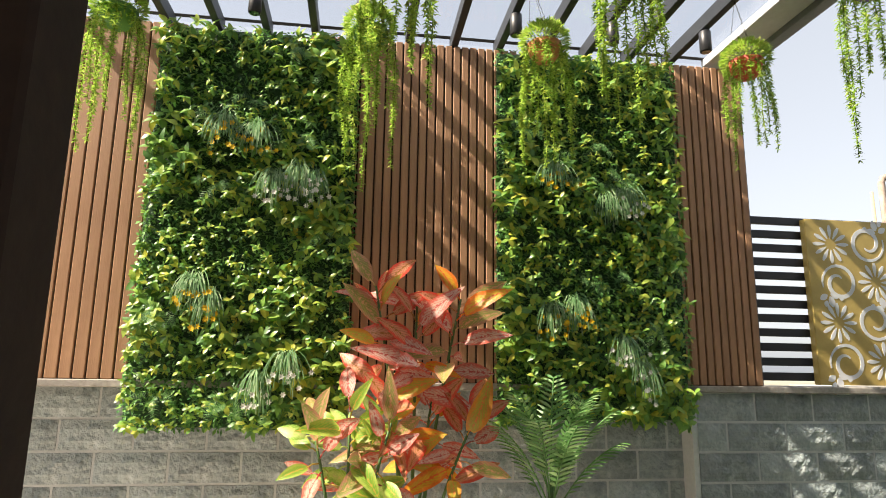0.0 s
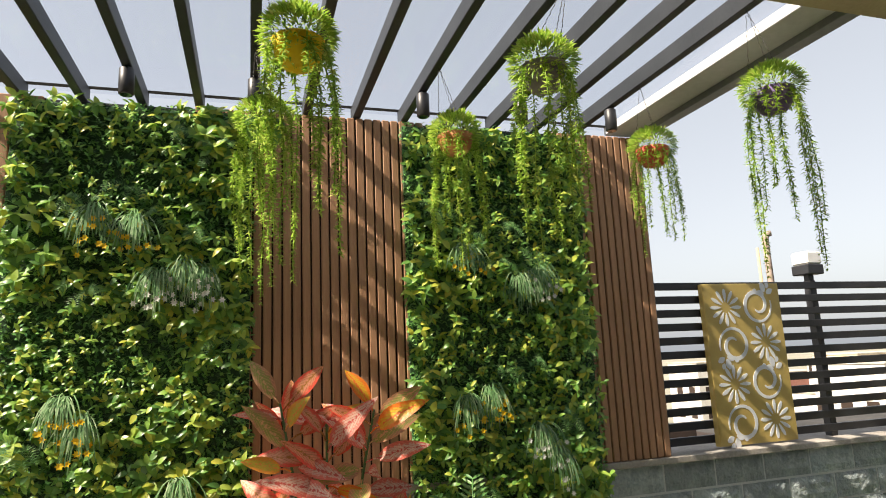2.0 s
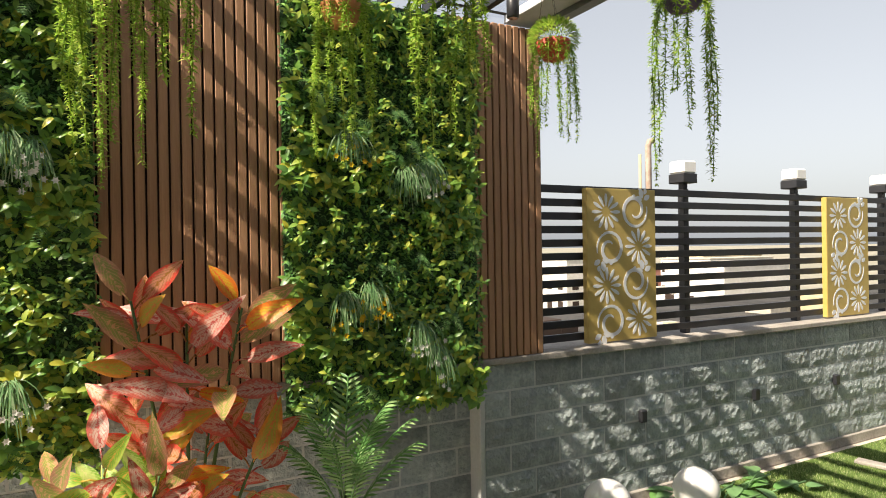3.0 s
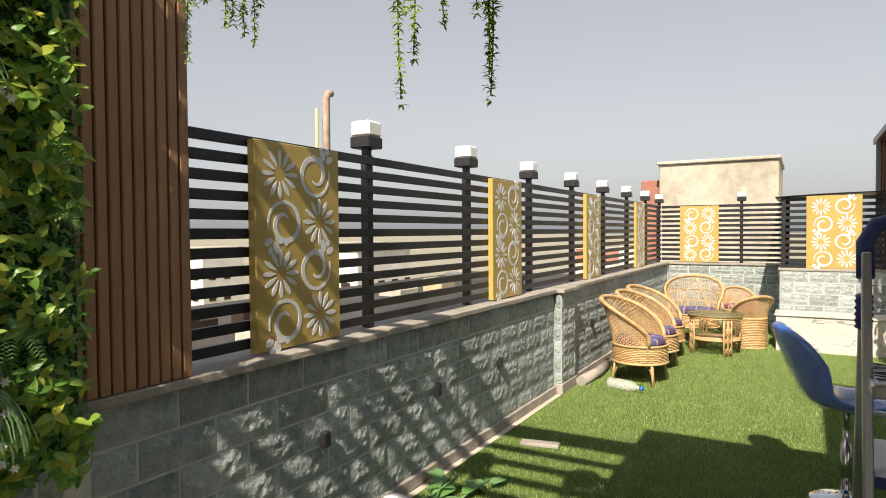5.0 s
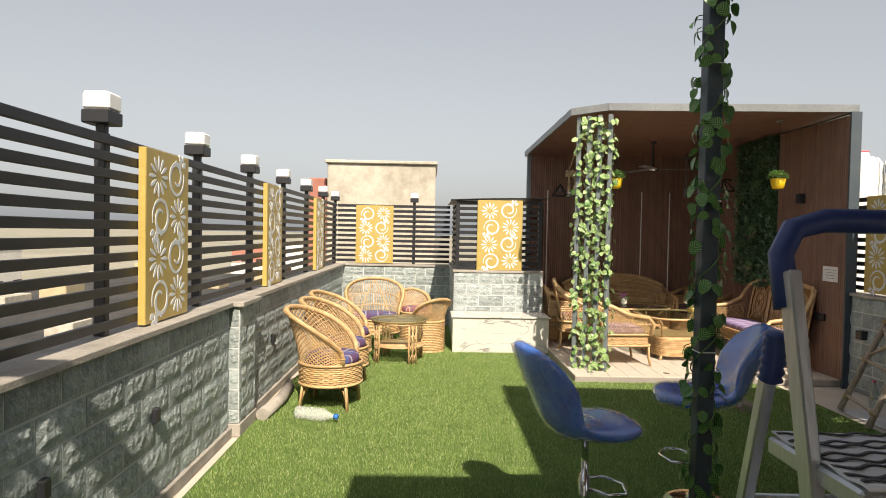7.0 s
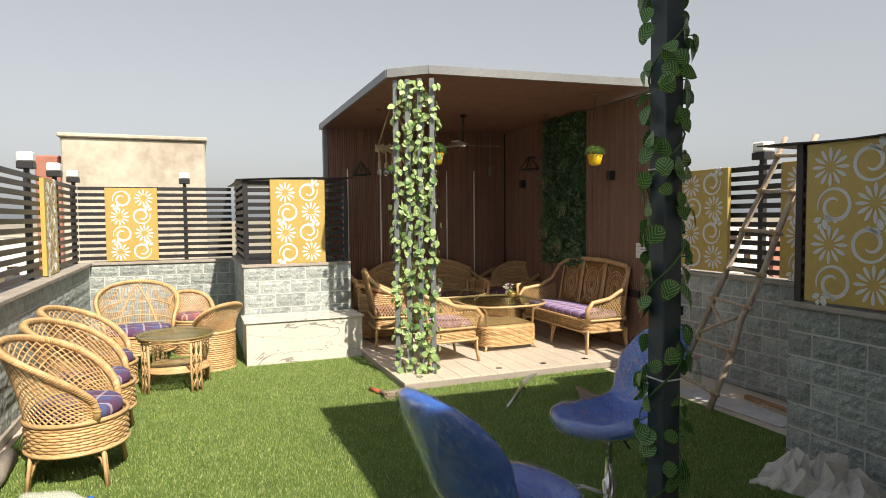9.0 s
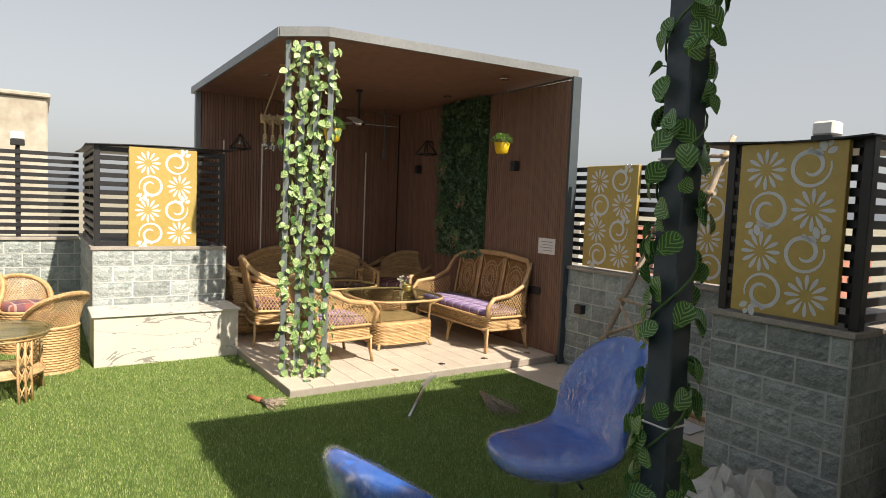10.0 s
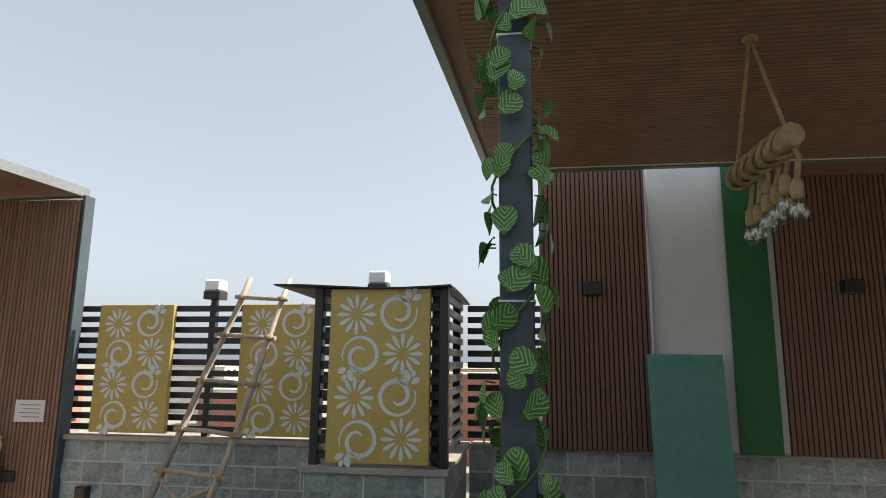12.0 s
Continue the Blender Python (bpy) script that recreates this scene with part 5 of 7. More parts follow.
def tub_chair(label, rx=0.275, ry=0.27, high=0.86, low=0.46, span=128, legs=True, cloth=CLOTH, cane=CANE, fan=False, base=0.225, group="cane chairs on the lawn", rows=10):
    """A cane tub chair that faces -y: woven drum, plaid pad, lattice back that sweeps down into arms."""
    t = thing("cane_chair", label, "chair", group=group)
    drum = 0.40
    g = Geo()
    weave_band(g, oval(rx, ry), base, drum, rows, 40)
    g.tube([(rx * 1.02 * math.cos(a), ry * 1.02 * math.sin(a), drum) for a in [2 * math.pi * i / 48 for i in range(49)]], 0.014, 6, False)
    g.tube([(rx * 1.02 * math.cos(a), ry * 1.02 * math.sin(a), base) for a in [2 * math.pi * i / 48 for i in range(49)]], 0.012, 6, False)
    part("seat_drum", g, cane, t, "woven cane seat drum")["kind"] = "stuff"
    part("seat_deck", Geo().lathe([(0.0, drum - 0.035), (1.0, drum - 0.035), (1.0, drum - 0.02), (0.0, drum - 0.02)], 32, None, rx, ry), cane, t)
    part("cushion", cushion(oval(rx * 0.93, ry * 0.93), drum - 0.015, drum + 0.075), cloth, t, "plaid cotton seat cushion")

    def top(a):
        return low + (high - low) * (0.35 * max(0.0, math.cos(radians(a) * 90 / span)) ** 0.35 + 0.65 * max(0.0, math.cos(radians(a) * 90 / span)) ** 1.1)

    def back(u, v):
        a = -span + 2 * span * u
        q = radians(90 + a)
        lift = max(0.0, math.cos(radians(a) * 90 / span))
        flare = 1.0 + v ** 1.3 * (0.04 + 0.42 * lift ** 1.4)
        z = drum + (top(a) - drum) * v
        return (rx * flare * math.cos(q), ry * flare * math.sin(q), z)
    g = Geo()
    if fan:
        for k in range(61):
            g.tube([back(k / 60, i / 8) for i in range(9)], 0.0045, 4, False)
        for a in (0.36, 0.64):
            g.tube([back(a + (0.5 - a) * i / 8, 0.15 + 0.8 * i / 8) for i in range(9)], 0.010, 5, False)
        for v in (0.3, 0.62):
            g.tube([back(0.2 + 0.6 * i / 24, v) for i in range(25)], 0.007, 5, False)
    else:
        lattice(g, back, 30, 0.0052, 1.0, 10)
    part("backrest", g, cane, t, "open cane lattice backrest")["kind"] = "stuff"
    g = Geo()
    rim = [Vector(back(i / 60, 1.0)) for i in range(61)]
    ends = [Vector(back(0, 0.0)) + Vector((0, 0, 0.0)), Vector(back(1, 0.0))]
    g.tube([ends[0]] + rim + [ends[1]], 0.023, 10, True, 0.8)
    for i in range(120):
        s = i / 119
        k = min(59, int(s * 60))
        p = rim[k].lerp(rim[k + 1], s * 60 - k)
        d = (rim[k + 1] - rim[k]).normalized()
        n1 = d.cross(Vector((0, 0, 1))).normalized()
        n2 = n1.cross(d)
        ring = [p + (n1 * math.cos(q) * 0.0245 + n2 * math.sin(q) * 0.020) + d * 0.010 * math.sin(q) for q in [2 * math.pi * j / 8 for j in range(9)]]
        g.tube(ring, 0.0036, 4, False)
    part("rim", g, cane, t, "braided cane rim")
    if legs:
        for sx in (-1, 1):
            for sy in (-1, 1):
                g = Geo()
                x, y = sx * rx * 0.66, sy * ry * 0.70
                for o in (-0.012, 0.012):
                    g.tube([(x + o, y, base + 0.01), (x * 1.05 + o, y * 1.05, base * 0.6), (x * 1.12 + o, y * 1.12, 0.0)], 0.012, 6)
                g.tube([(x * 0.55, y, base), (x * 0.9, y, base * 0.75), (x * 1.06, y * 1.05, base * 0.35)], 0.008, 5)
                g.tube([(x, y * 0.5, base), (x, y * 0.9, base * 0.75), (x * 1.06, y * 1.05, base * 0.35)], 0.008, 5)
                part("leg", g, cane, t)
    return t


def put(ob, x, y, deg, z=0.0):
    ob.matrix_basis = Matrix.Translation((x, y, z)) @ Matrix.Rotation(radians(deg), 4, "Z")
    return ob


chair = put(tub_chair("golden cane tub chair with blue plaid cushion on the turf"), 7.22, 2.99, -8)
for x, y, a in ((7.94, 3.01, -8), (8.64, 3.05, -8)):
    copy_thing(chair, Matrix.Translation((x, y, 0)) @ Matrix.Rotation(radians(a), 4, "Z"))
put(tub_chair("wide golden cane loveseat with fan back and blue plaid cushion", 0.33, 0.27, 0.90, 0.50, 112, fan=True), 9.98, 2.86, -84)
stool = put(tub_chair("low cane tub seat with maroon plaid cushion and slanted back", 0.215, 0.21, 0.70, 0.42, 95, False, CLOTH_RED, base=0.012, rows=18), 9.85, 2.15, 125)
copy_thing(stool, Matrix.Translation((10.72, 2.34, 0)) @ Matrix.Rotation(radians(-75), 4, "Z"))


def round_table(at):
    t = thing("round_table", "round cane table with a clear glass top on the turf", "table", at)
    R, H = 0.325, 0.50
    part("glass_top", Geo().lathe([(0, H + 0.012), (R + 0.03, H + 0.012), (R + 0.034, H + 0.016), (R + 0.03, H + 0.020), (0, H + 0.020)], 40), GLASS, t, "clear glass table top")
    g = Geo()
    for z, rr, w in ((H, R, 0.012), (H - 0.03, R - 0.01, 0.009), (0.20, R - 0.03, 0.012)):
        g.tube([(rr * math.cos(a), rr * math.sin(a), z) for a in [2 * math.pi * i / 40 for i in range(41)]], w, 6, False)
    part("rim", g, CANE, t)
    g = Geo()
    for k in range(-9, 10):
        x = k * 0.033
        y = math.sqrt(max(0.0, (R - 0.03) ** 2 - x * x))
        g.tube([(x, -y, 0.20), (x, y, 0.20)], 0.008, 5)
    part("shelf", g, CANE, t, "cane rod shelf")["kind"] = "stuff"
    g = Geo()
    for k in range(-8, 9):
        x = k * 0.037
        y = math.sqrt(max(0.0, (R - 0.02) ** 2 - x * x))
        g.tube([(x, -y, H - 0.006), (x, y, H - 0.006)], 0.005, 5)
    part("top_frame", g, CANE, t)["kind"] = "stuff"
    for k in range(4):
        a = k * math.pi / 2 + 0.6
        g = Geo()
        for o in (-0.16, 0.0, 0.16):
            c, s = math.cos(a + o), math.sin(a + o)
            g.tube([(R * 0.95 * c, R * 0.95 * s, H), (R * 0.93 * c, R * 0.93 * s, 0.2), (R * 0.97 * c, R * 0.97 * s, 0.0)], 0.011, 6)
        for o in (-0.16, 0.0):
            for q in range(4):
                z0, z1 = 0.02 + q * 0.12, 0.02 + (q + 1) * 0.12
                for w0, w1 in ((0, 0.16), (0.16, 0)):
                    g.tube([(R * 0.95 * math.cos(a + o + w0), R * 0.95 * math.sin(a + o + w0), z0), (R * 0.95 * math.cos(a + o + w1), R * 0.95 * math.sin(a + o + w1), z1)], 0.0055, 5)
        part("leg", g, CANE, t, "cane leg with crossed rods")["kind"] = "stuff"
    return t


round_table(pose(9.18, 2.49, 0))


def cane_sofa(label, length, seats, cloth, cane=CANE, depth=0.58, group="", name="cane_sofa", high=0.88):
    """A cane bench that faces -y: woven apron, bowed legs, lattice arms, back panels with spoked medallions."""
    t = thing(name, label, "sofa" if seats > 1 else "chair", group=group)
    hx, hy, s0, s1 = length / 2, depth / 2, 0.235, 0.36
    g = Geo()
    weave_band(g, rounded_rect(hx - 0.02, hy - 0.02, 9), s0, s1, 9, int(length * 60), n=int(110 * length) + 80)
    for z in (s0, s1):
        g.tube([(x * 1.0, y * 1.0, z) for x, y, _, _ in [rounded_rect(hx, hy, 9)(i / 80) for i in range(81)]], 0.013, 6, False)
    part("apron", g, cane, t, "woven cane seat apron")["kind"] = "stuff"
    part("seat_deck", Geo().box(-hx + 0.02, -hy + 0.02, s1 - 0.03, hx - 0.02, hy - 0.02, s1 - 0.01, 0.004), cane, t)
    part("cushion", cushion(rounded_rect(hx - 0.05, hy - 0.04, 8), s1 - 0.008, s1 + 0.065, 60), cloth, t, "checked cotton seat cushion")
    for sx in ([-1, 1] if seats == 1 else [-1, 0, 1]):
        for sy in (-1, 1):
            g = Geo()
            x, y = sx * (hx - 0.03), sy * (hy - 0.03)
            for o in (-0.011, 0.011):
                g.tube([(x + o, y, s0 + 0.02), (x + o, y * 1.02, 0.10), (x * 1.02 + o, y * 1.10, 0.0)], 0.012, 6)
            for e in ((-1, 1) if sx == 0 else (-sx,)):
                g.tube([(x + e * 0.13, y, s0), (x + e * 0.05, y, s0 - 0.04), (x, y, 0.08)], 0.008, 5)
            part("leg", g, cane, t)
    lean = 0.10

    def top(u):
        return high - 0.05 + 0.05 * math.sin(math.pi * u)

    def bk(u, v):
        x = (-hx + 0.06) + (2 * hx - 0.12) * u
        return (x, hy - 0.04 + lean * v, s1 + (top(u) - s1) * v)
    g = Geo()
    path = [(-hx, -hy + 0.02, s1), (-hx - 0.02, -hy - 0.01, s1 + 0.12), (-hx - 0.02, -hy + 0.06, s1 + 0.20), (-hx - 0.01, 0.0, s1 + 0.23), (-hx, hy - 0.10, s1 + 0.32), (-hx + 0.03, hy, top(0) - 0.06)]
    path += [(bk(i / 16, 1.0)[0], hy - 0.04 + lean, top(i / 16)) for i in range(1, 16)]
    path += [(-x, y, z) for x, y, z in path[:6][::-1]]
    g.tube(path, 0.024, 8)
    part("frame_rail", g, cane, t, "thick bent cane rail")
    for sx in (-1, 1):
        g = Geo()
        lattice(g, lambda u, v, sx=sx: (sx * (hx - 0.005), -hy + 0.02 + (2 * hy - 0.06) * u, s1 + (0.19 + 0.14 * max(0, u - 0.45)) * v), 15, 0.0042, 1.0, 8)
        part("arm_panel", g, cane, t, "cane lattice arm")["kind"] = "stuff"
    n = max(1, seats)
    for k in range(n):
        g = Geo()
        u0, u1 = k / n + 0.012, (k + 1) / n - 0.012
        for e in (u0, u1):
            g.tube([bk(e, i / 6) for i in range(7)], 0.013, 6)
        for v in (0.06, 0.96):
            g.tube([bk(u0 + (u1 - u0) * i / 8, v) for i in range(9)], 0.010, 6)
        uc, ru, rv = (u0 + u1) / 2, (u1 - u0) * 0.36, 0.34
        for q in (1.0, 0.8, 0.5, 0.25):
            g.tube([bk(uc + ru * q * math.cos(a), 0.5 + rv * q * math.sin(a)) for a in [2 * math.pi * i / 28 for i in range(29)]], 0.008 if q == 1.0 else 0.005, 5, False)
        for i in range(24):
            a = 2 * math.pi * i / 24
            g.tube([bk(uc + ru * 0.25 * math.cos(a), 0.5 + rv * 0.25 * math.sin(a)), bk(uc + ru * math.cos(a), 0.5 + rv * math.sin(a))], 0.0035, 4, False)
        for sx, sv in ((-1, -1), (1, -1), (-1, 1), (1, 1)):
            g.tube([bk(uc + sx * (u1 - u0) * 0.5, 0.5 + sv * 0.45), bk(uc + sx * ru * 0.72, 0.5 + sv * rv * 0.72)], 0.006, 5)
        panel = part("back_panel", g, CANE, t, "cane medallion back panel")
        panel["kind"] = "stuff"
        part("panel_backing", Geo().sheet(lambda u, v, u0=u0, u1=u1: Vector(bk(u0 + (u1 - u0) * u, 0.04 + 0.92 * v)) + Vector((0, 0.012, 0)), 8, 8, 0.006), CANE_DARK, panel, "dark woven cane backing")
    return t


put(cane_sofa("cane sofa with dark medallion back and lilac checked cushion", 1.46, 3, CLOTH_LILAC, high=0.97, depth=0.56), 9.24, -1.86, 180, FLOOR_Z)
put(cane_sofa("cane armchair with lattice arms and checked cushion", 0.60, 1, CLOTH_LILAC, group="cane armchairs in the garden room", name="cane_armchair", high=0.80), 8.98, -0.10, 4, FLOOR_Z)
put(cane_sofa("cane armchair with medallion back in the shade", 0.62, 1, CLOTH_RED, group="cane armchairs in the garden room", name="cane_armchair"), 9.95, 0.12, -8, FLOOR_Z)


def solid_sofa(label, length, high, depth=0.62):
    """A fully woven cane sofa with a rolled back, facing -y."""
    t = thing("woven_sofa", label, "sofa", group="woven sofas in the garden room")
    hx, hy = length / 2, depth / 2
    g = Geo()
    weave_band(g, rounded_rect(hx, hy, 8), 0.03, 0.36, 22, int(length * 60), n=int(90 * length) + 60)
    part("base", g, CANE, t, "woven cane base")["kind"] = "stuff"
    part("cushion", cushion(rounded_rect(hx - 0.06, hy - 0.05, 8), 0.35, 0.44, 48), CLOTH_RED, t, "checked seat cushion")
    g = Geo()

    def bk(u, v):
        x = -hx + 2 * hx * u
        curve = 0.12 * (abs(2 * u - 1) ** 4)
        z = 0.34 + (high - 0.34 - 0.16 * abs(2 * u - 1) ** 3) * v
        return (x * (1 + 0.06 * v), hy - 0.05 + 0.12 * v - curve, z)
    for k in range(22):
        v = (k + 0.5) / 22
        pts = []
        for i in range(61):
            p = Vector(bk(i / 60, v))
            pts.append(p + Vector((0, 0.005 * math.cos(math.pi * (i + k)), 0)))
        g.tube(pts, 0.013, 4, False)
    g.tube([bk(i / 40, 1.0) for i in range(41)], 0.030, 8)
    part("backrest", g, CANE, t, "closely woven cane backrest")["kind"] = "stuff"
    for sx in (0.0, 1.0):
        g = Geo()
        s = -1 if sx == 0 else 1
        for k in range(9):
            z = 0.36 + 0.025 * k
            g.tube([(s * hx * (1 + 0.006 * k), y, z) for y in (-hy + 0.03, -0.1, 0.1, hy - 0.04)], 0.014, 5)
        g.tube([(s * hx * 1.07, -hy, 0.36), (s * hx * 1.08, -hy - 0.01, 0.56), (s * hx * 1.07, 0, 0.60), (s * hx * 1.05, hy, 0.70)], 0.026, 8)
        part("arm", g, CANE, t)["kind"] = "stuff"
    return t


put(solid_sofa("large woven cane sofa in shade against the back wall", 1.5, 0.86), 11.20, -0.75, -90, FLOOR_Z)
put(solid_sofa("woven cane sofa in shade along the open side", 1.2, 0.84), 10.85, 0.22, 0, FLOOR_Z)
put(solid_sofa("woven cane corner seat in deep shade", 0.85, 0.80), 10.95, -1.86, 205, FLOOR_Z)


def coffee_table(at, lx, ly, h, label):
    t = thing("coffee_table", label, "table", at)
    part("glass_top", cushion(rounded_rect(lx, ly, 3.2), h, h + 0.010, 40), GLASS, t, "smoked glass table top")
    g = Geo()
    out = rounded_rect(lx - 0.005, ly - 0.005, 3.2)
    g.tube([(x, y, h - 0.012) for x, y, _, _ in [out(i / 60) for i in range(61)]], 0.013, 6, False)
    part("top_rim", g, CANE, t)
    g = Geo()
    weave_band(g, rounded_rect(lx * 0.72, ly * 0.72, 5), 0.05, 0.26, 15, 70, n=190)
    part("base_drum", g, CANE, t, "woven cane table base")["kind"] = "stuff"
    part("shelf", cushion(rounded_rect(lx * 0.73, ly * 0.73, 5), 0.25, 0.275, 40), CANE, t, "cane shelf")
    for sx in (-1, 1):
        for sy in (-1, 1):
            g = Geo().tube([(sx * lx * 0.60, sy * ly * 0.60, 0.26), (sx * lx * 0.62, sy * ly * 0.62, h - 0.08), (sx * lx * 0.78, sy * ly * 0.78, h - 0.02)], 0.014, 6)
            part("post", g, CANE, t)
            part("leg", Geo().tube([(sx * lx * 0.60, sy * ly * 0.60, 0.07), (sx * lx * 0.66, sy * ly * 0.66, 0.0)], 0.015, 6), CANE, t)
    return t


coffee_table(Matrix.Translation((9.40, -0.96, FLOOR_Z)), 0.50, 0.48, 0.52, "cane coffee table with a smoked glass top on the platform")
coffee_table(Matrix.Translation((10.45, -0.72, FLOOR_Z)), 0.40, 0.50, 0.50, "second cane coffee table with a glass top in the shade")


def flower_vase(at, pot_mat, petals, seed, label, s=1.0):
    r = random.Random(seed)
    t = thing("flower_vase", label, "vase", at)
    part("vase", Geo().lathe([(0.025 * s, 0), (0.045 * s, 0.02 * s), (0.05 * s, 0.05 * s), (0.035 * s, 0.08 * s), (0.042 * s, 0.09 * s), (0.03 * s, 0.085 * s), (0, 0.03 * s)], 18), pot_mat, t)
    for k in range(9):
        d = Vector((r.gauss(0, 0.5), r.gauss(0, 0.5), 1)).normalized()
        p = d * 0.15 * s * r.uniform(0.85, 1.1)
        g = Geo().tube([(0, 0, 0.06 * s), p], 0.002, 4)
        for j in range(10):
            a = j * 2.4
            g.leaf(p, Vector((math.cos(a), math.sin(a), 0.2 + 0.05 * j)), (0, 0, 1), 0.032 * s, 0.024 * s, -0.3, 3)
        part("flower", g, petals[k % len(petals)], t)
    g = Geo()
    for k in range(26):
        a = r.uniform(0, 6.28)
        g.leaf((0, 0, 0.08 * s), (math.cos(a), math.sin(a), r.uniform(0.2, 1)), (0, 0, 1), 0.09 * s, 0.022 * s, 0.4, 3)
    part("foliage", g, MAT_FERN, t)["kind"] = "stuff"


PETAL_V = surface("violet_petal", (0.10, 0.03, 0.10), (0.22, 0.08, 0.20), 0.6)
flower_vase(pose(9.62, -1.22, FLOOR_Z + 0.533), PETAL_W, [PETAL_W, PETAL_P, PETAL_W, PETAL_V], 51, "posy of white and pink flowers in a white vase", 0.85)
flower_vase(pose(10.45, -0.62, FLOOR_Z + 0.512), PETAL_W, [PETAL_V], 52, "dark purple flowers in a small white vase", 0.9)
bowl = Geo().lathe([(0.03, 0), (0.055, 0.02), (0.06, 0.055), (0.05, 0.075), (0.047, 0.07), (0.05, 0.05), (0.0, 0.02)], 20)
lone("brass_pot", bowl, surface("brass", (0.45, 0.33, 0.10), (0.6, 0.45, 0.16), 0.3, metal=0.9, bump=0.1), "small polished brass pot on the table", "pot", pose(9.42, -1.16, FLOOR_Z + 0.533))


# ---- bar stools in wrapping ----
def bar_stool(label, x, y, deg, seat=0.62):
    """Blue padded shell facing -y on a chrome column, still in clear film."""
    t = thing("bar_stool", label, "bar stool", Matrix.Translation((x, y, 0)) @ Matrix.Rotation(radians(deg), 4, "Z"), group="bar stools")
    LS, LB, R, LEAN = 0.35, 0.39, 0.12, radians(65)
    arc_len = R * LEAN
    total = LS + arc_len + LB

    def spine(d):
        """Point and normal at length d along the side profile, front lip to top of the back."""
        if d < LS:
            k = d / LS
            return -0.26 + d, seat - 0.030 + 0.016 * math.cos(k * 3.1) ** 2 - 0.02 * max(0.0, 0.25 - k) ** 1.0 * 2, 0.0
        if d < LS + arc_len:
            a = (d - LS) / R
            return 0.09 + R * math.sin(a), seat - 0.014 + R * (1 - math.cos(a)), a
        q = d - LS - arc_len
        return 0.09 + R * math.sin(LEAN) + q * math.cos(LEAN), seat - 0.014 + R * (1 - math.cos(LEAN)) + q * math.sin(LEAN), LEAN

    def shell(u, v, puff=0.0):
        v = 0.5 - 0.5 * math.cos(math.pi * min(1.0, max(0.0, v)))
        py, pz, a = spine(v * total)
        k = abs(2 * v - 1)
        end = max(0.0, 1 - k ** (4.5 if v < 0.5 else 3.4))
        w = (0.236 if v < 0.5 else 0.232 - 0.014 * k) * end ** 0.36 + puff
        thick = 0.044 * end ** 0.22 + puff
        ph = 2 * math.pi * u
        c, q = math.cos(ph), math.sin(ph)
        cx, cz = math.copysign(abs(c) ** 0.8, c), math.copysign(abs(q) ** 0.75, q)
        cup = (0.015 if v < 0.35 else 0.015 + 0.085 * min(1.0, (v - 0.35) * 3)) * abs(cx) ** 2.2 * end
        o = cz * thick + cup
        return Vector((cx * w, py - math.sin(a) * o, pz + math.cos(a) * o))
    part("seat_shell", Geo().sheet(lambda u, v: shell(u, v), 40, 40), BLUE, t, "royal blue padded shell seat")
    rr = random.Random(int(x * 100))
    wob = [[rr.uniform(-1, 1) for _ in range(49)] for _ in range(57)]

    def wrap(u, v):
        i, j = round(u * 56) % 56, round(v * 48)
        return shell(u, v, 0.007 + 0.005 * wob[i][j] + 0.003 * math.sin(9 * v + 13 * u))
    part("film", Geo().sheet(wrap, 56, 48), FILM, t, "wrinkled clear plastic wrap")
    part("column", Geo().lathe([(0.028, 0.02), (0.028, 0.34), (0.018, 0.345), (0.018, seat - 0.075), (0.07, seat - 0.07), (0.07, seat - 0.045)], 18), CHROME, t)
    part("base", Geo().lathe([(0.195, 0.0), (0.195, 0.006), (0.18, 0.014), (0.14, 0.026), (0.08, 0.036), (0.045, 0.042), (0.032, 0.06)], 32), CHROME, t, "round chrome foot")
    part("footrest", Geo().tube([(0.02, -0.02, 0.27), (0.11, -0.08, 0.27), (0.12, -0.17, 0.27), (0.0, -0.22, 0.27), (-0.12, -0.17, 0.27), (-0.11, -0.08, 0.27), (-0.02, -0.02, 0.27)], 0.009, 8), CHROME, t)
    part("lever", Geo().tube([(0.02, 0, seat - 0.07), (0.10, 0.02, seat - 0.08), (0.15, 0.03, seat - 0.11)], 0.006, 6), BLACK, t, "black lever")
    return t


bar_stool("blue bar stool in clear plastic wrap on the turf", 4.82, 1.315, 13, 0.61)
bar_stool("blue bar stool in crumpled plastic wrap beside the pole", 5.28, 0.53, 168, 0.65)


# ---- step ladder ----
LADDER_AT = Matrix.Translation((1.58, 1.37, 0)) @ Matrix.Rotation(radians(-90), 4, "Z")


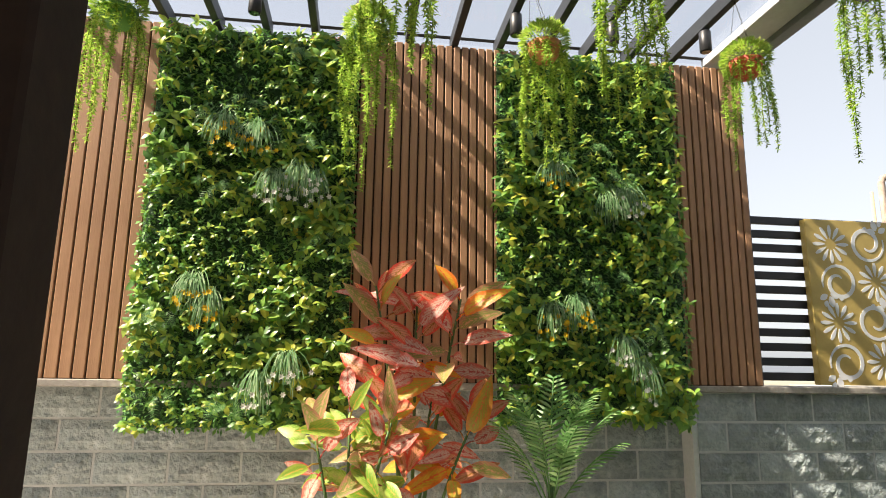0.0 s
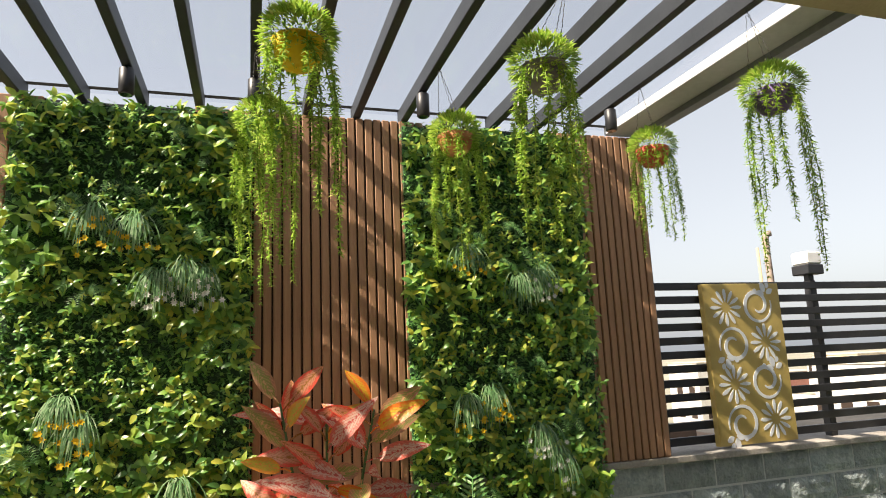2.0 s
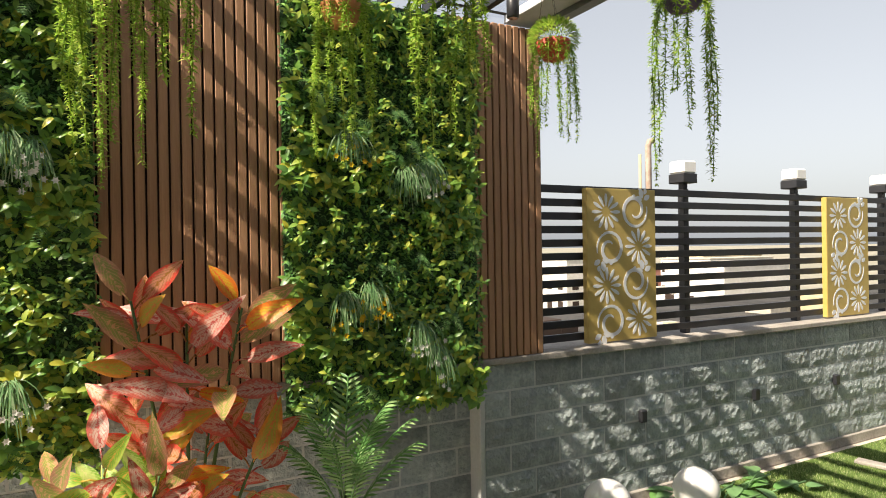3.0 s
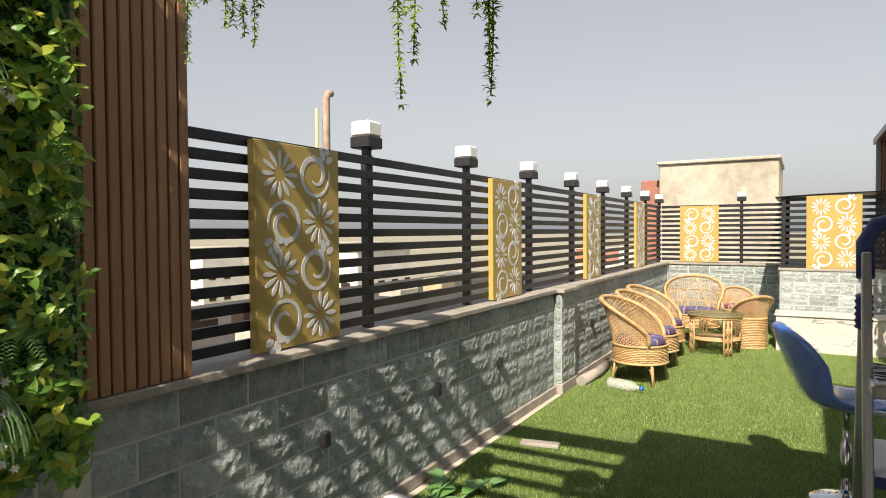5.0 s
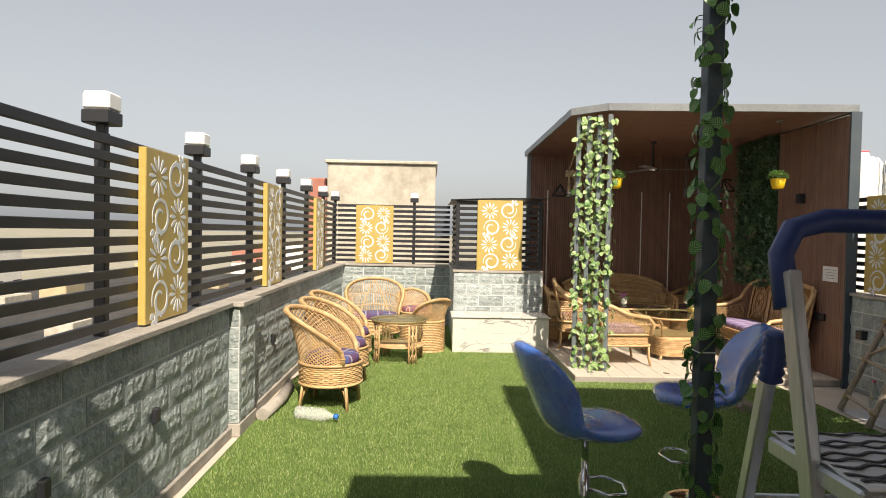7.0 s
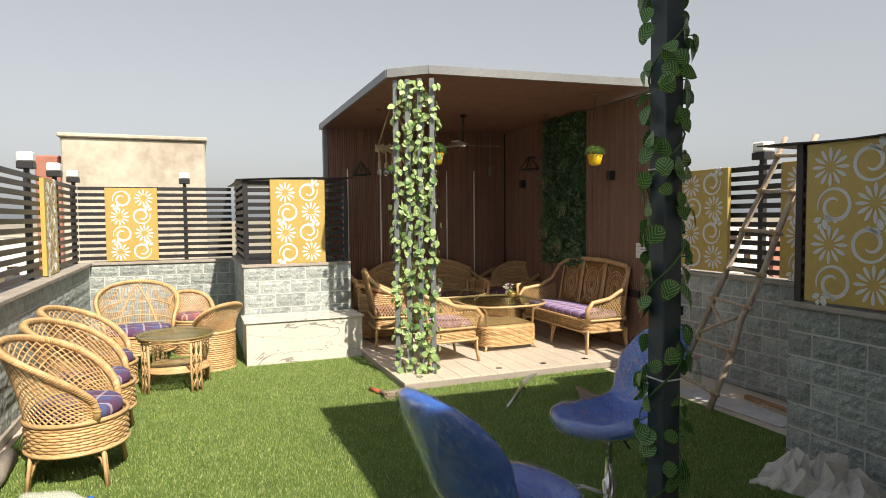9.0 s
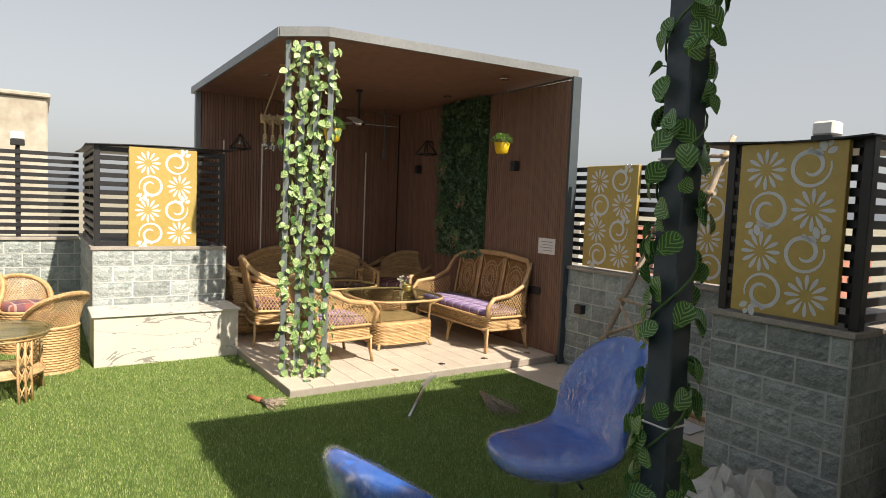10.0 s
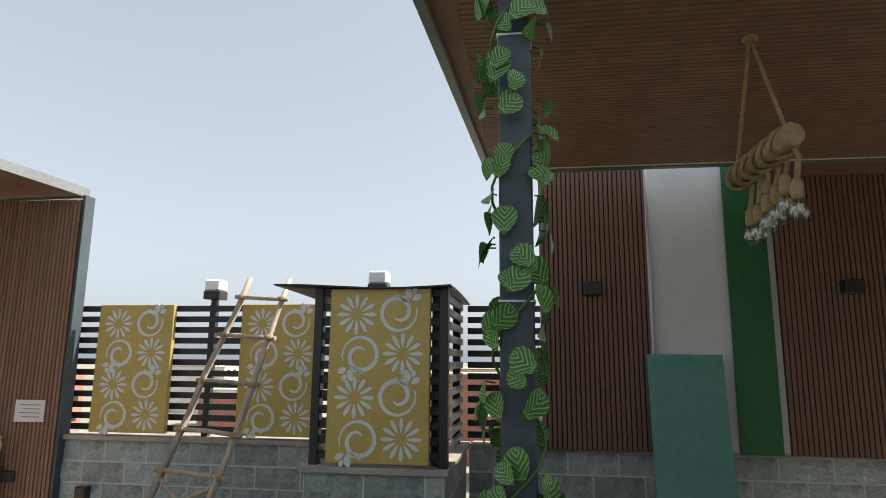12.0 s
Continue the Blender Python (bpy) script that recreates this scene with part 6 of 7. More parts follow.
def step_ladder():
    """Aluminium folding steps with a blue top hoop; climbs along -y, rails apart along x."""
    t = thing("step_ladder", "aluminium folding step ladder with dark blue plastic fittings", "ladder", LADDER_AT)
    for x in (0.0, 0.46):
        part("front_rail", Geo().box(-0.013, -0.024, 0, 0.013, 0.024, 1.53, 0.004, Matrix.Translation((x, 1.04, 0)) @ Matrix.Rotation(radians(-13.5), 4, "X")), ALU, t)
        part("rear_rail", Geo().box(-0.014, -0.016, 0, 0.014, 0.016, 1.33, 0.004, Matrix.Translation((x, 1.80, 0)) @ Matrix.Rotation(radians(15.0), 4, "X")), ALU, t)
        part("hinge", Geo().lathe([(0.018, -0.058), (0.026, -0.052), (0.021, -0.042), (0.027, -0.032), (0.021, -0.021), (0.027, -0.010), (0.021, 0.0), (0.027, 0.011), (0.021, 0.022), (0.027, 0.033), (0.021, 0.043), (0.026, 0.051), (0.018, 0.057), (0.0, 0.058)], 14, Matrix.Translation((x, 1.445, 1.30)) @ Matrix.Rotation(radians(12), 4, "X")), BLUE_PLASTIC, t, "ribbed blue hinge")
        part("foot", Geo().box(x - 0.024, 1.0, 0, x + 0.024, 1.085, 0.045, 0.006), BLUE_PLASTIC, t, "blue rubber foot")
    hoop = [(0, 1.40, 1.41), (0, 1.43, 1.52), (0.03, 1.44, 1.575), (0.10, 1.445, 1.595), (0.36, 1.445, 1.595), (0.43, 1.44, 1.575), (0.46, 1.43, 1.52), (0.46, 1.40, 1.41)]
    part("hoop", Geo().tube(hoop, 0.026, 10), BLUE_PLASTIC, t, "dark blue plastic hoop handle")
    for k, z in enumerate((0.28, 0.56, 0.84)):
        y = 1.04 + z * math.tan(radians(13.5))
        part("tread", Geo().box(0.015, y - 0.05, z - 0.014, 0.445, y + (0.36 if k == 2 else 0.05), z + 0.012, 0.003), WHITE_PAINT if k == 2 else ALU, t)
        part("tread_end", Geo().box(0.012, y - 0.056, z - 0.018, 0.05, y - 0.044, z + 0.016, 0.004), BLUE_PLASTIC, t, "blue plastic tread end")
    part("platform", Geo().box(0.0, 1.16, 1.085, 0.46, 1.46, 1.125, 0.006), ALU, t, "ribbed standing platform")
    for z in (0.45, 0.95):
        y = 1.80 - z * math.tan(radians(15))
        part("brace", Geo().tube([(0, y, z), (0.46, y, z)], 0.010, 6), ALU, t)
    return t


step_ladder()
cloth = thing("striped_cloth", "white cloth with wavy grey stripes on the ladder platform", "cloth", LADDER_AT)
part("cloth", Geo().sheet(lambda u, v: (0.012 + 0.436 * u, 1.155 + 0.31 * v, 1.131 + 0.003 * math.sin(21 * v + 4 * u)), 16, 16, 0.004), WHITE_PAINT, cloth)
for k in range(8):
    v0 = 0.06 + 0.12 * k
    part("stripe", Geo().sheet(lambda u, v: (0.014 + 0.432 * u, 1.155 + 0.31 * (v0 + 0.035 * v) + 0.008 * math.sin(34 * u + k), 1.1345 + 0.003 * math.sin(21 * v0 + 4 * u)), 40, 1, 0.002), WIRE, cloth, "wavy dark grey stripe")

tool = thing("scraper", "orange-handled hand tool lying on the ladder step", "hand tool")
part("handle", Geo().tube([(3.225, 1.111, 1.02), (3.218, 1.105, 1.005), (3.195, 1.088, 0.975), (3.165, 1.068, 0.94)], [0.008, 0.013, 0.012, 0.010], 10), surface("orange_plastic", (0.75, 0.20, 0.03), (0.85, 0.28, 0.05), 0.4), tool, "bright orange plastic handle")
part("shaft", Geo().tube([(3.167, 1.069, 0.943), (3.10, 1.02, 0.862)], 0.005, 8), STEEL, tool, "thin steel shaft")

# ---- rough pole ladder against the south wall ----
lad = thing("wooden_ladder", "rough wooden pole ladder lashed with rope against the wall", "ladder")
A0, A1 = Vector((7.25, -1.62, 0.02)), Vector((6.65, -2.215, 2.20))
B0, B1 = Vector((6.69, -1.47, 0.02)), Vector((6.30, -2.10, 2.17))
r = random.Random(61)
for a, b in ((A0, A1), (B0, B1)):
    pts = [a.lerp(b, i / 9) + Vector((r.uniform(-.012, .012), r.uniform(-.012, .012), 0)) for i in range(10)]
    part("rail", Geo().tube(pts, [0.026 - 0.0006 * i + r.uniform(-.002, .002) for i in range(10)], 8), BAMBOO, lad, "knotty pole rail")
for f in (0.06, 0.22, 0.38, 0.50, 0.65, 0.80, 0.93):
    p, q = A0.lerp(A1, f), B0.lerp(B1, f)
    e = (q - p).normalized() * 0.06
    part("rung", Geo().tube([p - e, p.lerp(q, 0.5) + Vector((0, 0, r.uniform(-.01, .01))), q + e], 0.016, 7), BAMBOO, lad)
    for c in (p, q):
        part("lashing", Geo().lathe([(0.022, -0.02), (0.034, -0.012), (0.032, 0.0), (0.034, 0.012), (0.022, 0.02)], 9, Matrix.Translation(c)), ROPE, lad, "rope lashing")
for f0, f1 in ((0.24, 0.36), (0.36, 0.24)):
    part("cross_brace", Geo().tube([A0.lerp(A1, f0), B0.lerp(B1, f1)], 0.015, 7), BAMBOO, lad)


# ---- fittings of the garden room ----
def ceiling_fan(at):
    t = thing("ceiling_fan", "dark ceiling fan with chrome hub in the garden room", "fan", at)
    part("rod", Geo().lathe([(0.03, -0.0), (0.045, -0.02), (0.014, -0.04), (0.014, -0.36)], 12), BLACK, t)
    part("motor", Geo().lathe([(0.02, -0.34), (0.075, -0.355), (0.085, -0.385), (0.06, -0.415), (0.0, -0.42)], 20), CHROME, t, "chrome motor hub")
    for k in range(3):
        a = radians(20 + 120 * k)
        m = Matrix.Rotation(a, 4, "Z")
        part("blade", Geo().box(0.07, -0.05, -0.392, 0.50, 0.05, -0.386, 0.002, m @ Matrix.Rotation(radians(6), 4, "X")), ALU, t)
    return t


ceiling_fan(pose(10.28, -0.92, 2.868))
rod = thing("pendant_lamp", "slim dark pendant rod with a small bulb in deep shade", "pendant lamp", pose(11.35, -1.82, 0))
part("rod", Geo().tube([(0, 0, 2.86), (0, 0, 2.30)], 0.009, 8), STEEL, rod)
part("cross_arm", Geo().tube([(-0.10, 0.16, 2.78), (0.10, -0.16, 2.78)], 0.008, 6), STEEL, rod)
part("bulb_holder", Geo().lathe([(0.012, 2.31), (0.024, 2.29), (0.026, 2.22), (0.02, 2.18), (0.0, 2.17)], 14), STEEL, rod, "small grey lamp holder")


def triangle_lamp(at):
    """A wire pyramid wall lamp with a clear bulb; hangs on a wall facing -y."""
    t = thing("wall_lamp", "black triangular wire wall lamp with clear bulb", "wall lamp", at, group="triangular wall lamps")
    A = Vector((0, -0.10, 0.13))
    for x0, y0, x1, y1 in ((-0.11, -0.20, 0.11, -0.20), (0.11, -0.20, 0.11, 0.0), (0.11, 0.0, -0.11, 0.0), (-0.11, 0.0, -0.11, -0.20)):
        part("wire", Geo().tube([(x0, y0, -0.05), (x1, y1, -0.05)], 0.008, 5), BLACK, t)
        part("wire", Geo().tube([(x0, y0, -0.05), A], 0.008, 5), BLACK, t)
    part("bulb", Geo().lathe([(0.0, -0.02), (0.022, -0.005), (0.026, 0.02), (0.012, 0.05), (0.012, 0.08)], 12, Matrix.Translation((0, -0.10, 0))), GLASS, t, "clear glass bulb")
    part("arm", Geo().tube([(0, 0, 0.12), (0, -0.10, 0.13)], 0.009, 5), BLACK, t)
    return t


triangle_lamp(turned(11.636, 0.10, -90) @ Matrix.Translation((0, 0, 2.22)))
triangle_lamp(turned(10.72, -2.226, 180) @ Matrix.Translation((0, 0, 2.28)))
for y in (0.28, -0.20, -1.23, -1.68):
    lone("light_strip", Geo().box(11.622, y - 0.008, 0.5, 11.634, y + 0.008, 2.26, 0.002), MILK, "slim white light strip in the back wall", "light strip", group="wall light strips")
for x, z in ((8.93, 2.03), (11.02, 2.04)):
    lone("wall_light", Geo().box(x - 0.035, -2.226, z - 0.055, x + 0.035, -2.15, z + 0.055, 0.005), BLACK, "small black box wall light", "wall light", group="box wall lights")
lone("wall_box", Geo().box(8.44, -2.226, 0.66, 8.62, -2.20, 0.74, 0.006), BLACK, "black socket box on fluted cladding", "socket")
sign = thing("notice", "small white paper notice on the fluted wall", "sign")
part("paper", Geo().box(8.265, -2.229, 1.10, 8.52, -2.224, 1.265, 0.001), WHITE_PAINT, sign)
for k in range(4):
    part("print_bar", Geo().box(8.30, -2.2235, 1.225 - 0.03 * k, 8.48 - 0.03 * (k % 2), -2.2225, 1.231 - 0.03 * k, 0.0003), FASCIA, sign, "illegible grey line of print")
for x, y in ((8.62, -1.74), (9.9, -1.9), (10.2, 0.2), (11.2, -0.9)):
    lone("downlight", Geo().lathe([(0.045, -0.006), (0.05, 0.0), (0.02, 0.002)], 18), CHROME, "small round recessed ceiling downlight", "downlight", pose(x, y, 2.866), group="ceiling downlights")
for y in (-2.0, -1.45, -0.95, -0.45, 0.38):
    lone("floor_light", Geo().lathe([(0.036, 0.0), (0.034, 0.005), (0.022, 0.006), (0.0, 0.004)], 18), CHROME, "small round floor light set in the platform", "floor light", pose(8.36, y, FLOOR_Z), group="floor lights")


def basket_planter(x, y, z, hook, label):
    """A yellow basket with a ball of small leaves, hung on two wires."""
    t = thing("hanging_basket", label, "hanging plant", pose(x, y, z), group="yellow hanging baskets")
    part("basket", Geo().lathe([(0.045, -0.11), (0.06, -0.10), (0.082, 0.0), (0.078, 0.004), (0.056, -0.09), (0.0, -0.10)], 20), PETAL_Y, t, "yellow plastic basket")
    r = random.Random(int(x * 10))
    g = Geo()
    for _ in range(420):
        d = Vector((r.gauss(0, 1), r.gauss(0, 1), abs(r.gauss(0.2, 0.9)))).normalized()
        p = Vector((d.x * 0.10, d.y * 0.10, 0.005 + d.z * 0.085)) * r.uniform(0.8, 1.05)
        g.leaf(p, d + Vector((r.uniform(-.6, .6), r.uniform(-.6, .6), 0.2)), (0, 0, 1), 0.026, 0.015, 0.3, 2)
    part("foliage", g, MAT_FERN, t)["kind"] = "stuff"
    for s in (-1, 1):
        part("wire", Geo().tube([(0.08 * s, 0, 0), (0, 0, hook - z)], 0.0015, 4), WIRE, t)
    return t


basket_planter(8.59, -1.73, 2.22, 2.868, "yellow basket of pale green foliage hung from the ceiling")
basket_planter(8.74, 0.05, 2.20, 2.868, "yellow basket of green foliage hung beside the vine screen")


def rope_lamp(at, top, n, half, label):
    """A log hung on ropes, with rope coils and clear bulbs below it; the log runs along local x."""
    t = thing("rope_lamp", label, "pendant lamp", at, group="rope pendant lamps")
    r = random.Random(n)
    part("log", Geo().tube([(-half, 0, 0), (-half * 0.3, 0.008, 0.006), (half * 0.4, -0.006, 0), (half, 0, 0.004)], [0.036, 0.04, 0.038, 0.042], 12), ROPE, t, "pale rope-bound log")
    for s in (-1, 1):
        part("hanger", Geo().tube([(s * half * 0.85, 0, 0.03), (0, 0, top)], 0.008, 6), ROPE, t, "jute hanging rope")
    part("ceiling_hook", Geo().lathe([(0.02, top - 0.02), (0.03, top - 0.012), (0.03, top)], 12), ROPE, t)
    for k in range(n):
        x = -half * 0.75 + 1.5 * half * k / (n - 1)
        d = -0.17 - 0.06 * r.random()
        drop = part("cord", Geo().tube([(x + 0.044 * math.cos(a), 0.050 * math.sin(a), 0.046 * math.cos(a * 1.0)) for a in [0.4 * i for i in range(15)]] + [(x, 0.045, -0.05), (x, 0.03, d + 0.06)], 0.010, 6), ROPE, t, "wound jute cord")
        part("socket", Geo().lathe([(0.018, 0.0), (0.022, 0.02), (0.02, 0.06), (0.012, 0.075)], 12, Matrix.Translation((x, 0.03, d))), ROPE, drop, "rope-wrapped socket")
        part("bulb", Geo().lathe([(0.0, -0.085), (0.020, -0.075), (0.032, -0.045), (0.022, -0.012), (0.016, 0.002)], 14, Matrix.Translation((x, 0.03, d))), GLASS, drop, "clear glass bulb")
        part("filament", Geo().tube([(x, 0.03, d), (x + 0.008, 0.03, d - 0.05), (x - 0.008, 0.03, d - 0.05), (x, 0.03, d)], 0.003, 4), PETAL_Y, drop, "amber filament")
    return t


rope_lamp(Matrix.Translation((3.67, -0.20, 2.36)) @ Matrix.Rotation(radians(93), 4, "Z"), 0.508, 6, 0.27, "rope-wound log pendant with clear bulbs under the porch")
rope_lamp(Matrix.Translation((9.55, 0.24, 2.33)) @ Matrix.Rotation(radians(60), 4, "Z"), 0.53, 5, 0.20, "rope-wound log pendant with clear bulbs in the garden room")

# ---- south side by the porch ----
lone("green_board", Geo().box(2.93, -2.262, 1.0, 3.20, -2.246, 3.0, 0.002), GREEN_BOARD, "dark green painted board on the wall", "board")
lone("leaning_board", Geo().box(-0.245, -0.008, 0.0, 0.245, 0.008, 1.66, 0.002), TEAL_BOARD, "faded teal board leaning against the wall", "board", Matrix.Translation((3.53, -1.99, 0.0)) @ Matrix.Rotation(radians(7.5), 4, "X"))
for x in (4.12, 2.44):
    lone("wall_light", Geo().box(x - 0.06, -2.245, 2.05, x + 0.06, -2.15, 2.14, 0.006), BLACK, "black box wall light on brown cladding", "wall light", group="box wall lights")
lone("edge_trim", Geo().box(3.715, -2.255, 1.0, 3.735, -2.228, 3.0, 0.003), ALU, "thin aluminium edge trim", "trim", kind="structure")
bench = thing("bench_slab", "grey stone bench slab in the wall recess", "bench")
part("slab", Geo().box(3.9, -2.36, 0.41, 4.96, -1.68, 0.45, 0.004), MARBLE, bench)
for x in (3.92, 4.88):
    part("support", Geo().box(x, -2.34, 0, x + 0.06, -1.72, 0.408, 0.004), CONCRETE, bench)
lone("glass_bottle", Geo().lathe([(0.038, 0), (0.04, 0.01), (0.04, 0.16), (0.015, 0.22), (0.015, 0.27), (0.0, 0.272)], 16), GLASS, "empty clear bottle on the bench slab", "bottle", pose(4.80, -2.12, 0.45))
bucket = thing("paint_bucket", "white plastic paint bucket under the bench", "bucket", pose(4.60, -1.80, 0))
part("body", Geo().lathe([(0.08, 0), (0.10, 0.17), (0.105, 0.175), (0.095, 0.172), (0.076, 0.01), (0.0, 0.01)], 20), MILK, bucket)
part("label_band", Geo().lathe([(0.0905, 0.05), (0.1, 0.13)], 20), PETAL_Y, bucket, "yellow printed band")
for x, y, z in ((7.88, -2.294, 0.60),):
    lone("wall_fitting", Geo().box(x - 0.045, -2.275, z - 0.045, x + 0.045, -2.20, z + 0.045, 0.006), BLACK, "small black step light on the stone wall", "step light", group="step lights")
for x in (2.99, 4.09, 5.06):
    lone("wall_fitting", Geo().box(x - 0.026, 3.565, 0.50, x + 0.026, 3.60, 0.58, 0.006), BLACK, "small grey step light on the stone wall", "step light", group="step lights")
for x in (7.5, 9.0):
    lone("wall_fitting", Geo().box(x - 0.026, 3.555, 0.50, x + 0.026, 3.59, 0.58, 0.006), BLACK, "small grey step light on the stone wall", "step light", group="step lights")


def crumpled(nx, ny, w, d, h, seed):
    r = random.Random(seed)
    hh = [[r.uniform(0.2, 1.0) for _ in range(ny + 1)] for _ in range(nx + 1)]
    off = [[(r.uniform(-.02, .02), r.uniform(-.02, .02)) for _ in range(ny + 1)] for _ in range(nx + 1)]

    def f(u, v):
        i, j = round(u * nx), round(v * ny)
        e = math.sin(math.pi * u) * math.sin(math.pi * v)
        return ((u - .5) * w + off[i][j][0], (v - .5) * d + off[i][j][1], 0.004 + h * e ** 0.6 * hh[i][j])
    return Geo().sheet(f, nx, ny, 0.003, False)


BAG = surface("grey_white_plastic", (0.42, 0.42, 0.40), (0.62, 0.62, 0.60), 0.35, fine=40, bump=0.3)
lone("plastic_bag", crumpled(14, 10, 0.62, 0.42, 0.24, 5), BAG, "crumpled pale plastic bag by the stone block", "plastic bag", pose(5.35, -0.98, 0.006, 0, 0, 20))
lone("cardboard_sheet", Geo().box(-0.55, -0.14, 0, 0.55, 0.14, 0.006, 0.002), surface("printed_card", (0.45, 0.47, 0.55), (0.66, 0.64, 0.62), 0.7, scale=6, fine=25), "flattened printed packaging on the tiles", "cardboard", pose(6.75, -1.78, 0.002, 0, 0, 3))
lone("wood_batten", Geo().box(-0.5, -0.025, 0, 0.5, 0.025, 0.03, 0.003), WPC, "loose brown board on the tiles", "plank", pose(6.35, -2.02, 0.0, 0, 0, -3), group="loose boards")
lone("wood_batten", Geo().box(-0.45, -0.03, 0, 0.45, 0.03, 0.02, 0.003), BAMBOO, "loose wooden batten on the tiles", "plank", pose(6.2, -1.92, 0.0, 0, 0, -6), group="loose boards")
bottle = thing("water_bottle", "clear plastic bottle with red cap by the wall", "bottle", pose(7.38, -2.02, 0))
part("body", Geo().lathe([(0.035, 0), (0.038, 0.01), (0.038, 0.17), (0.013, 0.22), (0.013, 0.235)], 16), GLASS, bottle)
part("cap", Geo().lathe([(0.016, 0.235), (0.016, 0.26), (0.0, 0.261)], 12), PETAL_P, bottle, "red cap")

# ---- loose things on the lawn ----
wb = thing("water_bottle", "clear plastic bottle with blue cap lying on the turf", "bottle", Matrix.Translation((6.78, 3.20, 0.062)) @ Matrix.Rotation(radians(-108), 4, "Z") @ Matrix.Scale(1.22, 4) @ Matrix.Rotation(radians(90), 4, "Y"))
part("body", Geo().lathe([(0.0, 0.0), (0.04, 0.004), (0.046, 0.02), (0.043, 0.08), (0.046, 0.10), (0.046, 0.2), (0.015, 0.27), (0.015, 0.29)], 18), CLOUDY, wb)
part("cap", Geo().lathe([(0.018, 0.285), (0.018, 0.31), (0.0, 0.311)], 12), BLUE, wb, "blue cap")
lone("turf_roll", Geo().tube([(6.72, 3.46, 0.052), (7.2, 3.42, 0.056), (7.62, 3.45, 0.052)], 0.052, 16), SILL, "rolled pale sheet lying along the parapet", "roll")
lone("loose_tile", Geo().box(-0.14, -0.045, 0.006, 0.14, 0.045, 0.035, 0.006), SILL, "loose pale stone strip on the turf", "stone", pose(4.86, 3.18, 0.0, 0, 0, -78))
broom = thing("hand_broom", "short twig hand broom with a red grip on the turf", "broom", pose(8.28, 0.86, 0.03, 0, 0, 205))
part("grip", Geo().tube([(-0.02, 0, 0), (0.12, 0, 0.0)], 0.02, 10), surface("terracotta_grip", (0.30, 0.08, 0.04), (0.42, 0.13, 0.07), 0.7), broom)
g, r = Geo(), random.Random(71)
for _ in range(60):
    g.tube([(0.10, r.uniform(-.01, .01), r.uniform(-.008, .01)), (0.30 + r.uniform(-.03, .05), r.uniform(-.09, .09), r.uniform(-0.02, 0.04))], 0.0022, 4)
part("bristles", g, BAMBOO, broom)["kind"] = "stuff"
tw = thing("twig_broom", "bundle of dry twigs lying on the turf", "broom", pose(7.62, -0.86, 0.02, 0, 0, 165))
g = Geo()
for _ in range(70):
    g.tube([(0.0, r.uniform(-.012, .012), r.uniform(-.008, .02)), (0.52 + r.uniform(-.1, .1), r.uniform(-.13, .13), r.uniform(-0.005, 0.05))], 0.003, 4)
part("brush", g, BAMBOO, tw)["kind"] = "stuff"
part("band", Geo().tube([(0.10, 0.026 * math.cos(a), 0.008 + 0.022 * math.sin(a)) for a in [0.52 * i for i in range(13)]], 0.004, 5), ROPE, tw, "tie band")
sq = thing("floor_squeegee", "grey floor squeegee lying on the turf", "squeegee", pose(0, 0, 0.022))
part("handle", Geo().tube([(7.36, -0.02, 0), (8.08, -0.63, 0.02)], 0.012, 8), ALU, sq)
part("head", Geo().box(-0.20, -0.02, -0.015, 0.20, 0.02, 0.02, 0.004, Matrix.Translation((8.11, -0.66, 0.0)) @ Matrix.Rotation(radians(-48), 4, "Z")), ALU, sq)


def globe_lamp(x, y, label):
    t = thing("globe_lamp", label, "garden lamp", pose(x, y, 0), group="globe lamps")
    part("base", Geo().lathe([(0.06, 0.0), (0.06, 0.04), (0.045, 0.05), (0.045, 0.075)], 18), MILK, t)
    part("globe", Geo().lathe([(0.132 * math.sin(math.pi * k / 14) + (0.001 if k in (0, 14) else 0), 0.185 - 0.132 * math.cos(math.pi * k / 14)) for k in range(15)], 28), MILK, t, "white opal globe")


globe_lamp(2.46, 3.33, "white opal globe lamp standing on the turf")
globe_lamp(3.04, 3.22, "white opal globe lamp among loose leaves")
lf = thing("loose_foliage", "heap of broad green artificial leaves on the turf", "foliage")
r = random.Random(73)
for k in range(14):
    x, y, a = r.uniform(2.75, 3.7), r.uniform(3.22, 3.42), r.uniform(-0.5, 0.5)
    part("stalk", Geo().tube([(x, y, 0.02), (x + 0.12 * math.cos(a), y + 0.12 * math.sin(a), 0.05), (x + 0.3 * math.cos(a), y + 0.3 * math.sin(a), 0.09)], 0.006, 6), MAT_GRASS, lf, "pale green stalk")
for k in range(34):
    x, y = r.uniform(2.6, 4.1), r.uniform(3.08, 3.5)
    a = r.uniform(0, 6.28)
    g = Geo().leaf((x, y, 0.03 + r.uniform(0, 0.05)), (math.cos(a), math.sin(a), 0.25), (0, 0, 1), r.uniform(0.14, 0.26), r.uniform(0.07, 0.13), 0.35, 6)
    part("leaf", g, MAT_GRASS if k % 3 else MAT_FERN, lf)


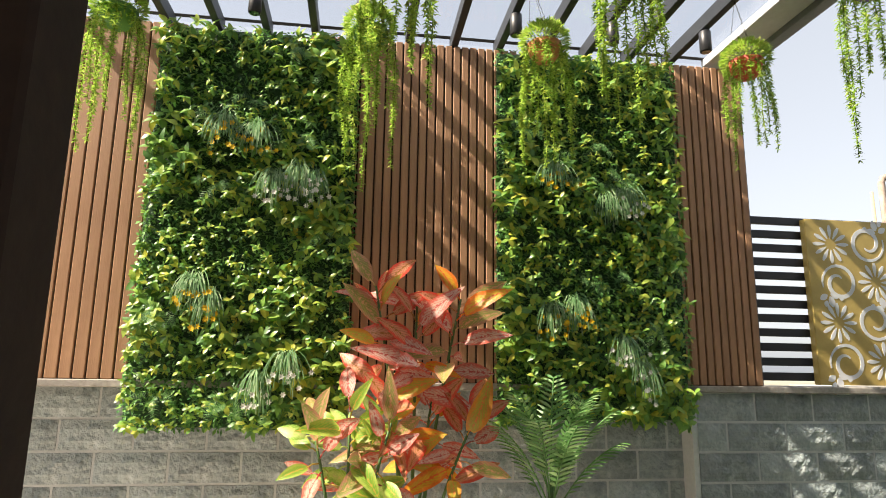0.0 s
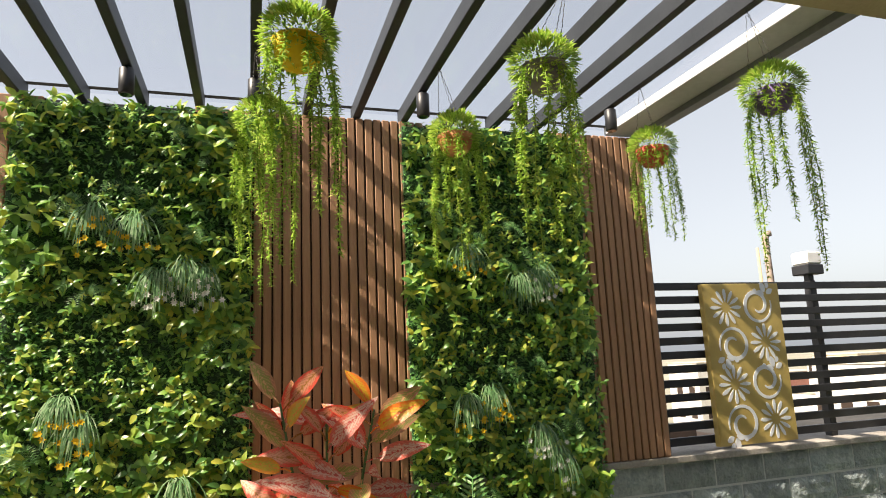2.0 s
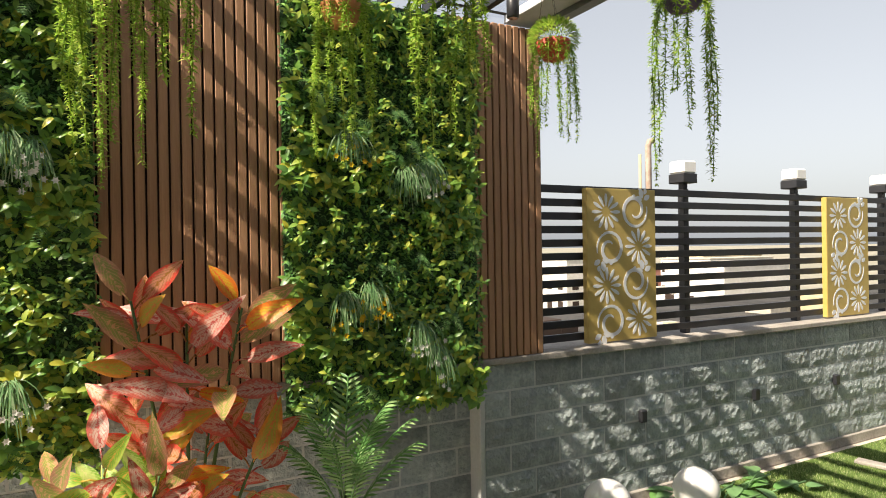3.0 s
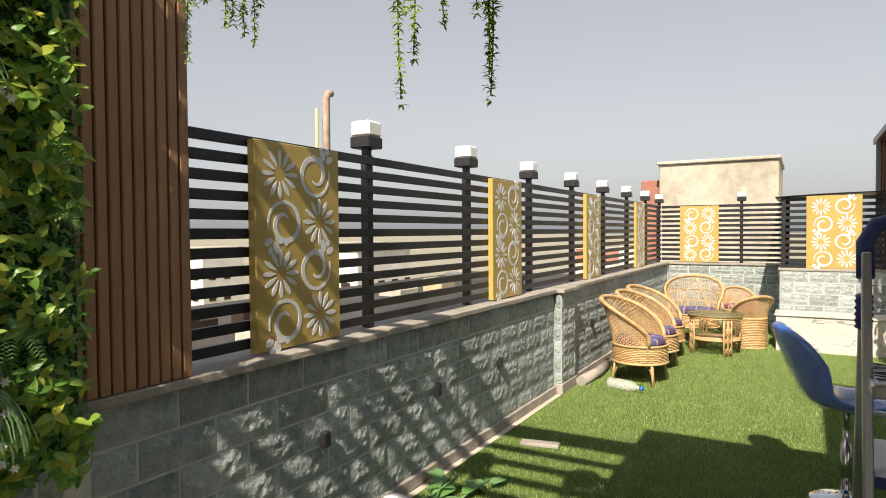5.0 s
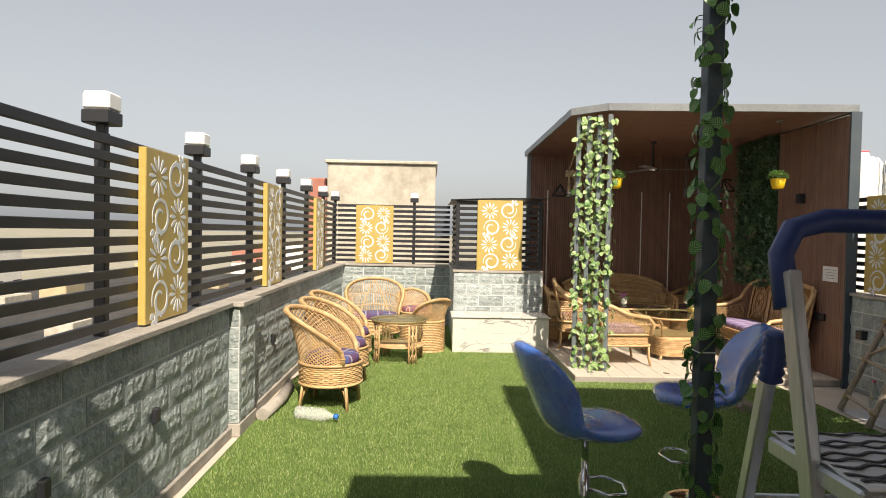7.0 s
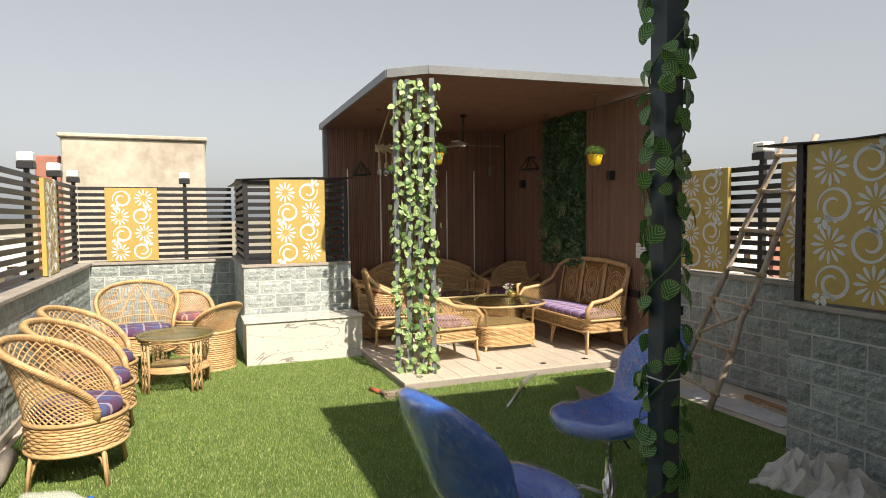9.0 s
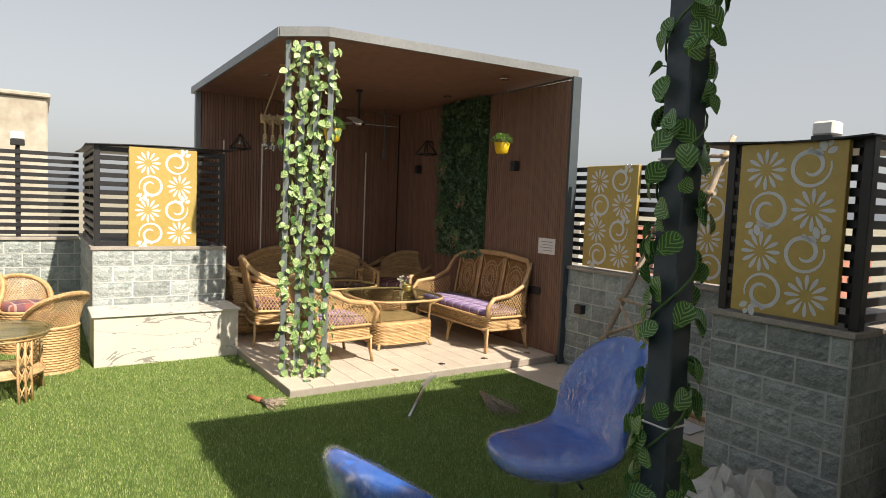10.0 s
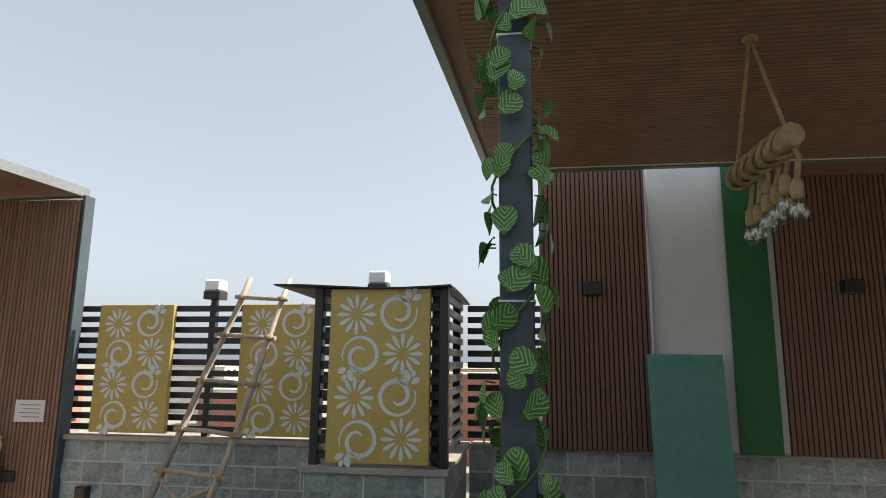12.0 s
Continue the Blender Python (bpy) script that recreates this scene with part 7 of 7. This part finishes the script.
# ---- things beyond the parapets ----
def plain_house(name, x0, y0, x1, y1, z1, mat, label, windows=()):
    t = thing(name, label, "building")
    part("wall", Geo().box(x0, y0, -9.5, x1, y1, z1, 0.03), mat, t)
    part("roof_edge", Geo().box(x0 - 0.12, y0 - 0.12, z1, x1 + 0.12, y1 + 0.12, z1 + 0.15, 0.02), CONCRETE, t)
    k = 0
    for z in np.arange(-8.0, z1 - 1.6, 3.0):
        for y in np.arange(y0 + 1.0, y1 - 1.2, 2.6):
            part("window", Geo().box(x0 - 0.04, y, z, x0 + 0.05, y + 1.2, z + 1.3, 0.02), GAP, t)
        for x in np.arange(x0 + 1.0, x1 - 1.2, 2.6):
            part("window", Geo().box(x, y0 - 0.04, z, x + 1.2, y0 + 0.05, z + 1.3, 0.02), GAP, t)
    return t


PALE_A = surface("pale_render", (0.55, 0.53, 0.48), (0.72, 0.70, 0.66), 0.9, scale=0.4, fine=3, bump=0.1)
PALE_B = surface("cream_render", (0.55, 0.46, 0.32), (0.72, 0.62, 0.45), 0.9, scale=0.4, fine=3, bump=0.1)
PINK = surface("red_render", (0.30, 0.12, 0.09), (0.42, 0.20, 0.15), 0.9, scale=0.4, fine=3, bump=0.1)
tower = thing("rooftop_room", "weathered pale concrete rooftop room beyond the terrace", "building")
part("wall", Geo().box(18.5, 2.05, -9.5, 22.0, 4.96, 3.36, 0.03), CONCRETE, tower)
part("parapet", Geo().box(18.42, 2.0, 3.36, 22.1, 5.02, 3.45, 0.02), CONCRETE, tower, "stained parapet top")
lone("water_drum", Geo().box(19.0, 5.05, -9.5, 19.9, 5.55, 3.0, 0.03), PINK, "dull red rooftop box beside the concrete room", "rooftop box")
# Near-black roof colour stands for the shade behind the lower fence slats.
lone("neighbour_roof", Geo().box(-6, 7.5, -9.5, 44, 24, -1.5, 0.05), surface("shade_toned_roof", (0.018, 0.018, 0.018), (0.07, 0.065, 0.06), 0.95, scale=0.5, fine=5, bump=0.3), "weathered flat roofs of the neighbouring houses, coloured dark for shade", "roof")
r = random.Random(80)
for k in range(26):
    x, y, w = r.uniform(0, 42), r.uniform(9, 23), r.uniform(0.4, 1.6)
    lone("roof_box", Geo().box(x, y, -1.498, x + w, y + w * 0.8, -1.5 + r.uniform(0.2, 0.8), 0.03), r.choice([CONCRETE, FASCIA, GAP, BEIGE]), "small rooftop box on the neighbouring roof", "rooftop box", group="rooftop boxes")
r = random.Random(81)
for k in range(54):
    a = r.uniform(-100, 118)
    d = r.uniform(30, 150)
    x, y = 4 + d * math.cos(radians(a)), 0 + d * math.sin(radians(a))
    if -10 < y < 26 and -8 < x < 46:
        continue
    w, q = r.uniform(6, 14), r.uniform(6, 12)
    plain_house("town_house", x, y, x + w, y + q, r.uniform(-7.5, -0.6) if d < 60 else r.uniform(-5.5, 0.6), r.choice([PALE_A, PALE_A, PALE_A, PALE_B, PINK]), "plain pale town house with flat roof, far off")
tank = thing("water_tank", "white plastic rooftop water tank with pipes, far off", "water tank", pose(23.9, -15.0, 1.55), group="rooftop water tanks")
part("tank", Geo().lathe([(0.68, 1.6), (0.72, 1.7), (0.70, 2.1), (0.73, 2.2), (0.70, 2.6), (0.72, 2.9), (0.56, 3.15), (0.25, 3.25), (0.25, 3.36), (0.0, 3.38)], 24), MILK, tank)
part("lid", Geo().lathe([(0.26, 3.385), (0.26, 3.43), (0.0, 3.45)], 16), PETAL_P, tank, "dull red tank lid")
part("stand", Geo().box(-0.8, -0.8, -11.05, 0.8, 0.8, 1.6, 0.03), PALE_A, tank)
for q in (-1.1, -0.75, -0.3):
    part("pipe", Geo().tube([(-0.3, 1.0 + q * 0.5, 1.0), (-0.3, 1.0 + q * 0.5, 3.75)], 0.04, 6), ALU, tank)
copy_thing(tank, pose(24.75, -13.85, 1.45))
pipe = thing("vent_pipe", "rusty white vent pipe behind the fence", "pipe", pose(3.42, 3.92, 0))
part("pipe", Geo().tube([(0, 0, -1.0), (0.0, 0.0, 2.33), (0.01, -0.005, 2.365), (0.035, -0.015, 2.37)], 0.022, 10), surface("rusty_pipe", (0.24, 0.15, 0.11), (0.50, 0.43, 0.37), 0.8, scale=6, fine=30), pipe)
part("pipe", Geo().tube([(-0.09, 0.01, -1.0), (-0.07, 0.01, 2.27)], 0.010, 8), BEIGE, pipe)


# ---- platform tiles ----
tile = Geo().box(0.003, 0.003, -0.012, 0.597, 0.197, 0.0, 0.002).mesh("floor_tile", TILE)
for i in range(6):
    for j in range(15):
        x = 8.19 + i * 0.6 - (0.3 if j % 2 else 0)
        x0, x1 = max(8.19, x), min(11.6, x + 0.6)
        if x1 - x0 < 0.05:
            continue
        o = part("floor_tile", tile, TILE, slabbase)
        o.matrix_basis = Matrix.LocRotScale((x0, -2.24 + j * 0.188, FLOOR_Z), None, ((x1 - x0) / 0.6, 0.94, 1))


# ---- stone blocks on the walls ----
def lay(ob, length, z0, z1):
    """Courses in running bond, each block a child of its wall."""
    r = random.Random(int(length * 1000))
    z, k = z1, 0
    while z - z0 > 0.03:
        h = min(COURSE, z - z0)
        x = -0.5 * BLOCK if k % 2 else 0.0
        while x < length - 0.02:
            a, b = max(0.0, x), min(length, x + BLOCK)
            if b - a > 0.03:
                i = min(range(4), key=lambda q: abs((1.0, 0.5, 0.75, 0.25)[q] * BLOCK - (b - a)))
                base = (1.0, 0.5, 0.75, 0.25)[i] * BLOCK
                o = part("stone_block", BLOCKS[i][r.randrange(4)], STONE, ob)
                o.matrix_basis = Matrix.LocRotScale((a, 0.002, z - h), None, ((b - a) / base, 1.0, h / COURSE))
            x += BLOCK
        z -= h
        k += 1


for job in stone_jobs:
    lay(*job)
